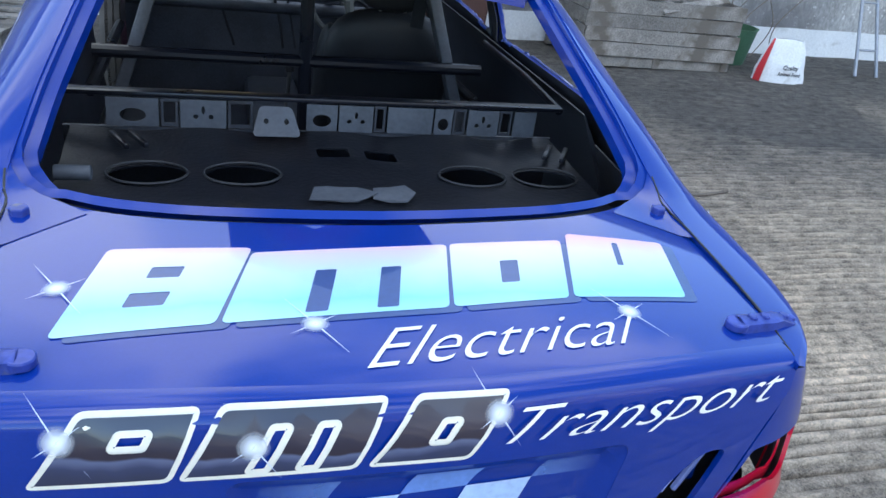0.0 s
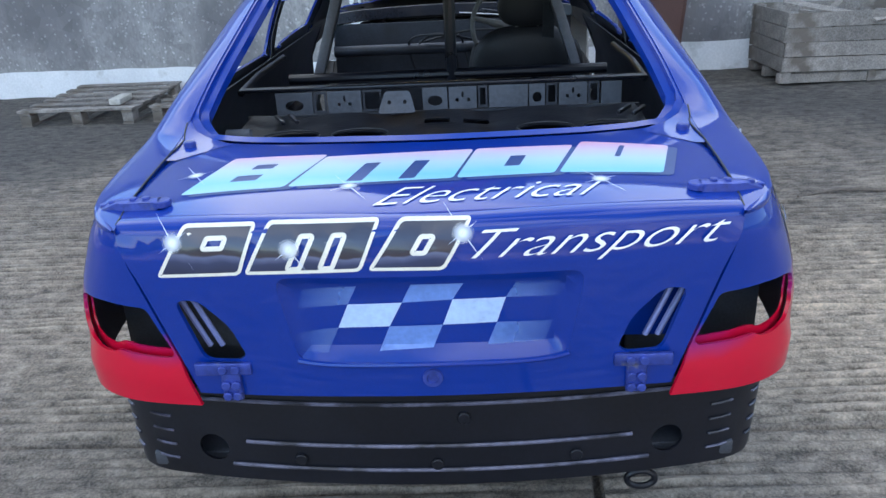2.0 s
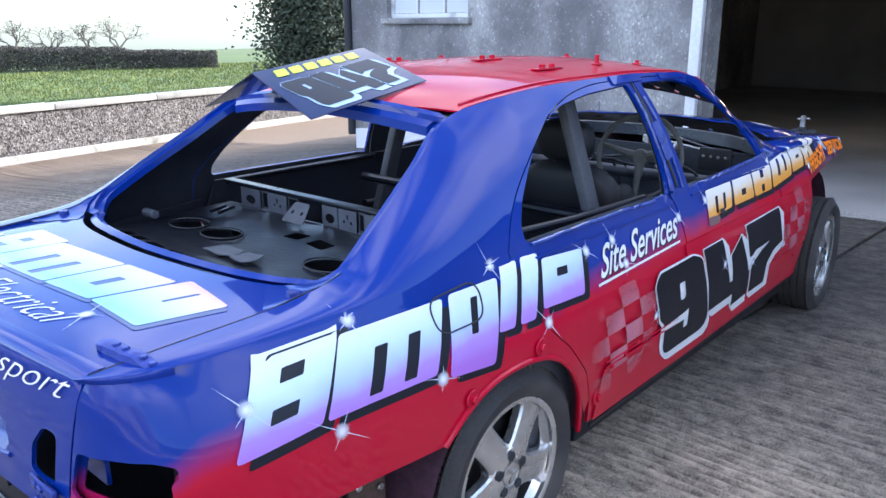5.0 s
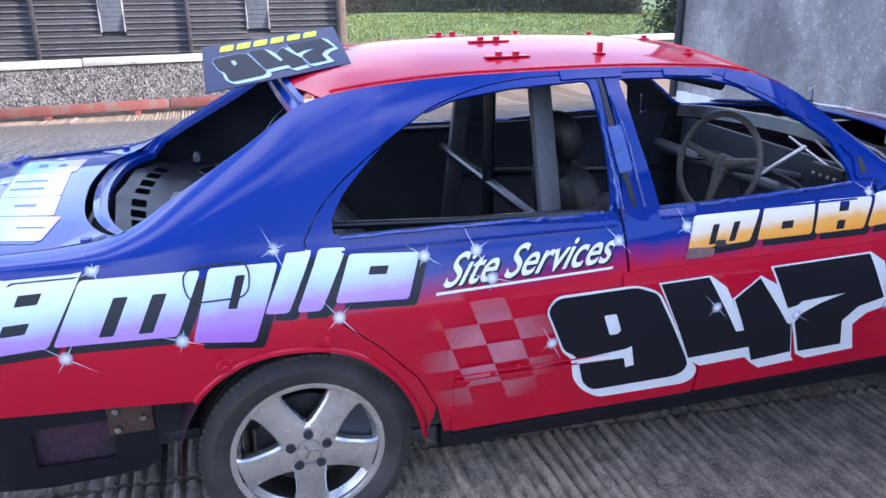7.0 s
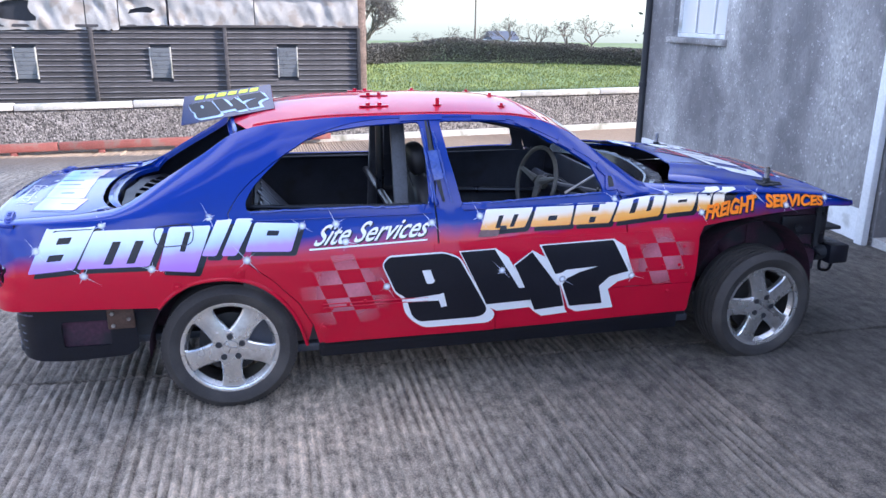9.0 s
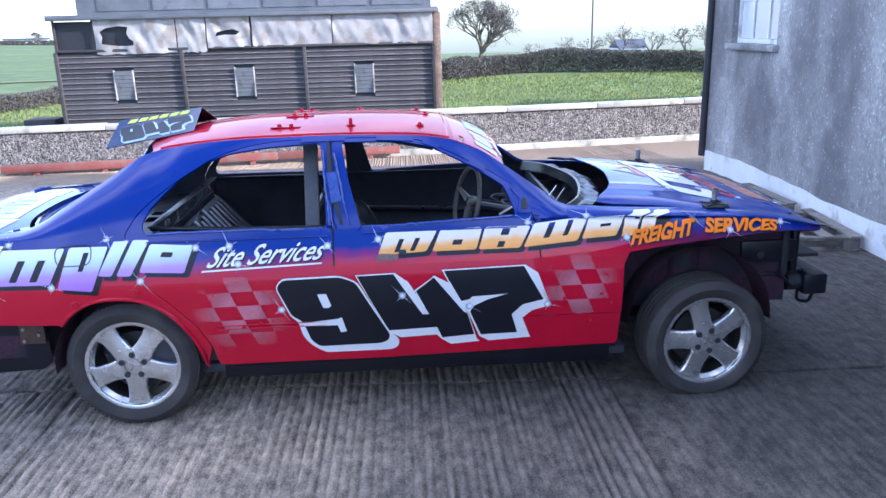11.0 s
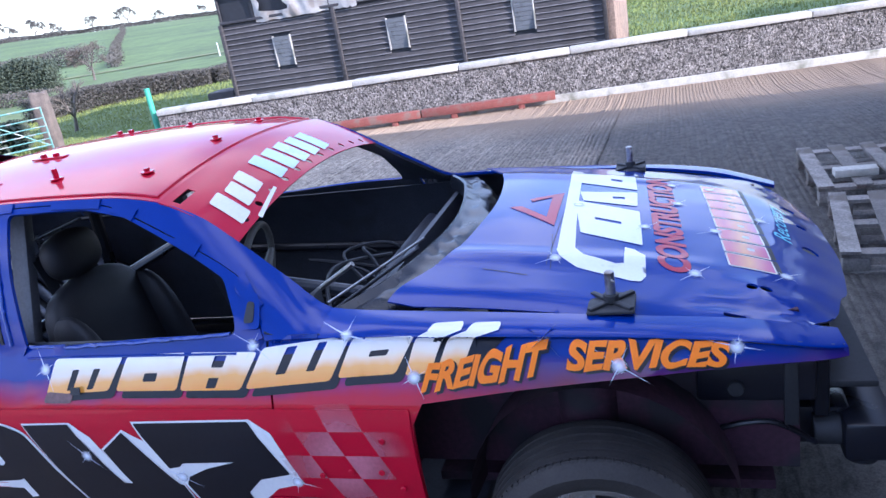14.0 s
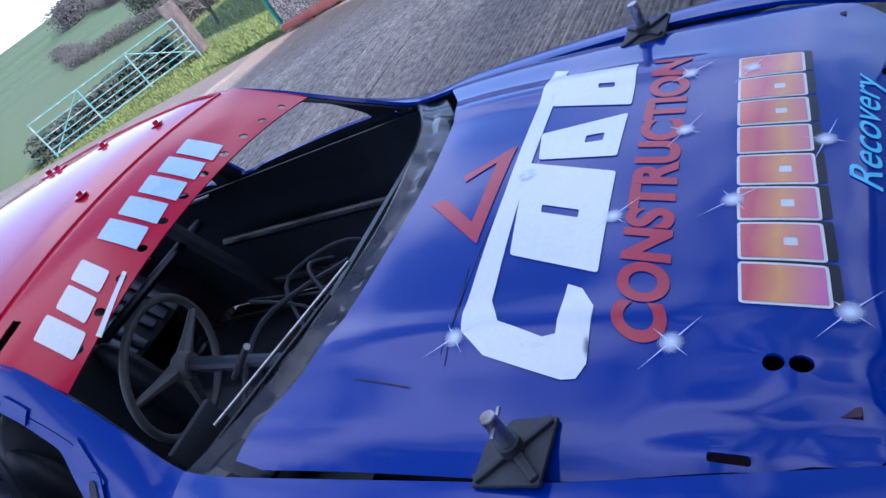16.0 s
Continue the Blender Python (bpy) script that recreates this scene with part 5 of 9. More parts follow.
hood_poly = smoothed(hood_rear, 4) + [(EDGE_X(y) - 0.012, y) for y in np.linspace(2.38, 3.30, 16)] + smoothed([(0.62, 3.37), (0.52, 3.45), (0.38, 3.49), (0.30, 3.52), (0.10, 3.545), (0.0, 3.55), (-0.10, 3.545), (-0.35, 3.53), (-0.45, 3.48), (-0.55, 3.43), (-0.60, 3.38)], 3) + [(-EDGE_X(y) + 0.012, y) for y in np.linspace(3.30, 2.38, 16)]


def bonnet_z(x, y):
    """Bonnet with soft creases and the dents of old knocks."""
    p = hood(x, y)
    ridge = 0.010 * math.exp(-((abs(x) - 0.40 - 0.05 * (2.9 - y)) / 0.045) ** 2) * min(1, max(0, (3.35 - y) / 0.4))
    dent = 0.005 * noise.noise(Vector((x * 3.2, y * 3.2, 7))) + 0.006 * noise.noise(Vector((x * 9, y * 5, 3))) * min(1, max(0, (y - 3.0) / 0.3))
    lip = 0.018 * max(0, (abs(x) - 0.60) / 0.08) ** 2
    # crumpled front corner and a long crease beside the slot
    near = ease((x - 0.36) / 0.12) * ease((y - 3.10) / 0.16)
    crush = near * (0.010 * noise.noise(Vector((x * 11, y * 6, 11))) + 0.004 * noise.noise(Vector((x * 26, y * 17, 5))))
    crease = 0.009 * math.exp(-((x - 0.588 - 0.02 * math.sin(y * 9)) / 0.016) ** 2) * ease((y - 3.03) / 0.12)
    return (x, y, p[2] + ridge + dent * 0.6 - lip + crush - crease)


holes = [[(cx + r * math.cos(a), cy + r * math.sin(a)) for a in np.linspace(0, 2 * math.pi, 12, endpoint=False)]
         for cx, cy, r in ((0.476, 3.258, 0.015), (0.476, 3.293, 0.016), (0.11, 3.455, 0.024), (-0.27, 3.44, 0.024), (-0.10, 3.46, 0.016))]
holes.append(rounded([(0.617, 3.176), (0.631, 3.176), (0.631, 3.230), (0.617, 3.230)], 0.006))
bm = face_out(sheet(hood_poly, holes, 0.024, bonnet_z, 0.04), (0, 0, 1))
part("bonnet", thick(bm, 0.006, 1), [BLUE_PAINT, BLACK], car, "blue dented bonnet")


# ---- wheels ----
def wheel(x, y, z, sg, turn=0.0, toe=0.0):
    w = new("wheel")
    w.parent = car
    w.matrix_basis = pose(x, y, z, 0, 0, (0 if sg > 0 else 180) + toe) @ Matrix.Rotation(radians(turn), 4, "X")
    R, rr = 0.313, 0.222
    bm = bmesh.new()
    prof = [(-0.20, rr + 0.004), (-0.218, rr + 0.03), (-0.222, rr + 0.055), (-0.212, R - 0.018), (-0.190, R - 0.003)]
    for k in range(5):
        a = -0.180 + k * 0.034
        prof += [(a, R), (a + 0.024, R), (a + 0.025, R - 0.008), (a + 0.033, R - 0.008)]
    prof += [(-0.008, R), (-0.002, R - 0.004), (0.014, R - 0.022), (0.024, rr + 0.055), (0.020, rr + 0.03), (0.006, rr + 0.006), (0.0, rr + 0.002)]
    add_lathe(bm, prof, 72)
    for k in range(90):
        a = 2 * math.pi * k / 90
        m = Matrix.Rotation(a, 4, "X") @ Matrix.Translation((-0.012, 0, R - 0.004)) @ Matrix.Rotation(radians(-18), 4, "Y")
        add_box(bm, -0.022, 0.010, -0.0075, 0.0075, -0.004, 0.0045, 0, m)
    part("tyre", bm, RUBBER, w, "worn black tyre")
    bm = bmesh.new()
    add_lathe(bm, [(-0.20, rr + 0.006), (-0.198, rr - 0.012), (-0.06, rr - 0.03), (-0.034, rr - 0.026)], 72)
    part("barrel", bm, BARREL, w, "dark inside of the rim")
    bm = bmesh.new()
    add_lathe(bm, [(-0.034, rr - 0.026), (-0.012, rr - 0.010), (0.002, rr - 0.012), (0.006, rr - 0.004), (0.006, rr + 0.006), (-0.004, rr + 0.010)], 72)
    part("rim", bm, ALLOY, w, "scuffed silver alloy rim")
    for k in range(5):
        m = Matrix.Rotation(2 * math.pi * k / 5, 4, "X")
        bm = bmesh.new()
        outline = [(0.045, 0.046), (0.08, 0.050), (0.095, 0.047), (0.12, 0.046), (0.16, 0.047), (0.185, 0.052), (0.197, 0.060), (0.207, 0.074)]
        pro = [(0.0, 0), (-0.003, 0), (-0.004, 0), (-0.007, 0), (-0.010, 0), (-0.012, 0), (-0.012, 0), (-0.012, 0)]
        rows = []
        for (r, hw), (a, _) in zip(outline, pro):
            rows.append([bm.verts.new(m @ Vector((a + dx, q * hw, r))) for q, dx in ((-1, -0.030), (-1, -0.006), (-0.86, 0.0), (-0.3, 0.004), (0.3, 0.004), (0.86, 0.0), (1, -0.006), (1, -0.030))])
        for p, q in zip(rows, rows[1:]):
            for j in range(7):
                bm.faces.new((p[j], p[j + 1], q[j + 1], q[j]))
        bmesh.ops.recalc_face_normals(bm, faces=bm.faces)
        part("spoke", face_out(bm, (1, 0, 0)), ALLOY, w)
        # black disc on the hub, for the shade inside a bolt hole
        a = 2 * math.pi * (k + 0.5) / 5
        bm = cyl(-0.012, math.sin(a) * 0.056, math.cos(a) * 0.056, 0.0150, 0.0180, 16, "X", 0.001)
        part("bolt_hole_disc", bm, DULL_BLACK, w)
    bm = bmesh.new()
    add_lathe(bm, [(-0.04, 0.090), (-0.012, 0.090), (0.000, 0.080), (0.0, 0.042), (-0.004, 0.040), (-0.004, 0.036), (0.002, 0.034), (0.005, 0.0001)], 40)
    part("hub", bm, ALLOY, w)
    for k in range(3):
        m = Matrix.Rotation(2 * math.pi * k / 3, 4, "X")
        part("cap_bar", box(0.003, 0.007, -0.003, 0.003, 0.0, 0.028, 0.001, m), STEEL, w)
    bm = bmesh.new()
    add_lathe(bm, [(-0.09, 0.0001), (-0.09, 0.150), (-0.075, 0.150), (-0.075, 0.0001)], 40)
    part("brake_disc", bm, BARREL, w, "dull dark brake disc")
    return w



wheel(0.832, 0.0, 0.312, 1, 36)
wheel(-0.832, 0.0, 0.312, -1, 40)
wheel(0.850, 2.833, 0.312, 1, 15, 4)
wheel(-0.850, 2.833, 0.312, -1, 25, 4)


# ---- car: bumper, underside, cabin ----
def bump_y(x, z):
    return x, -1.035 + 0.17 * x * x + 0.035 * (0.40 - z) ** 2 * 10 * (1 if z < 0.40 else 0.2), z


def bump(w, z, off=0.0):
    """The bumper beam, unrolled: across the tail, round the corner and along the side to the wheel."""
    a, sg = abs(w), 1 if w >= 0 else -1
    ax, ay = 0.55, bump_y(0.55, z)[1]
    bx = 0.745 - 0.05 * (0.53 - z)
    if a <= 0.55:
        x, y, nx, ny = a, bump_y(a, z)[1], 0.0, -1.0
    elif a <= 0.83:
        t = (a - 0.55) / 0.28
        x, y = (1 - t) ** 2 * ax + 2 * t * (1 - t) * (bx - 0.01) + t * t * bx, (1 - t) ** 2 * ay + 2 * t * (1 - t) * (ay + 0.03) + t * t * -0.84
        nx, ny = t, t - 1
    else:
        x, y, nx, ny = bx + 0.015 * (a - 0.83), -0.84 + (a - 0.83), 1.0, 0.0
    return (sg * (x + nx * off), y + ny * off, z)


beam = [(1.25, 0.530), (1.25, 0.31), (1.20, 0.275), (0.95, 0.262), (0.72, 0.280), (0.56, 0.292)]
fog = [[(cx + 0.035 * math.cos(a), 0.375 + 0.035 * math.sin(a)) for a in np.linspace(0, 2 * math.pi, 14, endpoint=False)] for cx in (0.50, -0.50)]
pocket = [rounded([(q * 0.92, 0.335), (q * 1.13, 0.335), (q * 1.13, 0.462), (q * 0.92, 0.462)], 0.02) for q in (1, -1)]
bm = face_out(sheet(rounded(beam + [(-w, z) for w, z in beam[::-1]], 0.012), fog + pocket, 0.04, bump, 0.04), (0, -1, 0))
part("rear_bumper", thick(bm, 0.006), BUMPER_BLACK, car, "bare black bumper beam wrapping round to the wheels")
for z, w in ((0.505, 0.80), (0.400, 0.42), (0.336, 0.46)):
    part("bumper_rib", tube([bump(x, z, 0.003) for x in np.linspace(-w, w, 33)], 0.0045, 6), LIGHTENED_BLACK, car)
for x, z in ((0.0, 0.352), (0.30, 0.360), (-0.30, 0.360), (0.06, 0.47)):
    part("bumper_bolt", cyl(x, bump_y(x, z)[1] - 0.008, z, 0.014, 0.012, 10, "Y"), BUMPER_BLACK, car)
for sg in (1, -1):
    bm = face_out(sheet(rounded([(0.90, 0.315), (1.15, 0.315), (1.15, 0.48), (0.90, 0.48)], 0.02), (), 0.06, lambda w, z: bump(sg * w, z, -0.022), 0.06), (sg, 0, 0))
    part("bumper_pocket", thick(bm, 0.004), OVERSPRAY, car, "overspray-dusted pocket in the bumper end")
    part("bumper_bracket", box(min(sg * 0.752, sg * 0.764), max(sg * 0.752, sg * 0.764), -0.545, -0.425, 0.42, 0.52, 0.004), RUSTY, car, "rusted bracket")
    for dy, z in ((-0.52, 0.50), (-0.52, 0.44), (-0.45, 0.47)):
        part("bracket_bolt", cyl(sg * 0.766, dy, z, 0.010, 0.010, 6, "X"), STEEL, car)
    for i in range(4):
        for a, b in ((0.585, 0.635), (0.70, 0.735)):
            z = 0.335 + i * 0.038
            part("bumper_slot", tube([bump(sg * a, z, 0.002), bump(sg * (a + b) / 2, z - 0.001, 0.002), bump(sg * b, z, 0.002)], 0.003, 5), LIGHTENED_BLACK, car)
part("tow_eye", tube([(0.46 + 0.032 * math.cos(a), -0.95, 0.232 + 0.022 * math.sin(a)) for a in np.linspace(0, 2 * math.pi, 20, endpoint=False)], 0.008, 8, True), BUMPER_BLACK, car, "black tow eye")
# underside and boot floor
part("floor_pan", box(-0.74, 0.74, 0.30, 2.45, 0.215, 0.26, 0.01), BLACK, car)
part("boot_floor", box(-0.66, 0.66, -0.96, 0.36, 0.30, 0.34, 0.01), BLACK, car)
part("boot_lining", box(-0.64, 0.64, -0.60, -0.585, 0.345, 0.90), BLACK, car)
for sg in (1, -1):
    part("sill", box(min(sg * 0.70, sg * 0.785), max(sg * 0.70, sg * 0.785), 0.42, 2.36, 0.20, 0.30, 0.012), BUMPER_BLACK, car)
    # rear wheel housing
    bm = bmesh.new()
    arc = [(0.36 * math.cos(a), 0.33 + 0.34 * math.sin(a)) for a in np.linspace(-0.1, math.pi + 0.1, 20)]
    for (y0, z0), (y1, z1) in zip(arc, arc[1:]):
        bm.faces.new([bm.verts.new(c) for c in ((sg * 0.55, y0, z0), (sg * 0.85, y0, z0), (sg * 0.85, y1, z1), (sg * 0.55, y1, z1))])
    vs = [bm.verts.new((sg * 0.55, y, z)) for y, z in arc]
    bm.faces.new(vs)
    part("wheel_housing", bm, OVERSPRAY, car)
    # cabin lining behind the skins
    for rim, win in (([(0.06, 0.30), (1.0, 0.30), (1.0, 0.945), (0.10, 0.945)], None), ([(1.0, 0.30), (2.155, 0.30), (2.12, 0.945), (1.0, 0.945)], None)):
        bm = sheet(rim, (), 0.10, lambda y, z: tuple(a - b for a, b in zip(on_side(0, sg)(y, z), (sg * 0.05, 0, 0))), 0.10)
        part("door_lining", thick(face_out(bm, (-sg, 0, 0)), 0.004), BLACK, car)
    bm = sheet([to_q((y, z)) for y, z in ((-0.55, 0.57), (0.05, 0.70), (0.05, 0.90), (-0.55, 0.86))], (), 0.06, on_unrolled(-0.06, sg), 0.06)
    part("quarter_lining", thick(face_out(bm, (-sg, 0, 0)), 0.004), BLACK, car)
    strip = [to_q(p) for p in ((0.955, 0.30), (1.06, 0.30), (1.06, 0.95), (1.035, 1.0), (1.045, 1.17), (1.035, 1.352), (0.965, 1.352), (0.978, 1.17), (0.978, 0.95), (0.955, 0.90))]
    part("pillar_lining", thick(face_out(sheet(strip, (), 0.06, on_unrolled(-0.024, sg), 0.06), (-sg, 0, 0)), 0.003), BLACK, car)
    # inside of the rear pillar and the roof rail
    strip = [to_q(p) for p in ([(-0.42, 0.955), (0.02, 0.955)] + [(y - 0.012, z + 0.012) for y, z in GUTTER[:11]])] + [to_q((y, "top")) for y in np.linspace(1.0, -0.42, 30)]
    part("pillar_lining", thick(face_out(sheet(strip, (), 0.08, on_unrolled(-0.020, sg), 0.08), (-sg, 0, 0)), 0.003), BLACK, car)
    strip = [to_q(p) for p in GUTTER[10:]] + [to_q((2.12, 0.965))] + [to_q((y, "top")) for y in np.linspace(2.12, 1.0, 24)]
    part("pillar_lining", thick(face_out(sheet(strip, (), 0.08, on_unrolled(-0.020, sg), 0.08), (-sg, 0, 0)), 0.003), BLACK, car)
bm = face_out(sheet([(-0.5, 0.12), (0.5, 0.12), (0.55, 1.58), (-0.55, 1.58)], (), 0.2, lambda x, y: (x, y, roof(x, y)[2] - 0.02), 0.2), (0, 0, -1))
part("roof_lining", bm, BLACK, car)
# parcel shelf with four speaker openings, and the pressed panel behind it
ell = lambda cx, cy, a, b: [(cx + a * math.cos(t), cy + b * math.sin(t)) for t in np.linspace(0, 2 * math.pi, 24, endpoint=False)]
SPK = [(-0.43, -0.20), (-0.23, -0.20), (0.31, -0.20), (0.50, -0.20)]
slot_y = lambda x: -0.405 - 0.055 * (1 - (x / 0.5) ** 2)
slots = [rounded([(x - 0.042, slot_y(x - 0.04) - 0.022), (x + 0.042, slot_y(x + 0.04) - 0.022), (x + 0.042, slot_y(x + 0.04) + 0.026), (x - 0.042, slot_y(x - 0.04) + 0.026)], 0.012) for x in (-0.46, -0.34, -0.22, -0.10, 0.06, 0.18, 0.30, 0.42)]
slots += [rounded([(x - 0.03, -0.09), (x + 0.05, -0.09), (x + 0.05, -0.03), (x - 0.03, -0.03)], 0.012) for x in (-0.02, 0.10)]
bm = face_out(sheet([(-0.60, -0.42), (-0.40, -0.50), (0.0, -0.535), (0.40, -0.50), (0.60, -0.42), (0.62, 0.09), (-0.62, 0.09)], [ell(x, y, 0.082, 0.060) for x, y in SPK] + slots, 0.05,
                    lambda x, y: (x, y, 0.872 + 0.006 * math.cos(x * 20) * (1 if y > -0.1 else 0.3) + max(0, -0.36 - y) * 0.25), 0.05), (0, 0, 1))
part("parcel_shelf", thick(bm, 0.004), SHELF_BLACK, car, "black parcel shelf with round openings")
for x, y in SPK:
    part("speaker_ring", tube([(px, py, 0.878) for px, py in ell(x, y, 0.084, 0.062)], 0.003, 6, True), DULL_BLACK, car)
    part("speaker_well", box(x - 0.09, x + 0.09, y - 0.07, y + 0.07, 0.70, 0.71), BLACK, car)
plates = [(-0.54, -0.42, 1), (-0.415, -0.375, 0), (-0.37, -0.26, 2), (-0.255, -0.195, 0), (-0.06, 0.02, 1), (0.025, 0.115, 2), (0.12, 0.15, 0), (0.155, 0.28, 3), (0.285, 0.335, 1), (0.34, 0.375, 0), (0.38, 0.47, 2), (0.475, 0.51, 0), (0.515, 0.58, 3)]
for a, b, k in plates:
    m = (a + b) / 2
    hl = {0: [[(a + 0.006, 0.885), (b - 0.006, 0.885), (b - 0.006, 0.940), (a + 0.006, 0.940)]], 1: [ell(m, 0.905, min(0.03, (b - a) * 0.3), 0.017)],
          2: [ell(m - 0.018, 0.905, 0.006, 0.006), ell(m + 0.018, 0.905, 0.006, 0.006), ell(m, 0.922, 0.004, 0.010)], 3: []}[k]
    bm = face_out(sheet([(a, 0.876), (b, 0.876), (b, 0.948), (a, 0.948)], hl, 0.04, lambda x, z: (x, 0.092 + (0.006 if k == 0 else 0), z), 0.04), (0, -1, 0))
    part("pressed_panel", thick(bm, 0.003), CABIN_GREY if k else BLACK, car, "grey steel pressing with holes")
bm = face_out(sheet(rounded([(-0.20, 0.885), (-0.08, 0.885), (-0.10, 0.945), (-0.18, 0.945)], 0.012), [ell(-0.165, 0.915, 0.006, 0.006), ell(-0.115, 0.915, 0.006, 0.006)], 0.03, lambda x, z: (x, 0.02 + (z - 0.885) * 0.9, z), 0.03), (0, -1, 0))
part("bracket_plate", thick(bm, 0.003), CABIN_GREY, car)
part("bulkhead_rail", box(-0.66, 0.66, 0.095, 0.135, 0.950, 0.962, 0.003), GLOSS_BLACK, car, "black folded rail")
part("bulkhead", box(-0.64, 0.64, 0.10, 0.11, 0.35, 0.872), BLACK, car)
# ribbed pan sloping down in front of the bulkhead
PAN = material("shiny_pressed_pan", (0.085, 0.095, 0.125), 0.32, metal=0.25, var=0.3, scale=9, bump=0.15)
pan = part("rear_pan", box(-0.62, 0.62, 0.0, 0.008, -0.42, 0.0, 0.002, Matrix.Translation((0, 0.130, 0.845)) @ Matrix.Rotation(radians(42), 4, "X")), DULL_BLACK, car, "black sloping pan behind the seats")
for i in range(15):
    x, drop = -0.56 + i * 0.08, 0.01 + 0.05 * (i * 7 % 5) / 5
    part("pan_rib", box(x - 0.026, x + 0.026, 0.009, 0.024, -0.40, -drop, 0.006, Matrix.Translation((0, 0.130, 0.845)) @ Matrix.Rotation(radians(42), 4, "X") @ Matrix.Rotation(radians(2.0 * (i % 3 - 1)), 4, "Y")), PAN, pan, "shiny grey pressed rib")
for x, y, z, s in ((-0.02, -0.33, 0.885, 0.9), (0.09, -0.33, 0.885, 0.6)):
    pts = [(x - 0.09 * s, y - 0.02), (x + 0.02, y - 0.03), (x + 0.08 * s, y + 0.01), (x + 0.03, y + 0.05), (x - 0.07 * s, y + 0.045)]
    bm = face_out(sheet(pts, (), 0.03, lambda u, v: (u, v, z + 0.008 * noise.noise(Vector((u * 30, v * 30, x)))), 0.03), (0, 0, 1))
    part("torn_trim", thick(bm, 0.002), CABIN_GREY, car, "crumpled grey scrap of trim")
part("shelf_motor", cyl(-0.60, -0.27, 0.905, 0.016, 0.07, 12, "X"), CABIN_GREY, car)
for x, y, a in ((-0.50, -0.04, 25), (-0.46, -0.03, 25), (0.56, -0.06, -30), (0.60, -0.08, -30)):
    part("shelf_rib", box(-0.006, 0.006, -0.05, 0.05, 0, 0.012, 0.002, Matrix.Translation((x, y, 0.885)) @ Matrix.Rotation(radians(a), 4, "Z")), GLOSS_BLACK, car)

# safety cage
cage = lambda pts, r=0.021: part("cage_bar", tube(pts, r, 10), GLOSS_BLACK, car)
for sg in (1, -1):
    part("hoop_leg", box(-0.02, 0.02, -0.036, 0.036, 0, 1.00, 0.006, Matrix.Translation((sg * 0.70, 0.878, 0.385)) @ Matrix.Rotation(radians(-18.5 * sg), 4, "Y")), HOOP_GREY, car, "flat grey main-hoop leg")
    part("waist_rail", tube([(sg * 0.655, 0.11, 0.950), (sg * 0.695, 0.50, 0.942), (sg * 0.705, 0.96, 0.935)], 0.012, 10), GLOSS_BLACK, car, "shiny black waist rail")
    cage(smoothed([(sg * 0.50, 0.86, 1.348), (sg * 0.53, 1.20, 1.345), (sg * 0.52, 1.50, 1.285)], 4))
    cage([(sg * 0.68, 0.86, 0.72), (sg * 0.70, 2.08, 0.66)])
    cage([(sg * 0.69, 0.86, 0.45), (sg * 0.70, 2.08, 0.42)])
part("hoop_top", box(-0.40, 0.40, 0.842, 0.898, 1.325, 1.375, 0.006), DULL_BLACK, car)
cage([(-0.66, 0.84, 0.86), (0.66, 0.84, 0.86)])
cage([(-0.54, 1.55, 1.31), (0.54, 1.55, 1.31)])
cage([(0.02, 0.84, 0.30), (0.02, 0.84, 1.34)], 0.024)


def padded(name, cx, cy, cz, sx, sy, sz, tilt, n=2.6, lab=""):
    """A soft cushion form."""
    bm = bmesh.new()
    bmesh.ops.create_cube(bm, size=2)
    bmesh.ops.subdivide_edges(bm, edges=bm.edges[:], cuts=7, use_grid_fill=True)
    for v in bm.verts:
        c = v.co
        k = (abs(c.x) ** n + abs(c.y) ** n + abs(c.z) ** n) ** (1 / n)
        c /= k
        c.z += 0.05 * math.cos(c.x * 5) * (1 - abs(c.y)) * 0.3
        v.co = Vector((c.x * sx, c.y * sy, c.z * sz))
    bmesh.ops.transform(bm, matrix=Matrix.Translation((cx, cy, cz)) @ Matrix.Rotation(radians(tilt), 4, "X"), verts=bm.verts)
    return part(name, bm, LEATHER, car, lab)


padded("seat_back", 0.345, 1.06, 0.745, 0.245, 0.075, 0.285, 14, 3.2, "black leather driver's seat back")
padded("seat_cushion", 0.345, 1.36, 0.50, 0.25, 0.26, 0.085, 8, 3.2, "black leather seat cushion")
padded("seat_bolster", 0.555, 1.12, 0.70, 0.05, 0.10, 0.25, 14, 2.4)
padded("seat_bolster", 0.135, 1.12, 0.70, 0.05, 0.10, 0.25, 14, 2.4)
padded("headrest", 0.345, 0.985, 1.105, 0.125, 0.055, 0.085, 10, 2.6, "black padded headrest")
for x in (0.30, 0.39):
    part("headrest_post", tube([(x, 0.99, 0.99), (x, 0.985, 1.06)], 0.007, 8), STEEL, car)
part("harness_strap", box(-0.024, 0.024, -0.002, 0.002, -0.2, 0.2, 0, Matrix.Translation((0.43, 0.965, 0.93)) @ Matrix.Rotation(radians(16), 4, "X")), DULL_BLACK, car)
part("tunnel", box(-0.13, 0.13, 0.40, 2.2, 0.262, 0.42, 0.04), BLACK, car)
part("gear_lever", tube([(0.03, 1.62, 0.42), (0.04, 1.58, 0.62)], 0.008, 8), STEEL, car)
part("gear_knob", cyl(0.04, 1.578, 0.615, 0.020, 0.045, 12), DULL_BLACK, car)
# steering wheel and column
SW = Matrix.Translation((0.305, 1.682, 0.944)) @ Vector((0.20, -0.95, 0.22)).to_track_quat("Z", "Y").to_matrix().to_4x4()
ring = [SW @ Vector((0.192 * math.cos(a), 0.192 * math.sin(a), 0)) for a in np.linspace(0, 2 * math.pi, 40, endpoint=False)]
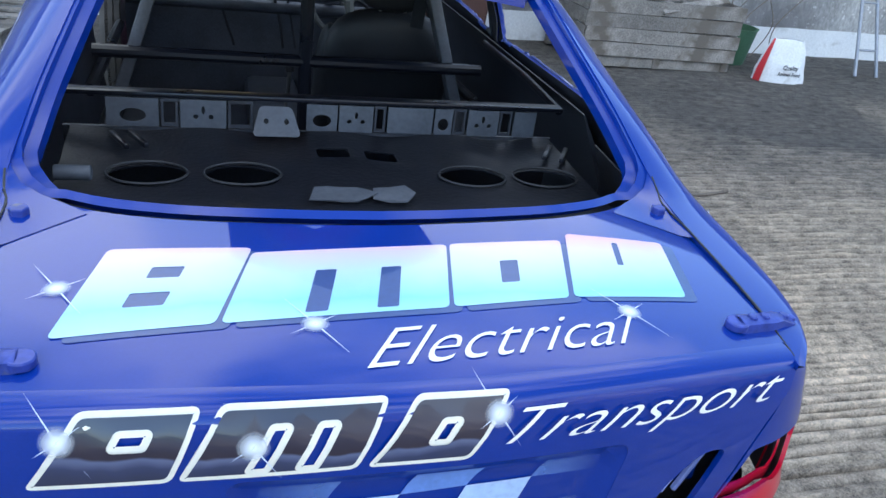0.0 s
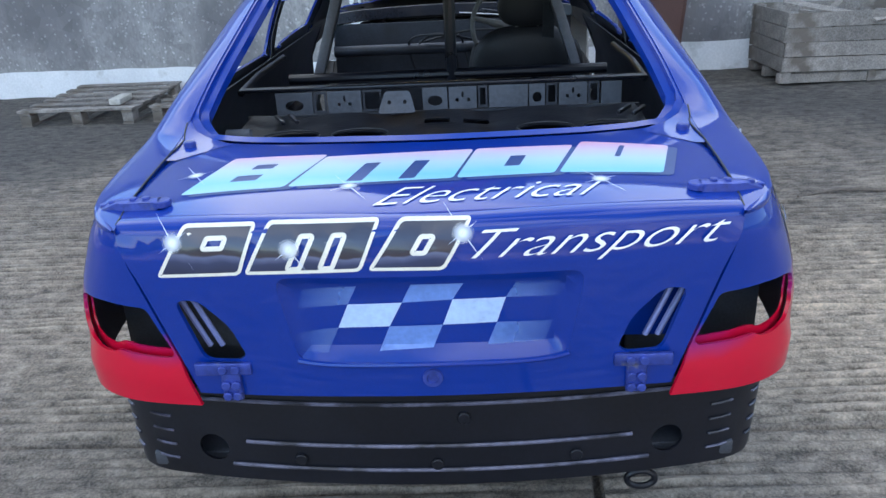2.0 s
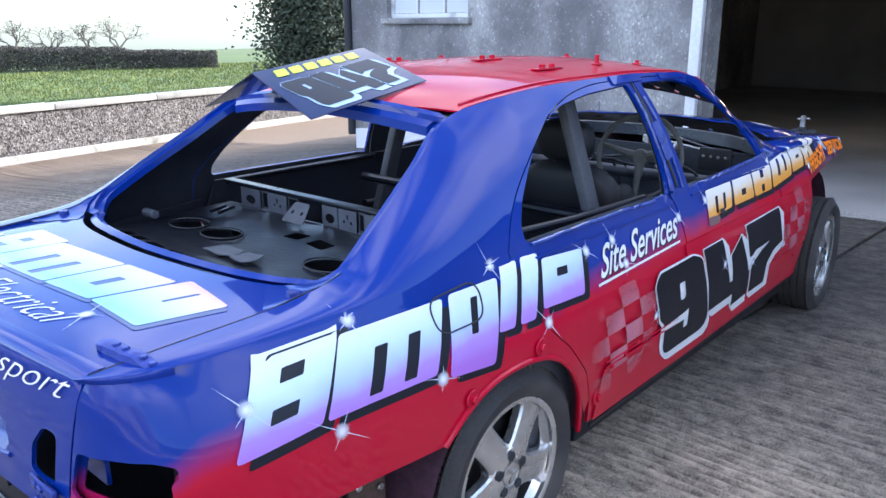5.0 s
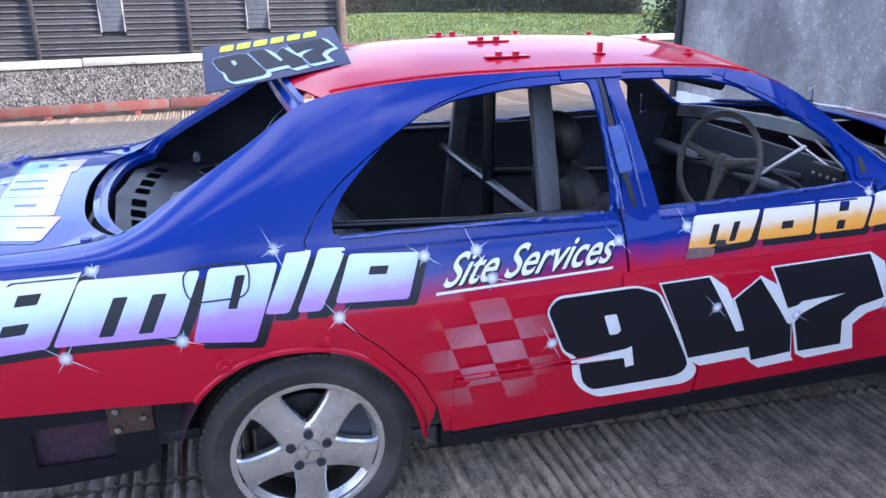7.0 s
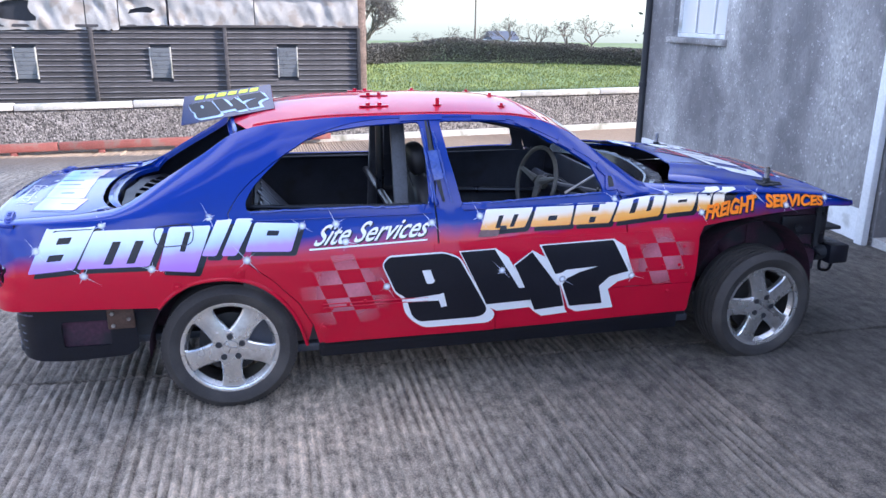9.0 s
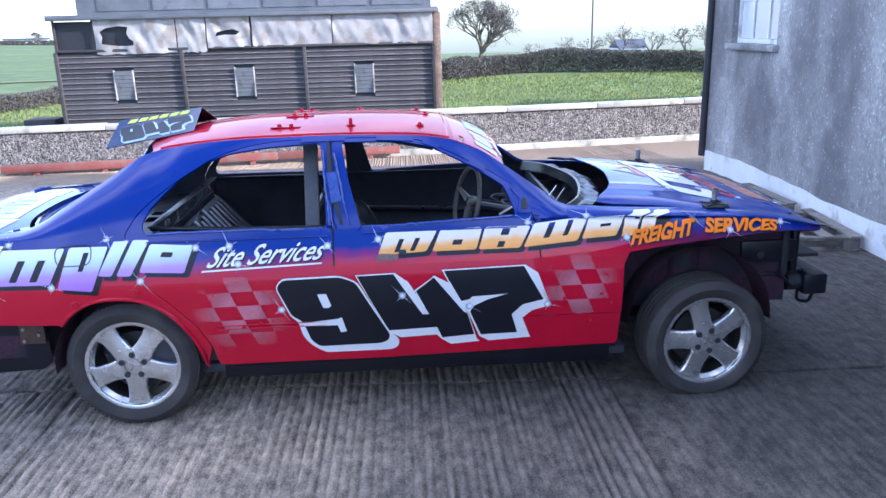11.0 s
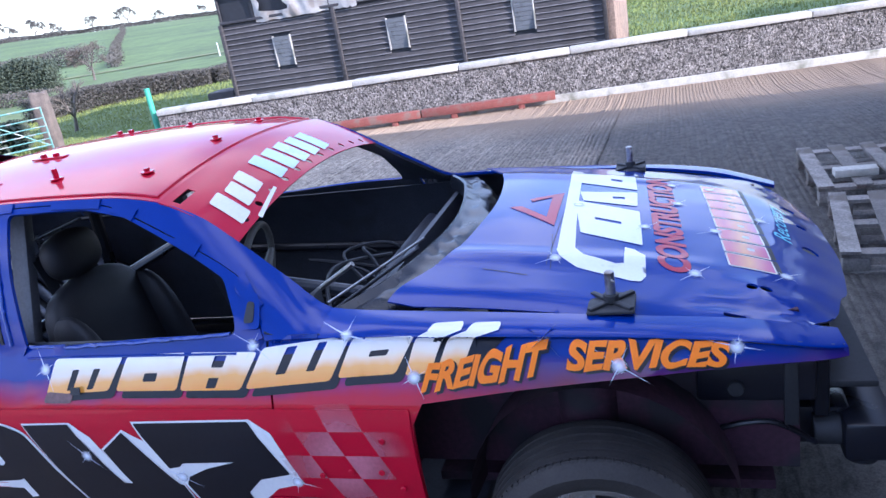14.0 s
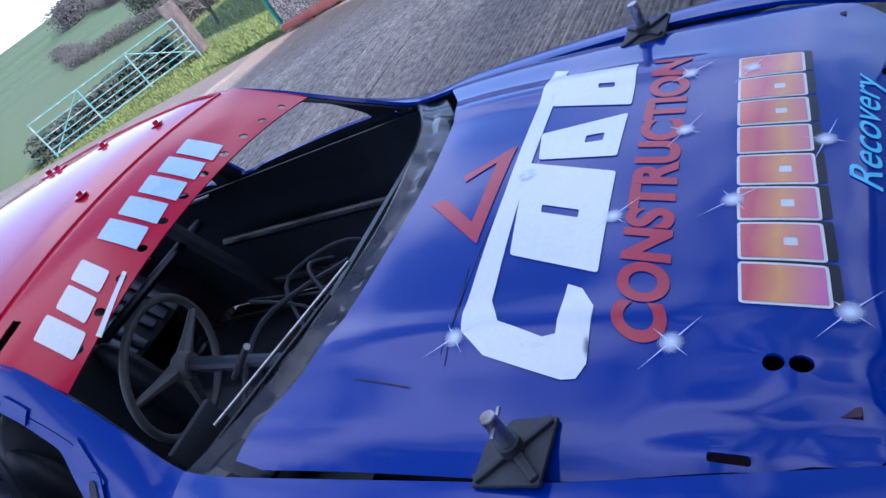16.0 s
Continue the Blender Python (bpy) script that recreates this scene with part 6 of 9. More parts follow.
part("steering_rim", tube(ring, 0.0120, 10, True), RIM_GREY, car, "worn dark grey steering wheel rim")
for a in (165, 15, 270):
    q = [SW @ Vector((r * math.cos(radians(a)), r * math.sin(radians(a)), -0.025 * (1 - r / 0.192))) for r in (0.03, 0.10, 0.185)]
    part("steering_spoke", tube(q, [0.024, 0.016, 0.011], 8), RIM_GREY, car)
bm = bmesh.new()
add_lathe(bm, [(-0.06, 0.0001), (-0.06, 0.035), (-0.025, 0.042), (-0.012, 0.034), (-0.010, 0.0001)], 20, "Z", SW)
part("steering_boss", bm, RIM_GREY, car)
part("steering_column", tube([SW @ Vector((0, 0, -0.05)), (0.25, 2.12, 0.84)], 0.022, 10), BLACK, car)
part("column_stalk", tube([(0.30, 1.86, 0.868), (0.33, 2.06, 0.992)], 0.009, 8), STEEL, car)
# dash cross member, wiring, scuttle
part("dash_beam", tube([(-0.66, 2.02, 0.80), (0.66, 2.02, 0.80)], 0.03, 12), BLACK, car)
part("fire_wall", box(-0.68, 0.68, 2.16, 2.18, 0.26, 0.93), BLACK, car)
part("switch_panel", box(0.46, 0.62, 1.98, 2.0, 0.86, 0.97, 0.006), DULL_BLACK, car)
for i in range(4):
    part("switch", cyl(0.485 + 0.036 * i, 1.972, 0.93, 0.007, 0.012, 8, "Y"), STEEL, car)
rnd = random.Random(9)
for i in range(4):
    x0, x1 = rnd.uniform(-0.5, 0.2), rnd.uniform(-0.3, 0.5)
    pts = [(x0, 2.0 + rnd.uniform(-0.1, 0.08), 0.84), ((x0 + x1) / 2, 1.85 + rnd.uniform(-0.15, 0.1), 0.89 + rnd.uniform(0, 0.04)), (x1, 2.0, 0.84), (x1 + 0.05, 2.05, 0.60)]
    part("wiring_loom", tube(smoothed(pts, 6), 0.005 + 0.004 * rnd.random(), 6), DULL_BLACK, car)
SCUTTLE = smoothed([(-0.68, 2.14, 0.985), (-0.45, 2.26, 0.995), (0.0, 2.33, 1.0), (0.45, 2.26, 0.995), (0.68, 2.14, 0.985)], 18)
bm = bmesh.new()
rows = []
for x, y, z in SCUTTLE:
    w, v = noise.noise(Vector((x * 9, y * 9, 0))), noise.noise(Vector((x * 21, y * 15, 5)))
    rows.append([bm.verts.new(c) for c in ((x, y - 0.02, z - 0.05), (x, y - 0.008, z + 0.006), (x, y + 0.004, z + 0.010), (x, y + 0.03, z - 0.006 + 0.010 * v), (x, y + 0.06 + 0.01 * v, z - 0.004 + 0.020 * w), (x, y + 0.10, z - 0.016 - 0.016 * w + 0.008 * v), (x, y + 0.14, z - 0.07))])
for p, q in zip(rows, rows[1:]):
    for j in range(6):
        bm.faces.new((p[j], q[j], q[j + 1], p[j + 1]))
part("scuttle_panel", face_out(bm, (0, 0, 1)), GREY_SCUTTLE, car, "bare grey crumpled scuttle panel")
part("scuttle_tray", box(-0.66, 0.66, 2.24, 2.52, 0.84, 0.86), BUMPER_BLACK, car)
part("wiper_rod", tube([(0.60, 2.06, 0.93), (0.18, 2.24, 0.975)], 0.006, 8), GLOSS_BLACK, car)
part("wiper_rod", tube([(0.52, 2.04, 0.94), (0.05, 2.22, 0.965)], 0.005, 8), STEEL, car)

# engine bay and nose
part("bay_floor", box(-0.52, 0.52, 2.30, 3.30, 0.30, 0.33), OVERSPRAY, car)
part("engine_block", box(-0.30, 0.30, 2.50, 3.12, 0.36, 0.80, 0.05), BUMPER_BLACK, car)
for sg in (1, -1):
    bm = bmesh.new()
    arc = [(2.833 + 0.37 * math.cos(a), 0.34 + 0.40 * math.sin(a)) for a in np.linspace(0.0, math.pi, 20)]
    for (y0, z0), (y1, z1) in zip(arc, arc[1:]):
        bm.faces.new([bm.verts.new(c) for c in ((sg * 0.54, y0, z0), (sg * 0.74, y0, z0 + 0.03), (sg * 0.74, y1, z1 + 0.03), (sg * 0.54, y1, z1))])
    part("inner_wing", bm, OVERSPRAY, car)
    part("inner_wing_wall", box(min(sg * 0.535, sg * 0.55), max(sg * 0.535, sg * 0.55), 2.20, 3.36, 0.40, 0.88), OVERSPRAY, car)
    part("chassis_leg", box(min(sg * 0.36, sg * 0.47), max(sg * 0.36, sg * 0.47), 2.6, 3.50, 0.42, 0.54, 0.012), GLOSS_BLACK, car)
    part("strut_tower", cyl(sg * 0.52, 2.80, 0.55, 0.09, 0.32, 18), OVERSPRAY, car)
    part("track_rod", tube([(sg * 0.30, 2.78, 0.30), (sg * 0.78, 2.80, 0.29)], 0.02, 8), GLOSS_BLACK, car)
    part("crash_can", cyl(sg * 0.48, 3.40, 0.48, 0.045, 0.07, 16, "Y"), DULL_BLACK, car)
    part("lamp_bracket", box(min(sg * 0.53, sg * 0.57), max(sg * 0.53, sg * 0.57), 3.10, 3.40, 0.62, 0.74, 0.012), GLOSS_BLACK, car)
    part("bracket_bolt", cyl(sg * 0.565, 3.20, 0.665, 0.022, 0.02, 14, "X"), DULL_BLACK, car)
    part("splash_rod", tube(smoothed([(sg * 0.56, 3.12, 0.52), (sg * 0.57, 3.28, 0.56), (sg * 0.55, 3.40, 0.48)], 5), 0.008, 8), GLOSS_BLACK, car)
    part("hanger", box(min(sg * 0.555, sg * 0.575), max(sg * 0.555, sg * 0.575), 3.32, 3.355, 0.55, 0.80, 0.003), DULL_BLACK, car)
part("front_beam", box(-0.55, 0.55, 3.47, 3.60, 0.42, 0.535, 0.012), GLOSS_BLACK, car, "black box-section front beam")
part("beam_top", box(-0.50, 0.50, 3.43, 3.56, 0.62, 0.64, 0.004), DULL_BLACK, car, "scuffed steel panel top")
part("slam_panel", box(-0.52, 0.52, 3.40, 3.44, 0.54, 0.82, 0.01), GLOSS_BLACK, car)
part("tow_loop", tube(smoothed([(0.44, 3.50, 0.43), (0.44, 3.50, 0.36), (0.44, 3.56, 0.345), (0.44, 3.585, 0.40), (0.44, 3.58, 0.44)], 5), 0.010, 8), GLOSS_BLACK, car)
part("radiator", box(-0.34, 0.34, 3.34, 3.39, 0.40, 0.78, 0.008), DULL_BLACK, car)

# ---- fittings on the skin ----
def slab(name, pts, off, mat, d=0.003, lab=""):
    bm = face_out(sheet([to_q(p) for p in pts], (), 0.03, on_unrolled(off, 1), 0.03), (1, 0, 0))
    part(name, thick(bm, d), mat, car, lab)


for pts in ([(0.979, 1.199), (1.028, 1.203), (1.036, 1.14), (1.046, 1.078), (1.040, 1.072), (1.001, 1.066), (0.996, 1.09)],
            [(0.86, 1.335), (1.07, 1.338), (1.07, 1.362), (0.86, 1.361)], [(1.22, 1.335), (1.40, 1.325), (1.40, 1.350), (1.22, 1.354)], [(1.44, 1.315), (1.52, 1.285), (1.535, 1.31), (1.46, 1.338)],
            [(1.66, 1.215), (1.735, 1.175), (1.75, 1.20), (1.68, 1.24)], [(1.86, 1.095), (1.93, 1.02), (1.955, 1.04), (1.885, 1.12)]):
    slab("weld_plate", pts, 0.008 if pts[0][0] == 0.979 else 0.006, SHEEN_BLUE if pts[0][0] == 0.979 else BLUE_PAINT, 0.005, "welded blue cover plate")
# flat black strips painted for the pillar's open slots, rough welded flanges, crumpled window sills
for pts in ([(0.981, 1.348), (0.989, 1.348), (1.008, 1.204), (0.986, 1.200)], [(1.010, 1.066), (1.031, 1.069), (1.054, 0.945), (1.043, 0.945)]):
    slab("slot_strip", pts, 0.0035, DULL_BLACK, 0.002, "flat black strip drawn for the dark of an open pillar slot")
for n, (pts, r) in enumerate((([(0.962, 1.30), (0.968, 1.20), (0.976, 1.12), (0.985, 1.05), (0.990, 0.965)], 0.006), ([(0.972, 1.10), (0.984, 1.075), (0.994, 1.04), (1.000, 0.985), (1.005, 0.955)], 0.005),
                              ([(1.014, 1.285), (1.026, 1.24), (1.036, 1.19), (1.050, 1.12), (1.060, 1.06)], 0.006), ([(1.040, 1.09), (1.052, 1.085), (1.066, 1.03), (1.080, 0.965)], 0.005),
                              ([(1.135, 0.953), (1.30, 0.957), (1.50, 0.962), (1.70, 0.969), (1.86, 0.977)], 0.006), ([(0.13, 0.955), (0.35, 0.958), (0.60, 0.958), (0.80, 0.956), (0.96, 0.953)], 0.006))):
    run = []
    for i, (y, z) in enumerate(smoothed(pts, 12)):
        k = 0.0035 * noise.noise(Vector((y * 40, z * 40, n)))
        run.append(Vector(on_unrolled(0.003 + abs(k), 1)(*to_q((y + k * (r > 0.005), z + k)))))
    part("welded_flange", tube(run, r, 7), SHEEN_BLUE, car, "rough welded flange, painted over in blue")
slab("mirror_base", rounded([(1.885, 0.985), (1.955, 0.985), (1.945, 1.055), (1.905, 1.065)], 0.015), 0.008, BLUE_PAINT, 0.006, "blue mirror mounting with its mirror gone")
# flat black piece, for the dark inside of the mirror's hole
slab("mirror_hole_patch", rounded([(1.905, 1.0), (1.935, 1.0), (1.932, 1.045), (1.912, 1.05)], 0.008), 0.0105, DULL_BLACK, 0.002)
slab("lower_sill_lip", [(0.44, 0.285), (2.37, 0.318), (2.37, 0.298), (0.44, 0.268)], 0.004, BUMPER_BLACK, 0.004)
# flat slabs; the dark of the handle hollow and its hole is their colour
slab("handle_cup", rounded([(1.198, 0.800), (1.300, 0.800), (1.312, 0.826), (1.215, 0.832)], 0.012), 0.0045, CUP_BROWN, 0.002, "flat brown patch painted for the empty door-handle hollow")
slab("handle_hole_patch", rounded([(1.310, 0.825), (1.345, 0.825), (1.345, 0.845), (1.310, 0.845)], 0.004), 0.0135, DULL_BLACK, 0.002)
# ridge lines and waist crease along the doors
for z0, z1, y0, y1 in ((0.905, 0.93, 0.13, 0.98), (0.915, 0.935, 1.14, 1.88)):
    part("waist_trim", tube([Vector(on_side(0.003)(y, z0 + (z1 - z0) * 0.5)) for y in np.linspace(y0, y1, 24)], 0.004, 6), BLUE_PAINT, car)
for z in (0.515, 0.497):
    part("plate_edge", tube([Vector(on_side(0.010)(y, z)) for y in np.linspace(0.44, 0.95, 14)], 0.003, 6), RED_PAINT, car)
for y, z in ((0.067, 0.693), (-0.209, 0.640), (0.441, 0.385)):
    c = Vector(on_side(0.002)(y, z))
    part("arch_bolt", cyl(c.x, c.y, c.z, 0.026, 0.005, 18, "X"), RED_PAINT, car)
    part("bolt_head", cyl(c.x + 0.004, c.y, c.z, 0.012, 0.010, 6, "X"), RED_PAINT, car)
for y, z in ((2.10, 0.585), (2.19, 0.60), (2.28, 0.60), (2.30, 0.70), (2.33, 0.545), (0.56, 0.505), (0.64, 0.52), (0.48, 0.49), (2.235, 0.455)):
    c = Vector(on_side(0.010)(y, z))
    part("plate_bolt", cyl(c.x, c.y, c.z, 0.009, 0.006, 10, "X"), RED_PAINT, car)
loop = rounded([(-0.300, 0.905), (-0.288, 0.822), (-0.128, 0.828), (-0.122, 0.918)], 0.04, 8)
part("fuel_flap_joint", tube([Vector(on_side(0.0045)(y, z)) for y, z in loop], 0.0025, 5, True), DULL_BLACK, car)
# boot straps, pins, lock, hinges
for sg in (1, -1):
    pts = [(0.535, -0.950), (0.58, -0.945), (0.63, -0.935), (0.672, -0.924)]
    bm = bmesh.new()
    rows = []
    for x, y in smoothed(pts, 5):
        z = deck(min(x, 0.61), y)[2] + 0.014 if x < 0.63 else 0.938 - (x - 0.63) * 0.42
        for_w = 0.016 + 0.006 * abs(math.sin(x * 60)) * 0.4
        rows.append([bm.verts.new((sg * x, y + q * for_w, z + dz)) for q, dz in ((-1, -0.016), (-0.9, 0), (0, 0.004), (0.9, 0), (1, -0.016))])
    for p, q in zip(rows, rows[1:]):
        for j in range(4):
            bm.faces.new((p[j], p[j + 1], q[j + 1], q[j]))
    st = part("boot_strap", face_out(bm, (0, 0, 1)), BLUE_METAL, car, "blue-painted steel boot strap")
    for x, y in ((0.562, -0.946), (0.59, -0.942), (0.638, -0.932), (0.660, -0.926)):
        z = deck(min(x, 0.61), y)[2] + 0.012 if x < 0.63 else 0.936 - (x - 0.63) * 0.42
        part("strap_bolt", cyl(sg * x, y, z, 0.009, 0.009, 6), BLUE_METAL, st)
    part("strap_end", cyl(sg * 0.530, -0.952, deck(0.53, -0.952)[2], 0.019, 0.014, 14), BLUE_METAL, st)
    z = deck(0.605, -0.548)[2]
    part("pin_washer", cyl(sg * 0.605, -0.548, z, 0.034, 0.004, 20), BLUE_METAL, car)
    part("pin_bolt", cyl(sg * 0.605, -0.548, z + 0.003, 0.016, 0.018, 6), BLUE_METAL, car)
    # lower hinge plates on the boot face
    y = tail(0.42, 0.60)[1]
    part("catch_plate", box(min(sg * 0.36, sg * 0.475), max(sg * 0.36, sg * 0.475), y - 0.014, y - 0.002, 0.612, 0.640, 0.004), BLUE_METAL, car)
    part("catch_plate", box(min(sg * 0.385, sg * 0.425), max(sg * 0.385, sg * 0.425), y - 0.013, y - 0.001, 0.552, 0.640, 0.004), BLUE_METAL, car)
    for x, z in ((0.392, 0.626), (0.418, 0.626), (0.395, 0.590), (0.415, 0.590), (0.395, 0.565), (0.415, 0.565)):
        part("catch_bolt", cyl(sg * x, y - 0.020, z, 0.010, 0.010, 8, "Y"), BLUE_METAL, car)
    for x in (0.43, 0.455):
        part("lamp_rib", tube([(sg * x, -1.02, 0.65), (sg * (x + 0.055), -1.02, 0.78)], 0.006, 6), PALE_RIB, car)
    bm = box(min(sg * 0.36, sg * 0.52), max(sg * 0.36, sg * 0.52), -0.985, -0.975, 0.63, 0.79)
    part("lamp_back", bm, BLUE_PAINT if sg > 0 else BLACK, car)
bm = bmesh.new()
add_lathe(bm, [(0, 0.0001), (0, 0.010), (-0.004, 0.012), (-0.004, 0.019), (0.004, 0.021)], 20, "Y", Matrix.Translation((0.003, tail(0, 0.604)[1] - 0.002, 0.604)))
part("boot_lock", bm, BLUE_METAL, car, "bare boot lock")
# bonnet pins on rubber plates
for sg in (1, -1):
    x, y = sg * 0.640, 2.905
    z = bonnet_z(x, y)[2] + 0.004
    pl = part("pin_plate", box(x - 0.06, x + 0.06, y - 0.06, y + 0.06, z, z + 0.010, 0.004), DULL_BLACK, car, "black rubber pin plate")
    bm = bmesh.new()
    for a in (45, 135):
        add_box(bm, -0.075, 0.075, -0.008, 0.008, z + 0.009, z + 0.018, 0.003, Matrix.Translation((x, y, 0)) @ Matrix.Rotation(radians(a), 4, "Z"))
    part("pin_cross", bm, DULL_BLACK, pl)
    part("pin_foot", cyl(x, y, z + 0.012, 0.020, 0.022, 14), DULL_BLACK, pl)
    part("pin", cyl(x, y, z + 0.03, 0.013, 0.065, 14), STEEL, pl, "steel bonnet pin")
    part("pin_clip", tube([(x - 0.03, y, z + 0.075), (x + 0.03, y + 0.01, z + 0.078)], 0.004, 6), STEEL, pl)
# roof bolts and straps
for x, y, two in ((0.40, 0.76, True), (0.405, 1.09, False), (0.39, 1.44, False), (0.10, 0.80, True), (0.02, 1.48, False), (-0.38, 0.78, True), (-0.40, 1.10, False), (-0.38, 1.44, False)):
    z = roof(x, y)[2]
    if two:
        part("roof_strap", box(x - 0.018, x + 0.018, y - 0.075, y + 0.075, z, z + 0.006, 0.002), RED_PAINT, car)
        for d in (-0.03, 0.03):
            part("roof_bolt", cyl(x, y + d, z + 0.004, 0.012, 0.015, 6), RED_PAINT, car)
    else:
        part("roof_washer", cyl(x, y, z, 0.022, 0.006, 16), RED_PAINT, car)
        part("roof_bolt", cyl(x, y, z + 0.004, 0.010, 0.034 if x > 0.4 else 0.013, 6), RED_PAINT, car)
for sg in (1, -1):
    part("roof_joint", tube([(sg * (EDGE_X(y) - 0.03), y, roof(EDGE_X(y) - 0.03, y)[2] + 0.002) for y in np.linspace(0.16, 1.58, 30)], 0.004, 6), RED_PAINT, car)
part("roof_fold", tube([roof(x, 1.575) for x in np.linspace(-0.55, 0.55, 20)], 0.006, 6), RED_PAINT, car)
part("bonnet_joint", tube([Vector(bonnet_z(x, y)) + Vector((0, 0, 0.0005)) for x, y in smoothed([(-0.30, 2.73), (0.08, 2.722), (0.459, 2.715)], 6)], 0.0009, 5), DULL_BLACK, car)


# ---- painted graphics of the car ----
def lift_deck(off):
    return lambda x, y: (x, y, deck(x, y)[2] + off)


def lift_tail(off):
    return lambda x, z: (x, tail(x, z)[1] - off, z)


def lift_plate(off):
    return lambda x, z: (x, recess(x, z)[1] - off, z)


def lift_hood(off):
    return lambda x, y: (x, y, bonnet_z(x, y)[2] + off)


def lift_visor(off):
    return lambda x, v: tuple(Vector(visor(x, v)) + Vector((0, 0.5, 0.86)) * off)


WAYS = {"side": (1, 0, 0), "deck": (0, 0, 1), "hood": (0, 0, 1), "tail": (0, -1, 0), "visor": (0, 1, 1)}


def shy_q(p):
    """Unrolled place on the side, kept short of the upper edge."""
    y, q = to_q(p)
    return (y, min(q, 1.29))


def decal(name, poly, lay, way, mat, holes=(), step=0.03, label="", parent=None):
    if way == "side":
        poly, holes, lay = [shy_q(p) for p in poly], [[shy_q(p) for p in h] for h in holes], on_unrolled(lay.off, 1)
    bm = face_out(sheet(poly, holes, step, lay, step, WAIST if way == "side" else ()), WAYS[way])
    return part(name, bm, mat, parent or car, label)


def on_side_low(off):
    """As on_side, kept below the upper edge."""
    f = on_side(off)
    g = lambda y, z: f(y, min(z, EDGE_Z(y) - 0.006))
    g.off = off
    return g


def word(name, text, o, u, v, lay, way, mat, lean=0.0, label="", weight=0.0, rough=0.0, far=None):
    """Lettering of the built-in font, fitted between the points o, o + u (its line) and o + v (its height); far is its fourth corner."""
    quad = [o, (o[0] + u[0], o[1] + u[1]), (o[0] + v[0], o[1] + v[1]), far or (o[0] + u[0] + v[0], o[1] + u[1] + v[1])]
    bl, br, tl, tr = [Vector(shy_q(p) if way == "side" else p) for p in quad]
    cu = bpy.data.curves.new("lettering", "FONT")
    cu.body, cu.shear, cu.offset = text, lean, weight
    tmp = new("lettering", cu)
    dg = bpy.context.evaluated_depsgraph_get()
    me = bpy.data.meshes.new_from_object(tmp.evaluated_get(dg))
    bpy.data.objects.remove(tmp)
    bpy.data.curves.remove(cu)
    bm = bmesh.new()
    bm.from_mesh(me)
    bpy.data.meshes.remove(me)
    bmesh.ops.triangulate(bm, faces=bm.faces[:])
    xs, ys = [w.co.x for w in bm.verts], [w.co.y for w in bm.verts]
    x0, x1, y0, y1 = min(xs), max(xs), min(ys), max(ys)
    for w in bm.verts:
        a, b = (w.co.x - x0) / (x1 - x0), (w.co.y - y0) / (y1 - y0)
        b += rough * math.sin(a * 37)
        w.co = bl.lerp(br, a).lerp(tl.lerp(tr, a), b).to_3d()
    if way == "side":
        lay = on_unrolled(lay.off, 1)
    for _ in range(4 if way == "side" else 3):
        long = [e for e in bm.edges if e.calc_length() > (0.013 if way == "side" else 0.03)]
        if long:
            bmesh.ops.subdivide_edges(bm, edges=long, cuts=1)
            bmesh.ops.triangulate(bm, faces=bm.faces[:])
    if way == "side":
        for q in (0.945, 0.950, 0.957, 0.964, 0.970):
            bmesh.ops.bisect_plane(bm, geom=bm.verts[:] + bm.edges[:] + bm.faces[:], dist=1e-6, plane_co=(0, q, 0), plane_no=(0, 1, 0))
        bmesh.ops.triangulate(bm, faces=bm.faces[:])
    for w in bm.verts:
        w.co = Vector(lay(w.co.x, w.co.y))
    bm.normal_update()
    return part(name, face_out(bm, WAYS[way]), mat, car, label)


def slant(a, b, c, d, r=0.012):
    """A slanted block between bottom a..b and top d..c."""
    return rounded([a, b, c, d], r)


def slit(blk, u0, u1, v0, v1):
    """A slanted slit inside a block, in shares of its width and height."""
    a, b, c, d = [Vector(p) for p in blk]
    at = lambda u, v: tuple((a.lerp(b, u)).lerp(d.lerp(c, u), v))
    return rounded([at(u0, v0), at(u1, v0), at(u1, v1), at(u0, v1)], 0.004)


def block_row(name, blocks, lay, way, mat, back, back_mat, shift, slits, label, step=0.03, edge=None, edge_mat=None):
    """Slanted blocks that stand for a sponsor's mark, with their drop shade."""
    for i, blk in enumerate(blocks):
        if back:
            decal("mark_shade", [(p[0] + shift[0], p[1] + shift[1]) for p in slant(*blk)], back, way, back_mat, (), step)
        hl = [slit(blk, *s) for s in slits[i]]
        if edge:
            decal("mark_edge", slant(*blk), edge, way, edge_mat, [inset(h, 0.004) for h in hl], step)
            decal(name, inset(slant(*blk), 0.007), lay, way, mat, [inset(h, -0.005) for h in hl], step, label)
        else:
            decal(name, slant(*blk), lay, way, mat, hl, step, label)


# race number on the side
L1, L2, L3 = on_side_low(0.0095), on_side_low(0.0110), on_side_low(0.0125)
n9w = rounded([(0.721, 0.697), (0.753, 0.737), (1.027, 0.741), (1.106, 0.712), (1.252, 0.450), (1.296, 0.400), (1.289, 0.362), (1.258, 0.345), (0.934, 0.345), (0.868, 0.392), (0.834, 0.440), (0.818, 0.520), (0.785, 0.546)], 0.03)
n9b = rounded([(0.727, 0.697), (0.757, 0.729), (1.024, 0.734), (1.098, 0.707), (1.240, 0.452), (1.252, 0.425), (1.240, 0.397), (1.207, 0.384), (0.910, 0.381), (0.872, 0.415), (0.846, 0.500), (0.830, 0.528), (0.790, 0.552)], 0.02)
decal("number_outline", n9w, L1, "side", WHITE, (), 0.04, "white outline of the race number")
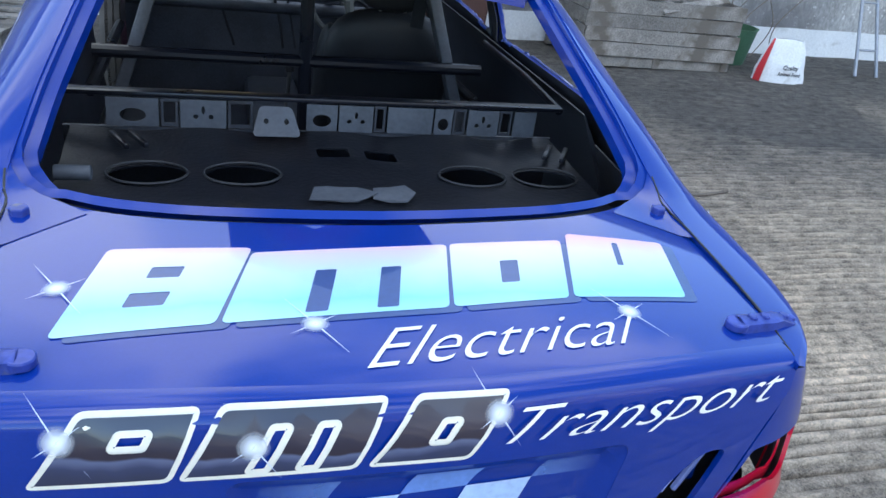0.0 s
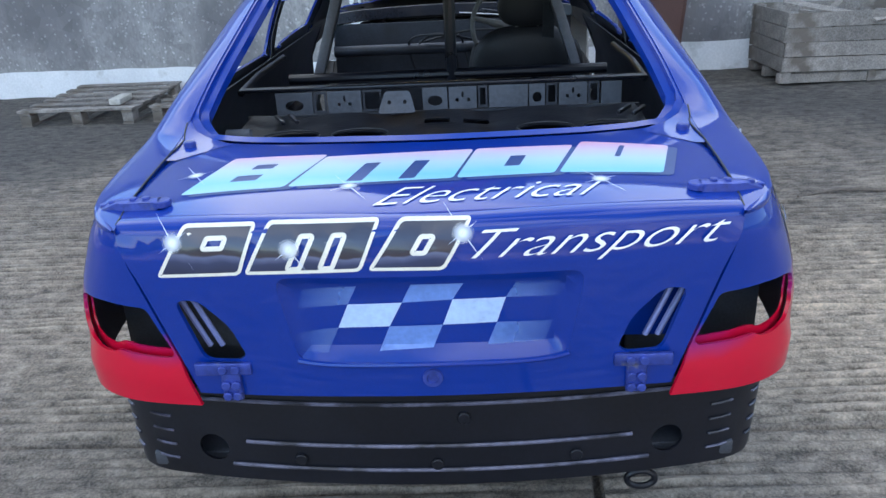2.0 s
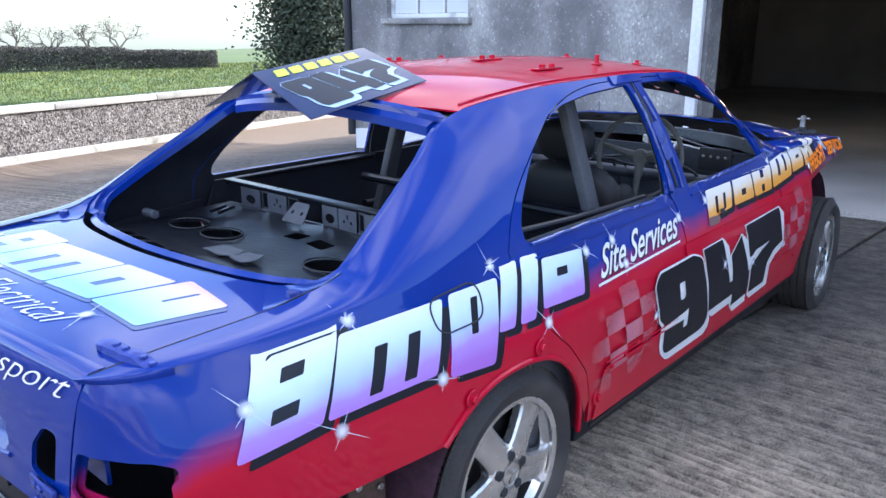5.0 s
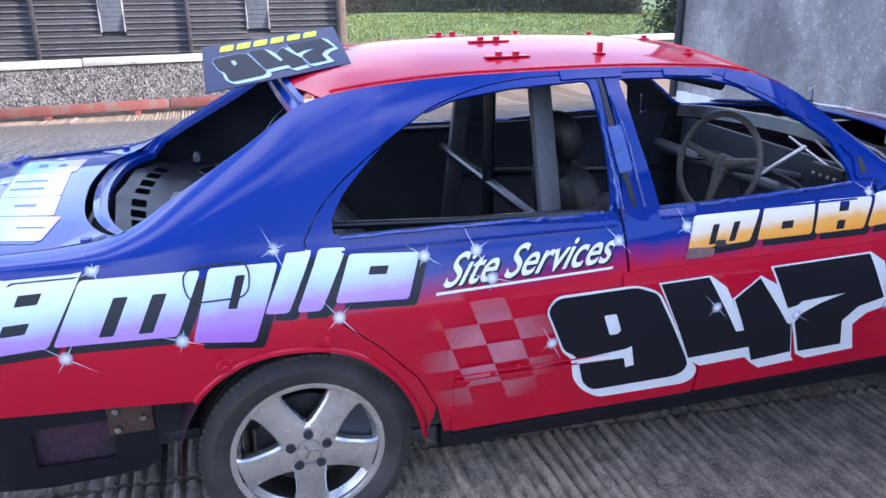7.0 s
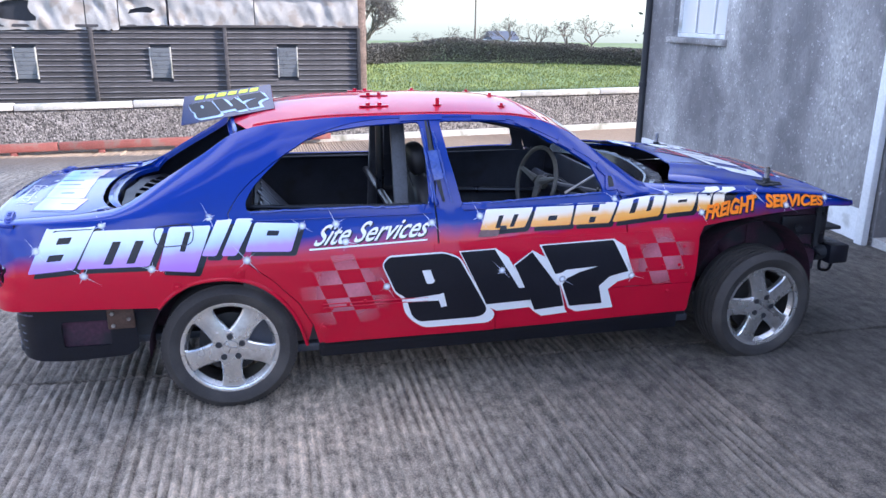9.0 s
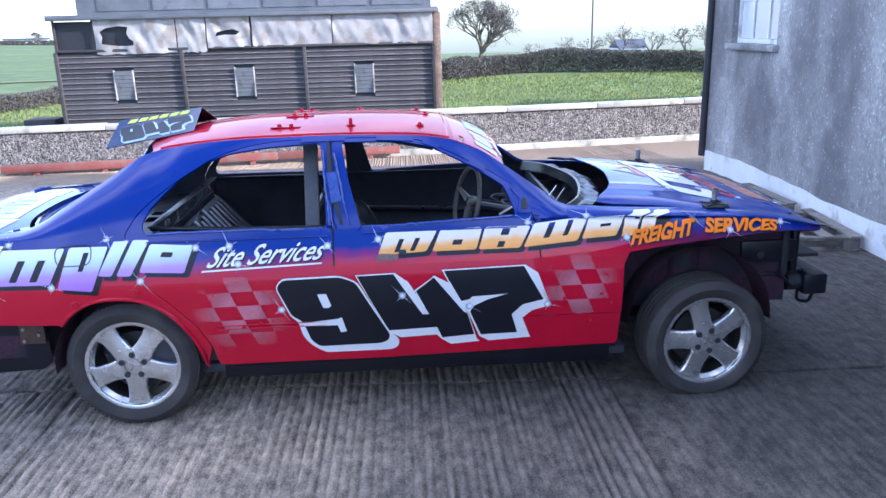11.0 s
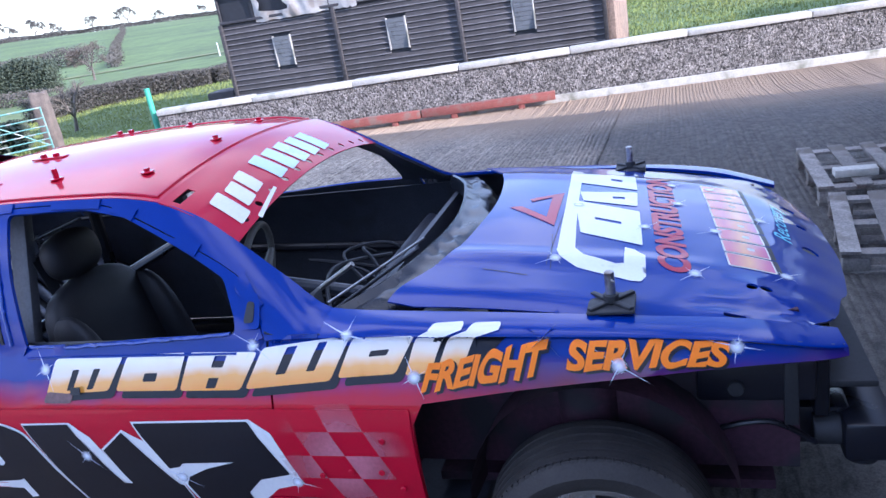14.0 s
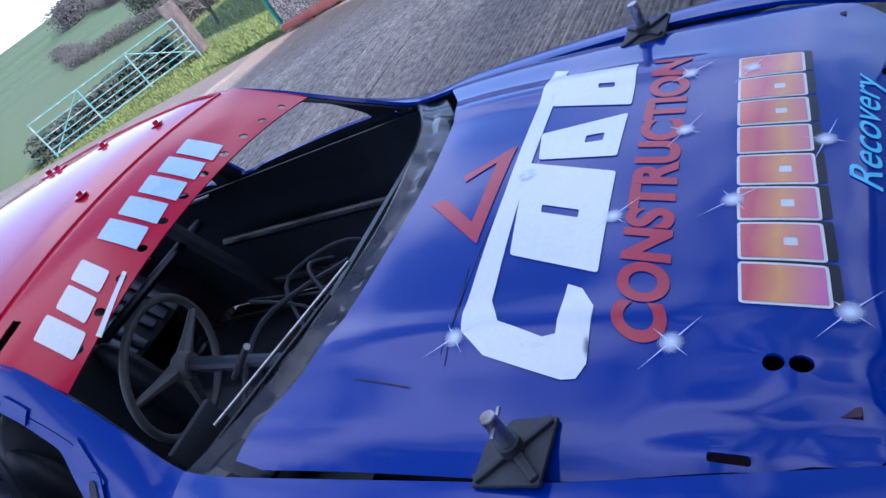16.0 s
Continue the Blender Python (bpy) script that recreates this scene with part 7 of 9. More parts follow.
decal("number_nine", n9b, L2, "side", DECAL_BLACK, [rounded([(0.916, 0.656), (0.958, 0.657), (0.980, 0.597), (0.968, 0.586), (0.941, 0.587)], 0.005)], 0.04, "black figure 9")
decal("number_gap", [(0.838, 0.513), (1.006, 0.528), (1.025, 0.535), (1.045, 0.460), (1.016, 0.455), (1.003, 0.494), (0.842, 0.496)], L3, "side", WHITE)
n4w = [(1.100, 0.739), (1.286, 0.743), (1.348, 0.699), (1.398, 0.615), (1.376, 0.655), (1.473, 0.724), (1.540, 0.687), (1.595, 0.583), (1.630, 0.532), (1.675, 0.383), (1.689, 0.369), (1.547, 0.360), (1.505, 0.389), (1.477, 0.417), (1.303, 0.410), (1.251, 0.442)]
n4b = [(1.108, 0.734), (1.280, 0.738), (1.412, 0.531), (1.443, 0.531), (1.384, 0.652), (1.471, 0.716), (1.612, 0.535), (1.627, 0.530), (1.662, 0.411), (1.506, 0.399), (1.480, 0.460), (1.248, 0.452)]
decal("number_outline", n4w, L1, "side", WHITE, (), 0.04)
decal("number_four", n4b, L2, "side", DECAL_BLACK, (), 0.04, "black figure 4")
n7w = [(1.510, 0.748), (1.908, 0.757), (1.969, 0.719), (2.032, 0.551), (1.943, 0.528), (1.896, 0.489), (1.938, 0.380), (1.734, 0.370), (1.687, 0.397), (1.632, 0.532), (1.590, 0.588)]
n7b = rounded([(1.519, 0.743), (1.903, 0.751), (1.998, 0.584), (1.897, 0.562), (1.843, 0.511), (1.873, 0.410), (1.745, 0.408), (1.694, 0.407), (1.641, 0.535), (1.660, 0.565), (1.728, 0.595), (1.829, 0.621), (1.650, 0.612), (1.641, 0.600), (1.600, 0.592)], 0.006)
decal("number_outline", n7w, L1, "side", WHITE, (), 0.04)
decal("number_seven", n7b, L2, "side", DECAL_BLACK, (), 0.04, "black figure 7")

# faded chequers
def chequer(rows, lay, way, mat, holes=()):
    for q in rows:
        decal("chequer", q, lay, way, mat, (), 0.03)


def fading(name, color, at, reach):
    """Airbrushed squares that thin out away from a point of the body."""
    m = material(name, color, 0.32, coat=0.5, var=0.15, scale=4, bump=0.0)
    n, l = m.node_tree.nodes, m.node_tree.links
    tc, sub_, ln, mr = n.new("ShaderNodeTexCoord"), n.new("ShaderNodeVectorMath"), n.new("ShaderNodeVectorMath"), n.new("ShaderNodeMapRange")
    sub_.operation, ln.operation = "SUBTRACT", "LENGTH"
    sub_.inputs[1].default_value = at
    l.new(tc.outputs["Object"], sub_.inputs[0])
    l.new(sub_.outputs[0], ln.inputs[0])
    l.new(ln.outputs["Value"], mr.inputs["Value"])
    mr.inputs["From Min"].default_value, mr.inputs["From Max"].default_value = reach
    mr.inputs["To Min"].default_value, mr.inputs["To Max"].default_value = 0.85, 0.0
    l.new(mr.outputs["Result"], n["Principled BSDF"].inputs["Alpha"])
    return m


def slanted_grid(o, u, v, cells):
    p = lambda a, b: (o[0] + u[0] * a + v[0] * b, o[1] + u[1] * a + v[1] * b)
    return [[p(i, j), p(i + 1, j), p(i + 1, j + 1), p(i, j + 1)] for i, j in cells]


SOFT_REAR = fading("faded_white_check_rear", (0.60, 0.20, 0.26), (0.87, 0.555, 0.585), (0.07, 0.235))
SOFT_FRONT = fading("faded_white_check_front", (0.60, 0.20, 0.26), (0.87, 2.175, 0.625), (0.06, 0.21))
chequer(slanted_grid((0.399, 0.681), (0.109, 0.002), (0.0275, -0.070), [(0, 0), (2, 0), (1, -1), (-1, -1), (-1, 1), (1, 1), (0, 2), (2, 2), (-1, 3), (1, 3)]), on_side_low(0.0095), "side", SOFT_REAR)
chequer(slanted_grid((2.045, 0.723), (0.102, 0.001), (0.034, -0.0745), [(0, 0), (2, 0), (1, -1), (-1, 1), (1, 1), (0, 2), (-1, -1), (2, 2)][:7]), on_side_low(0.0095), "side", SOFT_FRONT)
SOFT_BLUE = fading("faded_blue_check_soft", (0.16, 0.30, 0.74), (0, -1.07, 0.73), (0.09, 0.27))
X = [(-0.155, 0.760), (-0.050, 0.762), (0.048, 0.766), (0.150, 0.767)]
B = [(-0.178, 0.709), (-0.077, 0.711), (0.027, 0.712), (0.132, 0.714)]
C = [(-0.202, 0.658), (-0.099, 0.660), (0.007, 0.664), (0.113, 0.666)]
T = [(-0.135, 0.800), (-0.030, 0.802), (0.070, 0.802), (0.170, 0.800)]
for q, m in (([X[0], X[1], B[1], B[0]], PALE_CHECK), ([X[2], X[3], B[3], B[2]], PALE_CHECK), ([T[1], T[2], X[2], X[1]], SOFT_BLUE), ([B[1], B[2], C[2], C[1]], SOFT_BLUE),
             ([(-0.255, 0.752), X[0], T[0], (-0.240, 0.795)], SOFT_BLUE), ([(-0.262, 0.700), B[0], C[0], (-0.262, 0.660)], SOFT_BLUE), ([T[3], (0.265, 0.798), (0.255, 0.765), X[3]], SOFT_BLUE), ([B[3], (0.240, 0.712), (0.225, 0.668), C[3]], SOFT_BLUE)):
    decal("chequer", q, lift_plate(0.0025), "tail", m, (), 0.02)

# sponsors' marks as plain slanted blocks, trade words as lettering
G1, G2 = on_side_low(0.0028), on_side_low(0.0040)
S6 = [((-0.844, 0.715), (-0.645, 0.735), (-0.540, 0.925), (-0.748, 0.918)), ((-0.633, 0.735), (-0.323, 0.742), (-0.249, 0.902), (-0.553, 0.895)), ((-0.285, 0.722), (-0.125, 0.708), (-0.046, 0.907), (-0.228, 0.905)),
      ((-0.094, 0.779), (-0.030, 0.776), (0.050, 0.930), (-0.018, 0.931)), ((-0.008, 0.776), (0.058, 0.774), (0.144, 0.928), (0.068, 0.930)), ((0.098, 0.790), (0.305, 0.780), (0.350, 0.900), (0.150, 0.912))]
block_row("sponsor_mark", S6, G2, "side", SMYLIE, G1, DECAL_BLACK, (0.022, -0.020), [[(0.34, 0.62, 0.60, 0.74), (0.30, 0.62, 0.24, 0.38)], [(0.34, 0.46, 0.10, 0.70), (0.66, 0.78, 0.10, 0.70)], [(0.42, 0.56, 0.45, 0.88)], [], [], [(0.34, 0.60, 0.56, 0.74)]], "cyan-to-purple slanted block of a sponsor's mark")
M7 = [((1.211, 0.824), (1.440, 0.834), (1.496, 0.926), (1.250, 0.922)), ((1.468, 0.833), (1.678, 0.834), (1.712, 0.930), (1.512, 0.926)), ((1.690, 0.833), (1.888, 0.834), (1.945, 0.928), (1.726, 0.930)), ((1.905, 0.836), (2.165, 0.855), (2.225, 0.958), (1.962, 0.936)),
      ((2.188, 0.862), (2.353, 0.870), (2.410, 0.960), (2.231, 0.951)), ((2.378, 0.866), (2.446, 0.870), (2.542, 0.972), (2.452, 0.975)), ((2.462, 0.872), (2.530, 0.880), (2.640, 0.966), (2.557, 0.970))]
block_row("sponsor_mark", M7, G2, "side", MAXWELL, G1, DECAL_BLACK, (0.016, -0.020), [[(0.32, 0.42, 0.08, 0.68), (0.64, 0.74, 0.08, 0.68)], [(0.40, 0.62, 0.26, 0.50)], [(0.40, 0.58, 0.62, 0.92), (0.42, 0.58, 0.06, 0.34)], [(0.30, 0.42, 0.30, 0.94), (0.66, 0.76, 0.30, 0.94)], [(0.40, 0.70, 0.52, 0.66)], [], []], "white-to-orange slanted block of a sponsor's mark", 0.02)
word("trade_lettering", "Site Services", (0.405, 0.797), (0.540, 0.020), (0.040, 0.090), G2, "side", WHITE, 0.35, "white slanted lettering reading Site Services", 0.012)
word("lettering_shade", "Site Services", (0.411, 0.791), (0.540, 0.020), (0.040, 0.090), G1, "side", DECAL_BLACK, 0.35, "", 0.012)
decal("underline", [(0.385, 0.779), (0.945, 0.797), (0.950, 0.804), (0.388, 0.787)], G2, "side", WHITE)
G3 = on_side_low(0.0075)
for text, bl, br, tl, tr, lab in (("FREIGHT", (2.420, 0.822), (2.744, 0.852), (2.435, 0.890), (2.757, 0.933), "orange brushed lettering reading FREIGHT SERVICES"), ("SERVICES", (2.796, 0.860), (3.172, 0.850), (2.800, 0.926), (3.184, 0.897), "")):
    u, v = (br[0] - bl[0], br[1] - bl[1]), (tl[0] - bl[0], tl[1] - bl[1])
    word("trade_lettering", text, bl, u, v, G3, "side", ORANGE, 0.18, lab, 0.045, 0.04, tr)
    word("lettering_shade", text, (bl[0] + 0.006, bl[1] - 0.006), u, v, on_side_low(0.0052), "side", DECAL_BLACK, 0.18, "", 0.06, 0.04, (tr[0] + 0.006, tr[1] - 0.004))

D1, D2 = lift_deck(0.0012), lift_deck(0.0020)
B4 = [((-0.510, -0.905), (-0.296, -0.897), (-0.235, -0.690), (-0.455, -0.678)), ((-0.288, -0.897), (0.052, -0.882), (0.098, -0.690), (-0.236, -0.706)), ((0.060, -0.881), (0.262, -0.866), (0.324, -0.676), (0.104, -0.688)), ((0.272, -0.864), (0.484, -0.868), (0.540, -0.676), (0.345, -0.650))]
block_row("sponsor_mark", B4, D2, "deck", BMAK, D1, SHADE_BLUE, (0.018, -0.012), [[(0.38, 0.60, 0.60, 0.74), (0.34, 0.60, 0.26, 0.42)], [(0.34, 0.44, 0.06, 0.66), (0.66, 0.76, 0.06, 0.66)], [(0.42, 0.58, 0.30, 0.66)], [(0.46, 0.52, 0.50, 0.90)]], "pink-to-cyan slanted block of a sponsor's mark")
word("trade_lettering", "Electrical", (-0.100, -1.012), (0.430, 0.025), (0.030, 0.082), D2, "deck", WHITE, 0.35, "white slanted lettering reading Electrical", -0.012)
T1, T2, T3 = lift_tail(0.0016), lift_tail(0.0024), lift_tail(0.0032)
R3 = [((-0.522, 0.823), (-0.352, 0.832), (-0.312, 0.932), (-0.456, 0.928)), ((-0.345, 0.833), (-0.120, 0.839), (-0.078, 0.936), (-0.290, 0.934)), ((-0.108, 0.840), (0.036, 0.838), (0.092, 0.934), (-0.042, 0.936))]
word("trade_lettering", "Transport", (0.078, 0.842), (0.470, 0.006), (0.030, 0.068), T3, "tail", WHITE, 0.4, "white script lettering reading Transport", -0.012)
block_row("sponsor_mark", R3, T3, "tail", BLACK_FADE, None, None, (0, 0), [[(0.42, 0.66, 0.56, 0.74)], [(0.36, 0.46, 0.10, 0.72), (0.64, 0.74, 0.10, 0.72)], [(0.44, 0.60, 0.36, 0.66)]], "black slanted block with a cream outline, a sponsor's mark", 0.025, T2, CREAM)

H1, H2, H3 = lift_hood(0.0016), lift_hood(0.0024), lift_hood(0.0032)
frame_bar = [(-0.52, 2.690), (-0.50, 2.732), (0.065, 2.765), (0.34, 2.785), (0.395, 2.815), (0.430, 2.905), (0.425, 2.928), (0.312, 2.926), (0.325, 2.955), (0.370, 2.985), (0.480, 2.988), (0.508, 2.975), (0.510, 2.950), (0.462, 2.800), (0.415, 2.748), (0.37, 2.735), (0.02, 2.722)]
decal("sponsor_mark", frame_bar, H2, "hood", WHITE, (), 0.03, "white bracket of a sponsor's mark")
for blk, cuts in ((((0.290, 2.976), (0.006, 2.960), (-0.072, 2.745), (0.225, 2.790)), [(0.46, 0.54, 0.30, 0.72)]), (((-0.048, 2.952), (-0.212, 2.946), (-0.185, 2.750), (-0.078, 2.772)), [(0.40, 0.60, 0.22, 0.44)]),
                  (((-0.248, 2.946), (-0.440, 2.930), (-0.470, 2.722), (-0.312, 2.738)), [(0.44, 0.54, 0.24, 0.44)])):
    decal("sponsor_mark", slant(*blk, 0.008), H2, "hood", WHITE, [slit(blk, c[0], c[1], max(0.03, c[2]), min(0.97, c[3])) for c in cuts], 0.03, "white block of a sponsor's mark")
word("trade_lettering", "CONSTRUCTION", (0.452, 3.110), (-0.87, -0.052), (-0.02, -0.090), H2, "hood", CRIMSON, 0.0, "dark red lettering reading CONSTRUCTION", 0.045)
for i in range(8):
    a = 0.376 - i * 0.0925
    blk = [(a, 3.334 - i * 0.006), (a - 0.086, 3.328 - i * 0.006), (a - 0.096, 3.202 - i * 0.006), (a - 0.008, 3.208 - i * 0.006)]
    hl = [slit(blk, 0.38, 0.60, 0.30, 0.46)] if i not in (0, 4, 7) else []
    decal("mark_shade", [(p[0] - 0.004, p[1] + 0.014) for p in rounded(blk, 0.008)], lift_hood(0.0010), "hood", DECAL_BLACK, (), 0.03)
    decal("mark_edge", rounded(blk, 0.008), H1, "hood", CREAM, (), 0.03)
    decal("sponsor_mark", inset(rounded(blk, 0.008), 0.005), H2, "hood", LEAD, hl, 0.03, "orange-to-pink block with a silver edge, part of a sponsor's mark")
word("trade_lettering", "Recovery", (0.120, 3.420), (-0.36, 0.008), (-0.02, -0.060), H2, "hood", CYAN, 0.4, "cyan script lettering reading Recovery", 0.004)
tri = [(0.03, 2.535), (0.185, 2.705), (-0.152, 2.700), (-0.125, 2.665), (0.115, 2.672), (0.02, 2.575)]
decal("sponsor_mark", tri, H2, "hood", CRIMSON, (), 0.03, "dark red angular emblem")
decal("sponsor_mark", [(-0.152, 2.700), (-0.060, 2.592), (-0.035, 2.604), (-0.118, 2.690)], H2, "hood", CRIMSON, (), 0.03)

# a cut and a dark crease line in the bonnet skin
decal("panel_line", [(0.508, 2.540), (0.528, 2.672), (0.525, 2.672), (0.505, 2.541)], H1, "hood", DECAL_BLACK, (), 0.03, "thin cut in the bonnet skin")
decal("panel_line", [(0.482, 2.730), (0.366, 2.722), (0.252, 2.708), (0.252, 2.7063), (0.366, 2.7203), (0.482, 2.728)], H1, "hood", DECAL_BLACK, (), 0.03, "thin dark line along a bonnet crease")

V1 = lift_visor(0.003)
for i, (a, b, c, d) in enumerate(((0.53, 0.46, 0.42, 0.90), (0.44, 0.37, 0.42, 0.80), (0.355, 0.29, 0.36, 0.74))):
    decal("name_bar", slant((a, d), (b, d - 0.04), (b - 0.02, c), (a - 0.02, c + 0.04), 0.02), V1, "visor", CREAM, (), 0.03, "cream bar in place of a name")
decal("name_bar", [(0.46, 0.94), (0.28, 0.80), (0.28, 0.84), (0.46, 0.99)], V1, "visor", CREAM, (), 0.03)
for i in range(5):
    a = 0.21 - i * 0.092
    decal("name_bar", slant((a, 0.78), (a - 0.076, 0.74), (a - 0.086, 0.30), (a - 0.012, 0.34), 0.01), V1, "visor", PALE_BLUE, (), 0.03, "pale blue bar in place of a name")

# roof sign: two panels set like a tent
sign = new("roof_sign")
sign.parent = car
sign["label"] = "folded navy roof sign with the race number"
for sg in (1, -1):
    A, Bq, Cq, Dq = Vector((0.0, -0.195, 1.408)), Vector((sg * 0.265, -0.195, 1.292)), Vector((sg * 0.275, 0.268, 1.372)), Vector((0.0, 0.255, 1.468))
    at = lambda u, v, off=0.0: tuple((A.lerp(Dq, u)).lerp(Bq.lerp(Cq, u), v) + Vector((sg * 0.40, -0.06, 0.91)) * off)
    bm = face_out(sheet([(0, 0), (1, 0), (1, 1), (0, 1)], (), 0.2, lambda u, v: at(u, v), 0.2), (sg, 0, 2))
    part("sign_panel", thick(bm, 0.003), FIN_BLUE, sign, "navy sign panel")
    def fig(name, poly, off, mat, holes=()):
        if sg < 0:
            poly, holes = [(1 - u, v) for u, v in poly], [[(1 - u, v) for u, v in h] for h in holes]
        bm = face_out(sheet(poly, holes, 0.1, lambda u, v: at(u, v, off), 0.1), (sg, 0, 2))
        part(name, bm, mat, sign)
    def from_side(poly):
        return [(0.06 + (y - 0.72) / 1.31 * 0.90, 0.955 - (z - 0.345) / 0.41 * 0.68) for y, z in poly]
    for w, b, hl in ((n9w, n9b, [[(0.916, 0.656), (0.958, 0.657), (0.980, 0.597), (0.941, 0.587)]]), (n4w, n4b, []), (n7w, n7b, [])):
        fig("sign_number_outline", from_side(w), 0.0015, PALE_BLUE)
        fig("sign_number", from_side(b), 0.0028, DECAL_BLACK, [from_side(h) for h in hl])
    for i in range(6):
        a = 0.12 + i * 0.125
        fig("name_bar", rounded([(a, 0.20), (a + 0.10, 0.20), (a + 0.12, 0.06), (a + 0.02, 0.06)], 0.02), 0.0015, YELLOW)


# airbrushed glints
def glint_paint():
    m = bpy.data.materials.new("airbrushed_glint")
    m.use_nodes = True
    n, l = m.node_tree.nodes, m.node_tree.links
    b = n["Principled BSDF"]
    b.inputs["Base Color"].default_value = (0.80, 0.86, 0.97, 1)
    b.inputs["Roughness"].default_value = 0.3
    tc = n.new("ShaderNodeTexCoord")
    gr = n.new("ShaderNodeVectorMath")
    gr.operation = "LENGTH"
    l.new(tc.outputs["Object"], gr.inputs[0])
    mr = n.new("ShaderNodeMapRange")
    mr.inputs["From Min"].default_value, mr.inputs["From Max"].default_value = 0.002, 0.022
    mr.inputs["To Min"].default_value, mr.inputs["To Max"].default_value = 1.0, 0.0
    l.new(gr.outputs["Value"], mr.inputs["Value"])
    l.new(mr.outputs["Result"], b.inputs["Alpha"])
    return m


GLINT = glint_paint()
RAY = material("glint_ray", (0.62, 0.70, 0.90), 0.35, coat=0.3, var=0.02, bump=0)


def glint(u, v, lay, way, size=1.0, turn=20):
    c = Vector(lay(u, v))
    bm = bmesh.new()
    ring = [bm.verts.new(Vector(lay(u + 0.026 * size * math.cos(a), v + 0.026 * size * math.sin(a))) - c) for a in np.linspace(0, 2 * math.pi, 16, endpoint=False)]
    mid = bm.verts.new((0, 0, 0))
    for i in range(16):
        bm.faces.new((mid, ring[i], ring[(i + 1) % 16]))
    ob = part("paint_glint", face_out(bm, WAYS[way]), GLINT, car)
    ob.location = c
    bm = bmesh.new()
    for k in range(4):
        a = radians(turn + 90 * k)
        ln = (0.070 if k % 2 else 0.038) * size
        p = [(0.0014 * math.cos(a + math.pi / 2), 0.0014 * math.sin(a + math.pi / 2)), (ln * math.cos(a), ln * math.sin(a)), (0.0014 * math.cos(a - math.pi / 2), 0.0014 * math.sin(a - math.pi / 2))]
        bm.faces.new([bm.verts.new(lay(u + q[0], v + q[1])) for q in p])
    part("glint_ray", face_out(bm, WAYS[way]), RAY, car)


GS, GP = on_side_low(0.0090), on_side_low(0.0140)
for i, (y, z) in enumerate(((-0.519, 0.915), (-0.800, 0.815), (-0.605, 0.706), (-0.312, 0.730), (-0.054, 0.935), (0.105, 0.752), (0.361, 0.888), (0.557, 0.810), (0.517, 0.890), (0.975, 0.875), (1.932, 0.942), (2.218, 0.962), (2.406, 0.861), (2.742, 0.940), (2.924, 0.869), (3.194, 0.887), (1.215, 0.895))):
    glint(y, z, GS, "side", 0.9 + 0.2 * (i % 3), 25 + 17 * (i % 4))
for i, (y, z) in enumerate(((0.745, 0.588), (1.318, 0.633), (1.637, 0.565), (2.016, 0.560))):
    glint(y, z, GP, "side", 1.1, 30 + 15 * i)
for i, (x, y) in enumerate(((0.429, 2.738), (0.444, 3.116), (-0.102, 3.081), (-0.026, 3.328), (0.130, 3.187), (0.381, 3.354), (-0.315, 3.191), (-0.021, 2.762), (-0.338, 3.062), (0.147, 2.980))):
    glint(x, y, lift_hood(0.0042), "hood", 1.0, 35 + 13 * (i % 4))
for x, y in ((-0.514, -0.785), (-0.158, -0.911), (0.350, -0.910)):
    glint(x, y, lift_deck(0.0035), "deck", 1.2, 30)
for x, z in ((-0.478, 0.895), (-0.252, 0.884), (0.072, 0.907)):
    glint(x, z, lift_tail(0.0045), "tail", 0.9, 35)


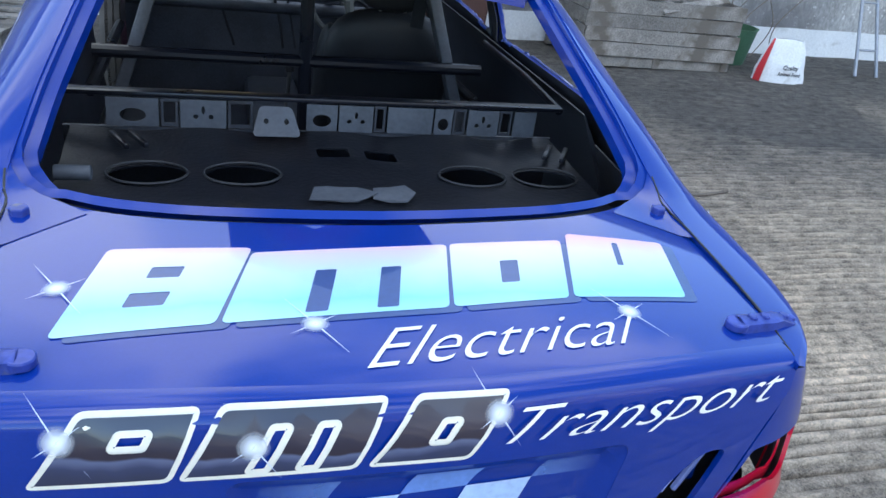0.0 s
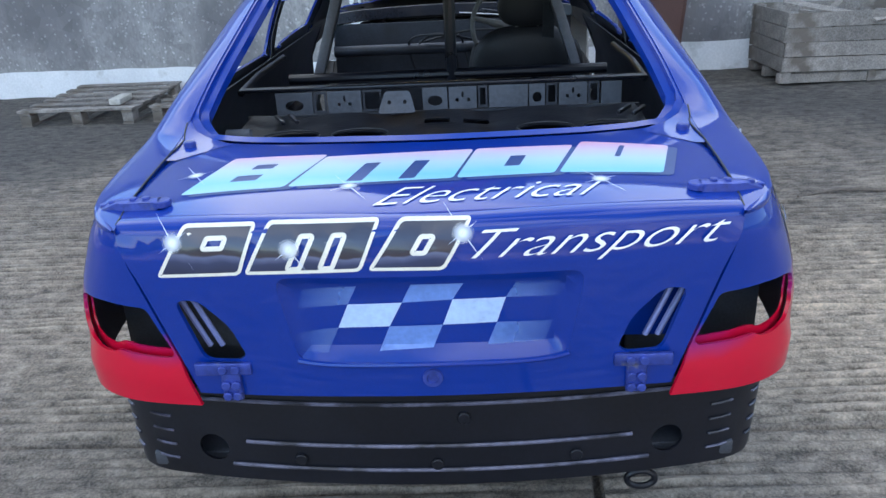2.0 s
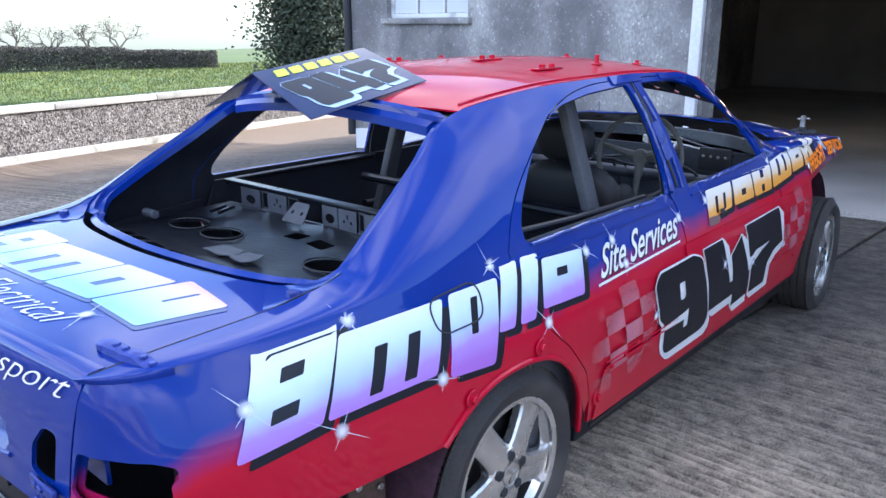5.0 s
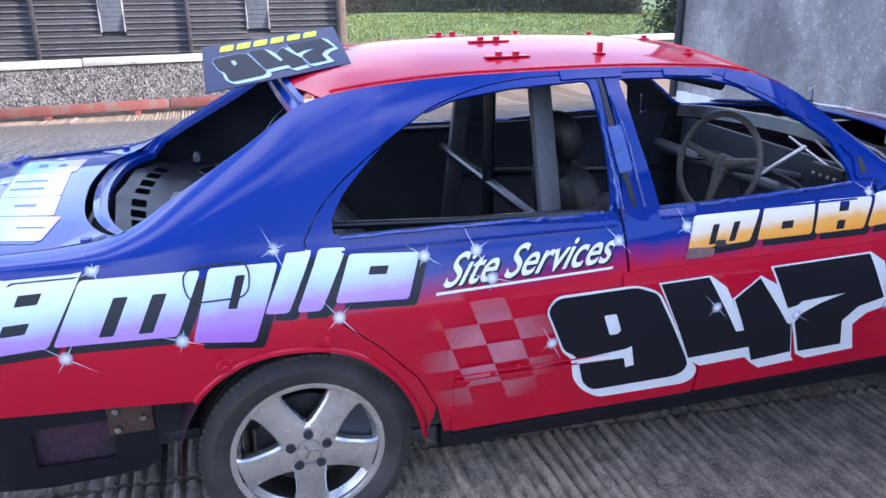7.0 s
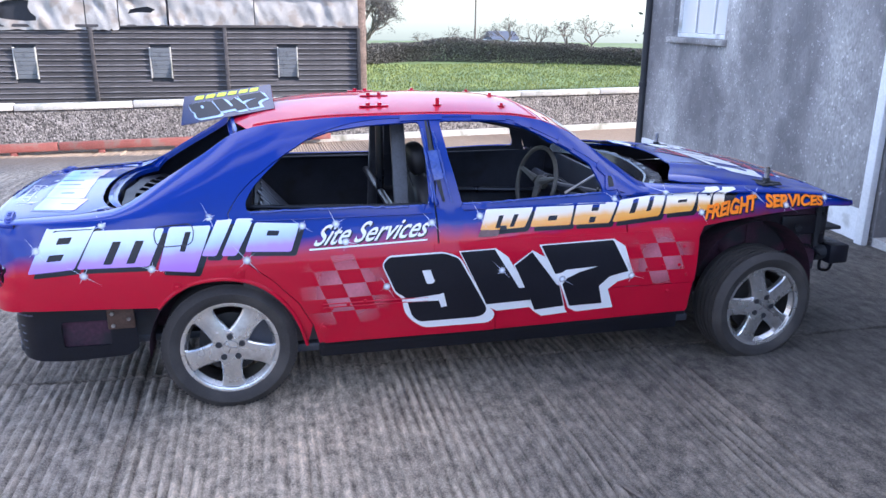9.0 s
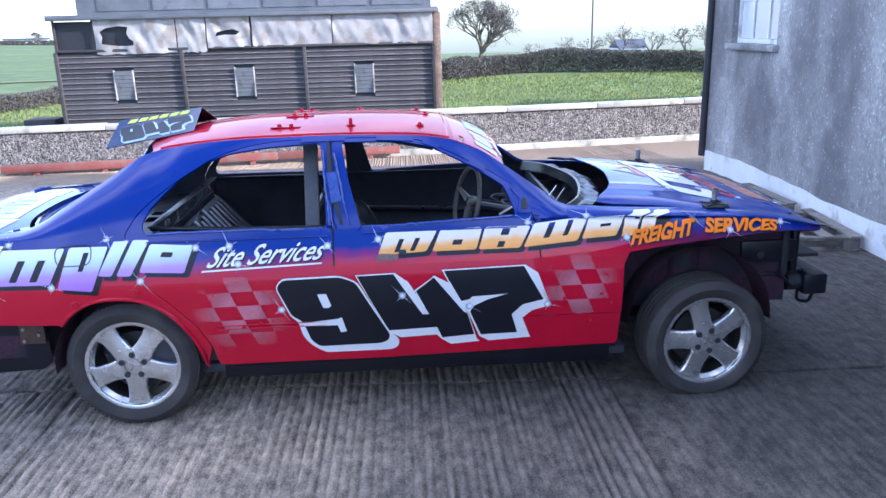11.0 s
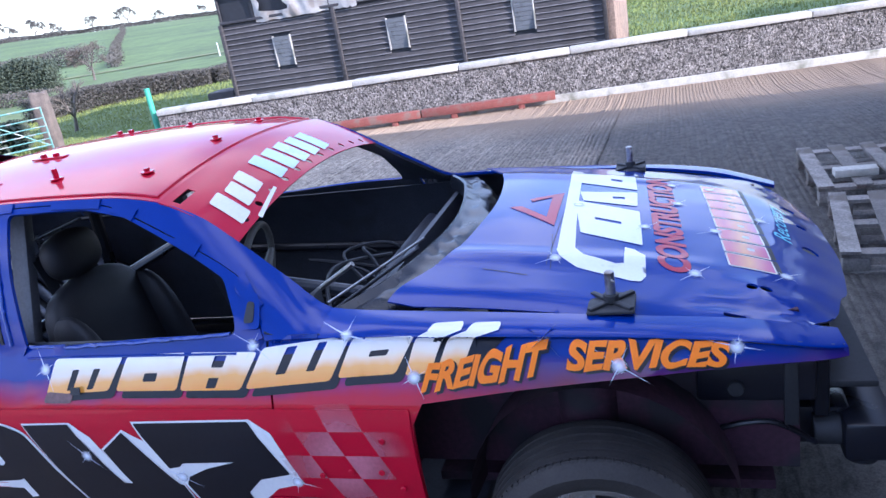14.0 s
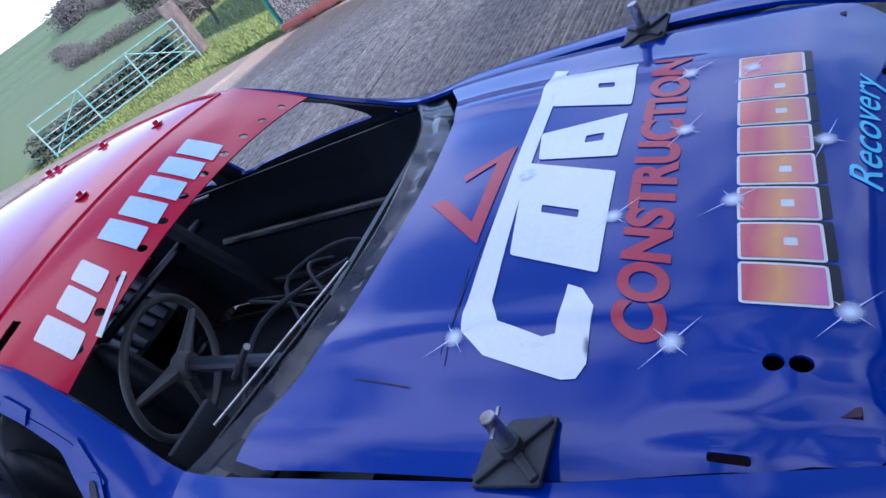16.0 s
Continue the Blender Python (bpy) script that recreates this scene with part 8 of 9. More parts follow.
# ---- things round the yard ----
def wheelie_bin(x, y, rz):
    t = sized(thing("wheelie_bin", "brown plastic wheelie bin with its lid shut, beside the doorway", "bin", x, y, fall(x, y), rz), 0.95)
    bm = bmesh.new()
    lv = [(0.012, 0.212, 0.25), (0.05, 0.226, 0.262), (0.88, 0.272, 0.322), (0.95, 0.278, 0.330)]
    rows = [[bm.verts.new((sx * a, sy * b, z)) for sx, sy in ((-1, -1), (1, -1), (1, 1), (-1, 1))] for z, a, b in lv]
    for p, q in zip(rows, rows[1:]):
        for j in range(4):
            bm.faces.new((p[j], p[(j + 1) % 4], q[(j + 1) % 4], q[j]))
    bm.faces.new(rows[0][::-1])
    bmesh.ops.bevel(bm, geom=[e for e in bm.edges if abs(e.verts[0].co.z - e.verts[1].co.z) > 0.02], offset=0.03, segments=3, affect="EDGES")
    part("body", bm, BIN, t)
    for z0, z1, w in ((0.936, 0.958, 0.297), (0.962, 0.984, 0.302)):
        part("rim", box(-w, w, -w - 0.052, w + 0.048, z0, z1, 0.008), BIN, t, "ribbed brown rim")
    # lid: a lipped edge and a tray that rises to the back, between two hollows
    part("lid", box(-0.310, 0.310, -0.372, 0.362, 0.988, 1.014, 0.010), BIN, t, "shut lid, faded brown")
    bm = bmesh.new()
    rows = []
    for yy, wd, zz in ((-0.350, 0.285, 1.012), (-0.325, 0.275, 1.026), (-0.05, 0.262, 1.040), (0.12, 0.215, 1.052), (0.30, 0.205, 1.068), (0.345, 0.205, 1.064), (0.352, 0.205, 1.010)):
        rows.append([bm.verts.new((sx * wd, yy, z)) for sx, z in ((-1.06, 1.008), (-1, zz - 0.006), (-0.93, zz), (0.93, zz), (1, zz - 0.006), (1.06, 1.008))])
    for p, q in zip(rows, rows[1:]):
        for j in range(5):
            bm.faces.new((p[j], p[j + 1], q[j + 1], q[j]))
    bmesh.ops.recalc_face_normals(bm, faces=bm.faces)
    part("lid_tray", bm, BIN, t)
    part("handle", tube([(-0.23, 0.392, 1.072), (0.23, 0.392, 1.072)], 0.015, 10), BIN, t)
    for s in (-1, 1):
        part("handle_bracket", box(s * 0.20 - 0.02, s * 0.20 + 0.02, 0.33, 0.405, 0.97, 1.080, 0.006), BIN, t)
        part("wheel", cyl(s * 0.27 - (0.025 if s < 0 else 0.025), 0.27, 0.10, 0.10, 0.05, 20, "X", 0.01), RUBBER, t)
    part("axle", tube([(-0.28, 0.27, 0.10), (0.28, 0.27, 0.10)], 0.012, 8), STEEL, t)


wheelie_bin(1.676, 4.49, -4.5)


def plank_mesh(l, w, h, seed):
    rnd = random.Random(seed)
    bm = box(-l / 2, l / 2, -w / 2, w / 2, 0, h)
    for v in bm.verts:
        v.co += Vector((rnd.uniform(-0.006, 0.006), rnd.uniform(-0.004, 0.004), rnd.uniform(-0.002, 0.002)))
    me = bpy.data.meshes.new("plank")
    bm.to_mesh(me)
    bm.free()
    me.materials.append(PALLET_WOOD)
    return me


def lay_plank(name, me, parent, m):
    ob = new(name, me)
    ob.parent = parent
    ob.matrix_basis = m
    return ob


SLAT = [plank_mesh(1.0, 0.096, 0.018, s) for s in range(4)]
RUNNER = plank_mesh(1.2, 0.095, 0.022, 11)


def pallet(x, y, z, rz, name_label, lift=0.0):
    t = thing("wooden_pallet", name_label, "pallet", x, y, z, rz, group="pallets by the garage wall")
    for i in range(6):
        lay_plank("slat", SLAT[i % 4], t, pose(-0.55 + i * 0.22, 0, 0.122, 0, 0, 90 + (i % 3 - 1) * 0.8))
    for yy in (-0.44, 0.0, 0.44):
        lay_plank("stringer", RUNNER, t, pose(0, yy, 0.099))
        lay_plank("runner", RUNNER, t, pose(0, yy, 0.0))
        for xx in (-0.53, 0.0, 0.53):
            part("block", box(xx - 0.065, xx + 0.065, yy - 0.045, yy + 0.045, 0.023, 0.098, 0.004), PALLET_WOOD, t)
    return t


pallet(-3.22, 4.55, 0.0, 90, "grey weathered wooden pallet lying by the garage wall")
pallet(-2.03, 4.52, 0.0, 84, "grey weathered wooden pallet with a reddish base board")
blk = thing("concrete_block", "pale grey concrete block resting on the pallet", "block", -2.92, 4.20, 0.142, 90)
part("block_body", box(-0.13, 0.13, -0.05, 0.05, 0, 0.05, 0.006), COPING, blk)


def crate(x, y, rz):
    """Open slatted potato box, grey with age, with loose boards thrown in."""
    t = sized(thing("potato_crate", "large open grey weathered wooden crate with loose broken boards in it", "crate", x, y, fall(x, y), rz), 0.91)
    W, D = 1.60, 0.86
    long, short = plank_mesh(W, 0.02, 0.120, 21), plank_mesh(D - 0.03, 0.02, 0.120, 22)
    rnd = random.Random(5)
    for i in range(4):
        z = 0.105 + i * 0.128
        for s in (-1, 1):
            lay_plank("board", long, t, pose(rnd.uniform(-0.01, 0.01), s * D / 2, z, rnd.uniform(-2, 2), rnd.uniform(-0.5, 0.5), 0))
            lay_plank("board", short, t, pose(s * (W / 2 - 0.012), 0, z, 0, rnd.uniform(-0.5, 0.5), 90))
    for sx in (-1, 0, 1):
        for sy in (-1, 1):
            part("corner_post", box(sx * (W / 2 - 0.06) - 0.035, sx * (W / 2 - 0.06) + 0.035, sy * (D / 2 - 0.05) - 0.035, sy * (D / 2 - 0.05) + 0.035, 0.0, 0.61, 0.006), PALLET_WOOD, t)
    for s in (-1, 0, 1):
        part("skid", box(-W / 2, W / 2, s * 0.36 - 0.04, s * 0.36 + 0.04, 0.0, 0.085, 0.006), PALLET_WOOD, t)
    part("base", box(-W / 2 + 0.03, W / 2 - 0.03, -D / 2 + 0.02, D / 2 - 0.02, 0.088, 0.108), PALLET_WOOD, t)
    for l, w, px, py, pz, rx, ry, ang in ((0.75, 0.10, -0.42, -0.30, 0.60, 20, 12, -12), (0.95, 0.07, -0.12, 0.05, 0.66, 0, -22, 38), (0.80, 0.09, 0.30, -0.34, 0.58, 25, -8, 14), (1.1, 0.10, 0.1, 0.1, 0.48, 4, 6, -24),
                                          (0.9, 0.08, -0.3, 0.1, 0.42, 3, -5, 52), (0.7, 0.10, 0.45, 0.15, 0.52, -8, 10, 70), (1.2, 0.09, 0.0, -0.05, 0.36, 2, 3, 8), (1.0, 0.10, 0.25, 0.2, 0.30, 0, 3, -40), (0.8, 0.1, -0.4, -0.1, 0.28, 0, -2, 20)):
        lay_plank("broken_board", plank_mesh(l, w, 0.022, int(l * 100 + w * 1000)), t, pose(px, py, pz, rx, ry, ang))


crate(3.344, 4.297, 0)


def feed_bag():
    t = sized(thing("feed_bag", "white and red printed paper feed sack, half empty", "sack", 4.465, 3.764, fall(4.465, 3.764), -6), 0.89)
    bm = bmesh.new()
    rows = []
    for i in range(12):
        v = i / 11
        w, d = 0.27 - 0.10 * v ** 1.5, 0.11 * (1 - v ** 2) + 0.012
        rows.append([bm.verts.new((w * math.copysign(abs(math.cos(a)) ** 0.7, math.cos(a)) + 0.012 * noise.noise(Vector((a * 2, v * 5, 0))), d * math.sin(a) + 0.02 * noise.noise(Vector((a * 3, v * 4, 3))), 0.40 * v + 0.03 * v * noise.noise(Vector((a, 1, 1))))) for a in np.linspace(0, 2 * math.pi, 28, endpoint=False)])
    for p, q in zip(rows, rows[1:]):
        for j in range(28):
            bm.faces.new((p[j], p[(j + 1) % 28], q[(j + 1) % 28], q[j]))
    bm.faces.new(rows[0][::-1])
    part("sack_body", bm, WHITEWASH, t, "white paper sack")
    bm = bmesh.new()
    prev = None
    for i in range(10):
        v = i / 9
        w = 0.27 - 0.10 * v ** 1.5
        cur = [bm.verts.new((-w - 0.004, -0.02, 0.40 * v)), bm.verts.new((-w * 0.90, -0.075 * (1 - v * v) - 0.02, 0.40 * v))]
        if prev:
            bm.faces.new((prev[0], prev[1], cur[1], cur[0]))
        prev = cur
    part("red_band", bm, RED_CLOTH, t, "red printed edge")
    for text, z, w in (("Quality", 0.135, 0.16), ("Animal Feed", 0.075, 0.24)):
        cu = bpy.data.curves.new("lettering", "FONT")
        cu.body, cu.offset = text, 0.015
        tmp = new("lettering", cu)
        me = bpy.data.meshes.new_from_object(tmp.evaluated_get(bpy.context.evaluated_depsgraph_get()))
        bpy.data.objects.remove(tmp)
        b2 = bmesh.new()
        b2.from_mesh(me)
        bpy.data.meshes.remove(me)
        xs = [v.co.x for v in b2.verts]
        k = w / (max(xs) - min(xs))
        for v in b2.verts:
            v.co = Vector((v.co.x * k - w / 2 + 0.03, -0.125, z + v.co.y * k * 1.1))
        part("printing", b2, DECAL_BLACK, t, "black printed words")


RED_CLOTH = material("red_print", (0.50, 0.02, 0.03), 0.6, var=0.1)
feed_bag()

# green tub and a leaning prop by the wall
tub = sized(thing("green_tub", "dull green plastic tub behind the sack", "tub", 4.28, 4.316, fall(4.28, 4.316)), 0.89)
bm = bmesh.new()
add_lathe(bm, [(0.0, 0.0001), (0.0, 0.20), (0.34, 0.25), (0.36, 0.26), (0.36, 0.24), (0.05, 0.19)], 28, "Z")
part("tub_body", bm, material("green_plastic", (0.05, 0.12, 0.07), 0.5, var=0.2), tub)
prop = sized(thing("steel_trestle", "grey tubular steel trestle leaning against the white wall foot", "trestle", 5.466, 4.20, fall(5.466, 4.20)), 0.88)
for a, b in (((-0.06, -0.35, 0), (0.04, 0.30, 1.5)), ((0.22, -0.35, 0), (0.14, 0.30, 1.5))):
    part("leg", tube([a, b], 0.018, 8), GREY_METAL, prop)
for z in (0.25, 0.7):
    part("rung", tube([(-0.06 + 0.07 * z, -0.35 + 0.43 * z, z), (0.22 - 0.05 * z, -0.35 + 0.43 * z, z)], 0.012, 8), GREY_METAL, prop)
stick = thing("dead_branch", "thin dead branch lying on the concrete", "branch", 2.2, 1.6, 0.012)
part("branch_wood", tube(smoothed([(-0.35, -0.05, 0), (-0.1, 0.02, 0.01), (0.15, 0.0, 0.004), (0.4, 0.06, 0.0)], 5), 0.009, 6), TWIG, stick)
bramble = sized(thing("dry_bramble", "bare brown bramble stems against the wall", "bramble", 4.454, 4.50, fall(4.454, 4.50)), 0.89)
rnd = random.Random(3)
for i in range(7):
    x = rnd.uniform(-0.3, 0.5)
    part("stem", tube(smoothed([(x, 0, 0), (x + rnd.uniform(-0.2, 0.2), 0.0, 0.35), (x + rnd.uniform(-0.4, 0.4), -0.08, 0.8), (x + rnd.uniform(-0.7, 0.6), -0.15, rnd.uniform(0.6, 1.1))], 5), 0.006, 5), TWIG, bramble)

# downpipes, doorway frame, notice, lamp inside
pipe = askew(thing("downpipe", "dark cast downpipe at the garage corner", "pipe", CORNER - 0.05, WALL - 0.02, 0))
part("pipe_run", tube([(0, 0, 0.10), (0, 0, EAVES)], 0.055, 14), DULL_BLACK, pipe)
for z in (0.9, 2.6):
    part("pipe_collar", cyl(0, 0, z, 0.068, 0.06, 14), DULL_BLACK, pipe)
jamb = askew(thing("door_jamb", "white painted steel post at the doorway's edge", "post", DOOR_L - 0.075, WALL - 0.05, 0, kind="structure"))
part("jamb_post", box(-0.05, 0.05, -0.03, 0.03, 0, 2.84, 0.008), WHITEWASH, jamb)
track = askew(thing("door_track", "dark steel door track over the opening", "track", 0, WALL - 0.05, 2.86, kind="structure"))
part("track_rail", box(-3.2, 1.6, -0.04, 0.04, 0, 0.09, 0.01), DARK_TIN, track)
notice = askew(thing("notice_board", "small white safety notice with a black pictogram, screwed to the wall", "sign", 1.389, WALL - 0.010, 1.645))
part("sign_plate", box(-0.165, 0.165, -0.006, 0.0, -0.125, 0.125, 0.002), WHITE, notice)
part("sign_border", tube([(x, -0.0065, z) for x, z in rounded([(-0.15, -0.11), (0.15, -0.11), (0.15, 0.11), (-0.15, 0.11)], 0.02)], 0.003, 5, True), DECAL_BLACK, notice)
part("sign_pictogram", box(-0.10, 0.09, -0.008, -0.006, -0.01, 0.012, 0, Matrix.Rotation(radians(-22), 4, "Y")), DECAL_BLACK, notice)
part("sign_pictogram", box(-0.07, -0.02, -0.008, -0.006, -0.035, 0.0, 0), DECAL_BLACK, notice)
part("sign_words", box(-0.13, 0.13, -0.008, -0.006, -0.095, -0.06, 0), DECAL_BLACK, notice, "black bar of small print")
tube_lamp = thing("tube_lamp", "lit yellowish fluorescent tube hanging inside the garage", "lamp", -0.3, 9.0, 1.90)
lm = bpy.data.materials.new("lamp_tube")
lm.use_nodes = True
lb = lm.node_tree.nodes["Principled BSDF"]
lb.inputs["Emission Color"].default_value, lb.inputs["Emission Strength"].default_value = (1.0, 0.78, 0.40, 1), 4.0
part("lamp_tube", tube([(-0.66, 0, -0.01), (0.66, 0, 0.02)], 0.018, 10), lm, tube_lamp)
part("lamp_housing", box(-0.7, 0.7, -0.05, 0.05, 0.03, 0.08, 0.008), WHITEWASH, tube_lamp)
for x in (-0.5, 0.5):
    part("chain", tube([(x, 0, 0.08), (x, 0, EAVES - 1.90)], 0.004, 5), STEEL, tube_lamp)


# ---- gate, land, hedges, trees ----
def field_gate():
    t = thing("field_gate", "turquoise tubular steel field gate across the lane", "gate", -11.35, -10.1, -0.42, 134)
    for i, z in enumerate((0.14, 0.28, 0.42, 0.56, 0.74, 0.96)):
        part("gate_bar", tube([(-3.9, 0, z), (0, 0, z)], 0.020 if i in (0, 5) else 0.014, 8), GATE, t)
    for x in (-3.9, -2.6, -1.3, 0.0):
        part("gate_upright", tube([(x, 0, 0.08), (x, 0, 0.98)], 0.020, 8), GATE, t)
    part("gate_brace", tube([(-3.85, 0.02, 0.14), (-2.6, 0.02, 0.96)], 0.014, 8), GATE, t)
    part("gate_brace", tube([(-1.3, 0.02, 0.96), (-0.05, 0.02, 0.14)], 0.014, 8), GATE, t)
    part("gate_foot", tube([(0.0, 0, 0.0), (0.0, 0, 0.10)], 0.024, 8), GATE, t)
    p = thing("gate_post", "rough weathered timber gate post, broken at the top", "post", -11.72, -10.38, -0.46, 20)
    bm = box(-0.16, 0.16, -0.16, 0.16, 0, 1.30, 0.04)
    bmesh.ops.subdivide_edges(bm, edges=bm.edges[:], cuts=3, use_grid_fill=True)
    for v in bm.verts:
        v.co += Vector((0.04 * noise.noise(v.co * 5), 0.04 * noise.noise(v.co * 5 + Vector((9, 0, 0))), 0.06 * noise.noise(v.co * 9) if v.co.z > 1.0 else 0))
    part("post_timber", bm, GATE_TIMBER, p)
    q = thing("marker_post", "bright green steel post at the wall's end", "post", -9.31, -5.77, -0.5)
    part("post_tube", tube([(0, 0, 0), (0, 0, 1.29)], 0.05, 12), GREEN_POST, q)
    w = thing("field_marker", "thin white post standing in the far field", "post", 2.49 - 39.9, 3.09 - 24.5, -0.5)
    part("post_shaft", tube([(0, 0, 0), (0, 0, 0.78)], 0.03, 8), WHITEWASH, w)


GREEN_POST = material("green_post", (0.06, 0.38, 0.24), 0.5, var=0.2, scale=9)
field_gate()


def leaf_cloud(name, pts, size, mat, parent, seed, kind="", label=""):
    """Many small leaves or clumps scattered about points."""
    rnd = random.Random(seed)
    vs, fs = [], []
    for p in pts:
        s = size * rnd.uniform(0.6, 1.4)
        a, b = rnd.uniform(0, math.pi * 2), rnd.uniform(-1, 1)
        u = Vector((math.cos(a), math.sin(a), b)).normalized() * s
        w = u.orthogonal().normalized()
        w.rotate(Matrix.Rotation(rnd.uniform(0, 6.28), 3, u.normalized()))
        w *= s * 0.6
        k = len(vs)
        c = Vector(p)
        vs += [c - u, c + w, c + u, c - w]
        fs.append((k, k + 1, k + 2, k + 3))
    me = bpy.data.meshes.new(name)
    me.from_pydata([tuple(v) for v in vs], [], fs)
    me.materials.append(mat)
    ob = new(name, me)
    if parent is not None:
        ob.parent = parent
    if kind:
        ob["kind"] = kind
    return ob


def hedge(name, line, height, width, n, mat, label, seed, size=0.22, base=None):
    """A bank of twigs and leaves along a line on the land."""
    rnd = random.Random(seed)
    pts = []
    seg = [math.dist(a, b) for a, b in zip(line, line[1:])]
    tot = sum(seg)
    for _ in range(n):
        d = rnd.uniform(0, tot)
        i = 0
        while d > seg[i]:
            d -= seg[i]
            i += 1
        a, b = Vector(line[i]), Vector(line[i + 1])
        p = a.lerp(b, d / seg[i])
        nx = Vector((-(b - a).y, (b - a).x)).normalized()
        q = rnd.gauss(0, 0.35) * width
        h = height * (0.75 + 0.35 * noise.noise(Vector((p.x * 0.13, p.y * 0.13, seed))) + 0.15 * noise.noise(Vector((p.x * 0.7, p.y * 0.7, seed))))
        x, y = p.x + nx.x * q, p.y + nx.y * q
        pts.append((x, y, land(x, y) - 0.05 + h * rnd.random() ** 0.8))
    ob = leaf_cloud(name, pts, size, mat, None, seed)
    return tagged(ob, label, "hedge", kind="stuff")


hedge("field_hedge", [(-31.4, -4), (-32.3, 3.3), (-36.7, 7.1), (-36.8, 10.1), (-33.5, 15.9), (-31, 19.5)], 1.5, 0.8, 120000, HEDGE, "brown winter hedge along the far side of the paddock", 1, 0.036)
hedge("lane_hedge", [(-27, -11), (-22, -12.5), (-21.5, -13.5), (-20, -15.5), (-17.5, -16.5)], 1.0, 0.8, 90000, HEDGE, "low clipped brown hedge across the fields", 3, 0.028)
hedge("hill_hedge", [(-43, -33), (-90, -69), (-150, -113), (-235, -178)], 0.9, 0.7, 36000, HEDGE, "hedge running up over the far hill", 4, 0.075)
hedge("ridge_hedge", [(-165, -172), (-215, -205), (-245, -170), (-275, -140), (-300, -110)], 2.0, 2, 26000, FAR_WOOD, "hedge line along the skyline", 5, 0.24)
hedge("far_hedge", [(-300, -60), (-305, -40), (-310, -25)], 2.0, 6, 7000, FAR_WOOD, "far hedge line beyond the paddock", 2, 0.6)
hedge("hillside_wood", [(-74, -95), (-88, -108), (-100, -118), (-116, -132), (-112, -120)], 4.2, 3.5, 20000, FAR_WOOD, "belt of bare trees across the hillside", 8, 0.17)
hedge("hillside_hedge", [(-84, -100), (-68, -78), (-61, -62), (-55, -44)], 1.9, 1.6, 26000, HEDGE, "overgrown hedge dropping down the hillside", 9, 0.075)
hedge("evergreen_clump", [(-28.5, -30.5), (-29.5, -28), (-29.8, -26)], 1.9, 0.9, 22000, IVY, "dark evergreen bushes below the hill", 10, 0.05)
hedge("scrub", [(-44, -60), (-34, -44), (-27, -35), (-25, -27), (-24.5, -22)], 0.9, 1.1, 26000, HEDGE, "brown winter scrub along a field edge", 11, 0.045)
hedge("evergreen_hedge", [(-13.2, 10.2), (-15.5, 16), (-17, 26)], 5.6, 1.5, 260000, IVY, "tall dark evergreen hedge behind the boundary wall", 6, 0.055)
hedge("gate_bushes", [(-12.6, -11.9), (-11.6, -13.2), (-9.6, -15.2)], 1.0, 0.8, 9000, IVY, "dark bushes behind the field gate", 7, 0.07)


def tree(x, y, h, seed, spread=0.55, leaves=0, label="bare winter tree with a spreading crown of fine twigs", levels=5):
    """A tapered trunk whose limbs fork again and again."""
    rnd = random.Random(seed)
    t = thing("tree", label, "tree", x, y, land(x, y) - 0.1)
    limbs, twigs = bmesh.new(), bmesh.new()
    tips = []

    def grow(p, d, ln, r, lev):
        q = p
        pts, rs = [p.copy()], [r]
        for i in range(3):
            d = (d + Vector((rnd.gauss(0, 0.14), rnd.gauss(0, 0.14), rnd.gauss(0.05, 0.08)))).normalized()
            q = q + d * ln / 3
            pts.append(q.copy())
            rs.append(r * (1 - 0.14 * (i + 1)))
        add_tube(limbs if lev < 2 else twigs, pts, rs, 7 if lev < 2 else 4, caps=False)
        if lev >= levels:
            tips.append(q)
            return
        for k in range((7 if levels == 7 else 3) if lev == 0 else (3 if lev in (1, 2) else 2)):
            a = rnd.uniform(0, 2 * math.pi)
            s = d.orthogonal().normalized()
            s.rotate(Matrix.Rotation(a, 3, d))
            grow(q, (d + s * rnd.uniform(0.45, 0.95) * spread * 1.5).normalized(), (h * 0.25 if levels == 7 and lev == 0 else ln) * rnd.uniform(0.62, 0.82), r * 0.62, lev + 1)
    grow(Vector((0, 0, 0)), Vector((0, 0, 1)), h * (0.09 if levels == 7 else 0.30), h * 0.035, 0)
    part("trunk", limbs, TWIG, t)
    part("crown", twigs, TWIG, t, "crown of fine bare twigs")
    if leaves:
        pts = [p + Vector((rnd.gauss(0, 0.3), rnd.gauss(0, 0.3), rnd.gauss(0, 0.3))) * h * 0.08 for p in tips for _ in range(leaves)]
        leaf_cloud("twig_haze", pts, h * (0.005 if levels == 7 else 0.011), TWIG if h < 7 and levels != 5 else FAR_WOOD, t, seed, "stuff")
    return t


tree(-58, 7.8, 7.0, 3, 0.5, 16, "round-headed bare tree standing over the paddock hedge", 7)
tree(-14.4, -12.1, 1.75, 8, 0.5, 0, "small dead sapling with a pale trunk beside the lane")
tree(-33.5, -27.0, 2.3, 9, 0.9, 26, "wide low bare tree beyond the lane hedge", 6)
for i, (x, y, h) in enumerate(((-43.5, 9.8, 1.7), (-43.8, 11.4, 1.9), (-43.2, 13.0, 2.1), (-43.0, 15.0, 2.7), (-42.5, 16.6, 2.6), (-42.0, 18.2, 2.8), (-41.0, 19.6, 2.7))):
    tree(x, y, h, 20 + i, 0.95, 5, "low bare orchard tree with twisted branches", 5)
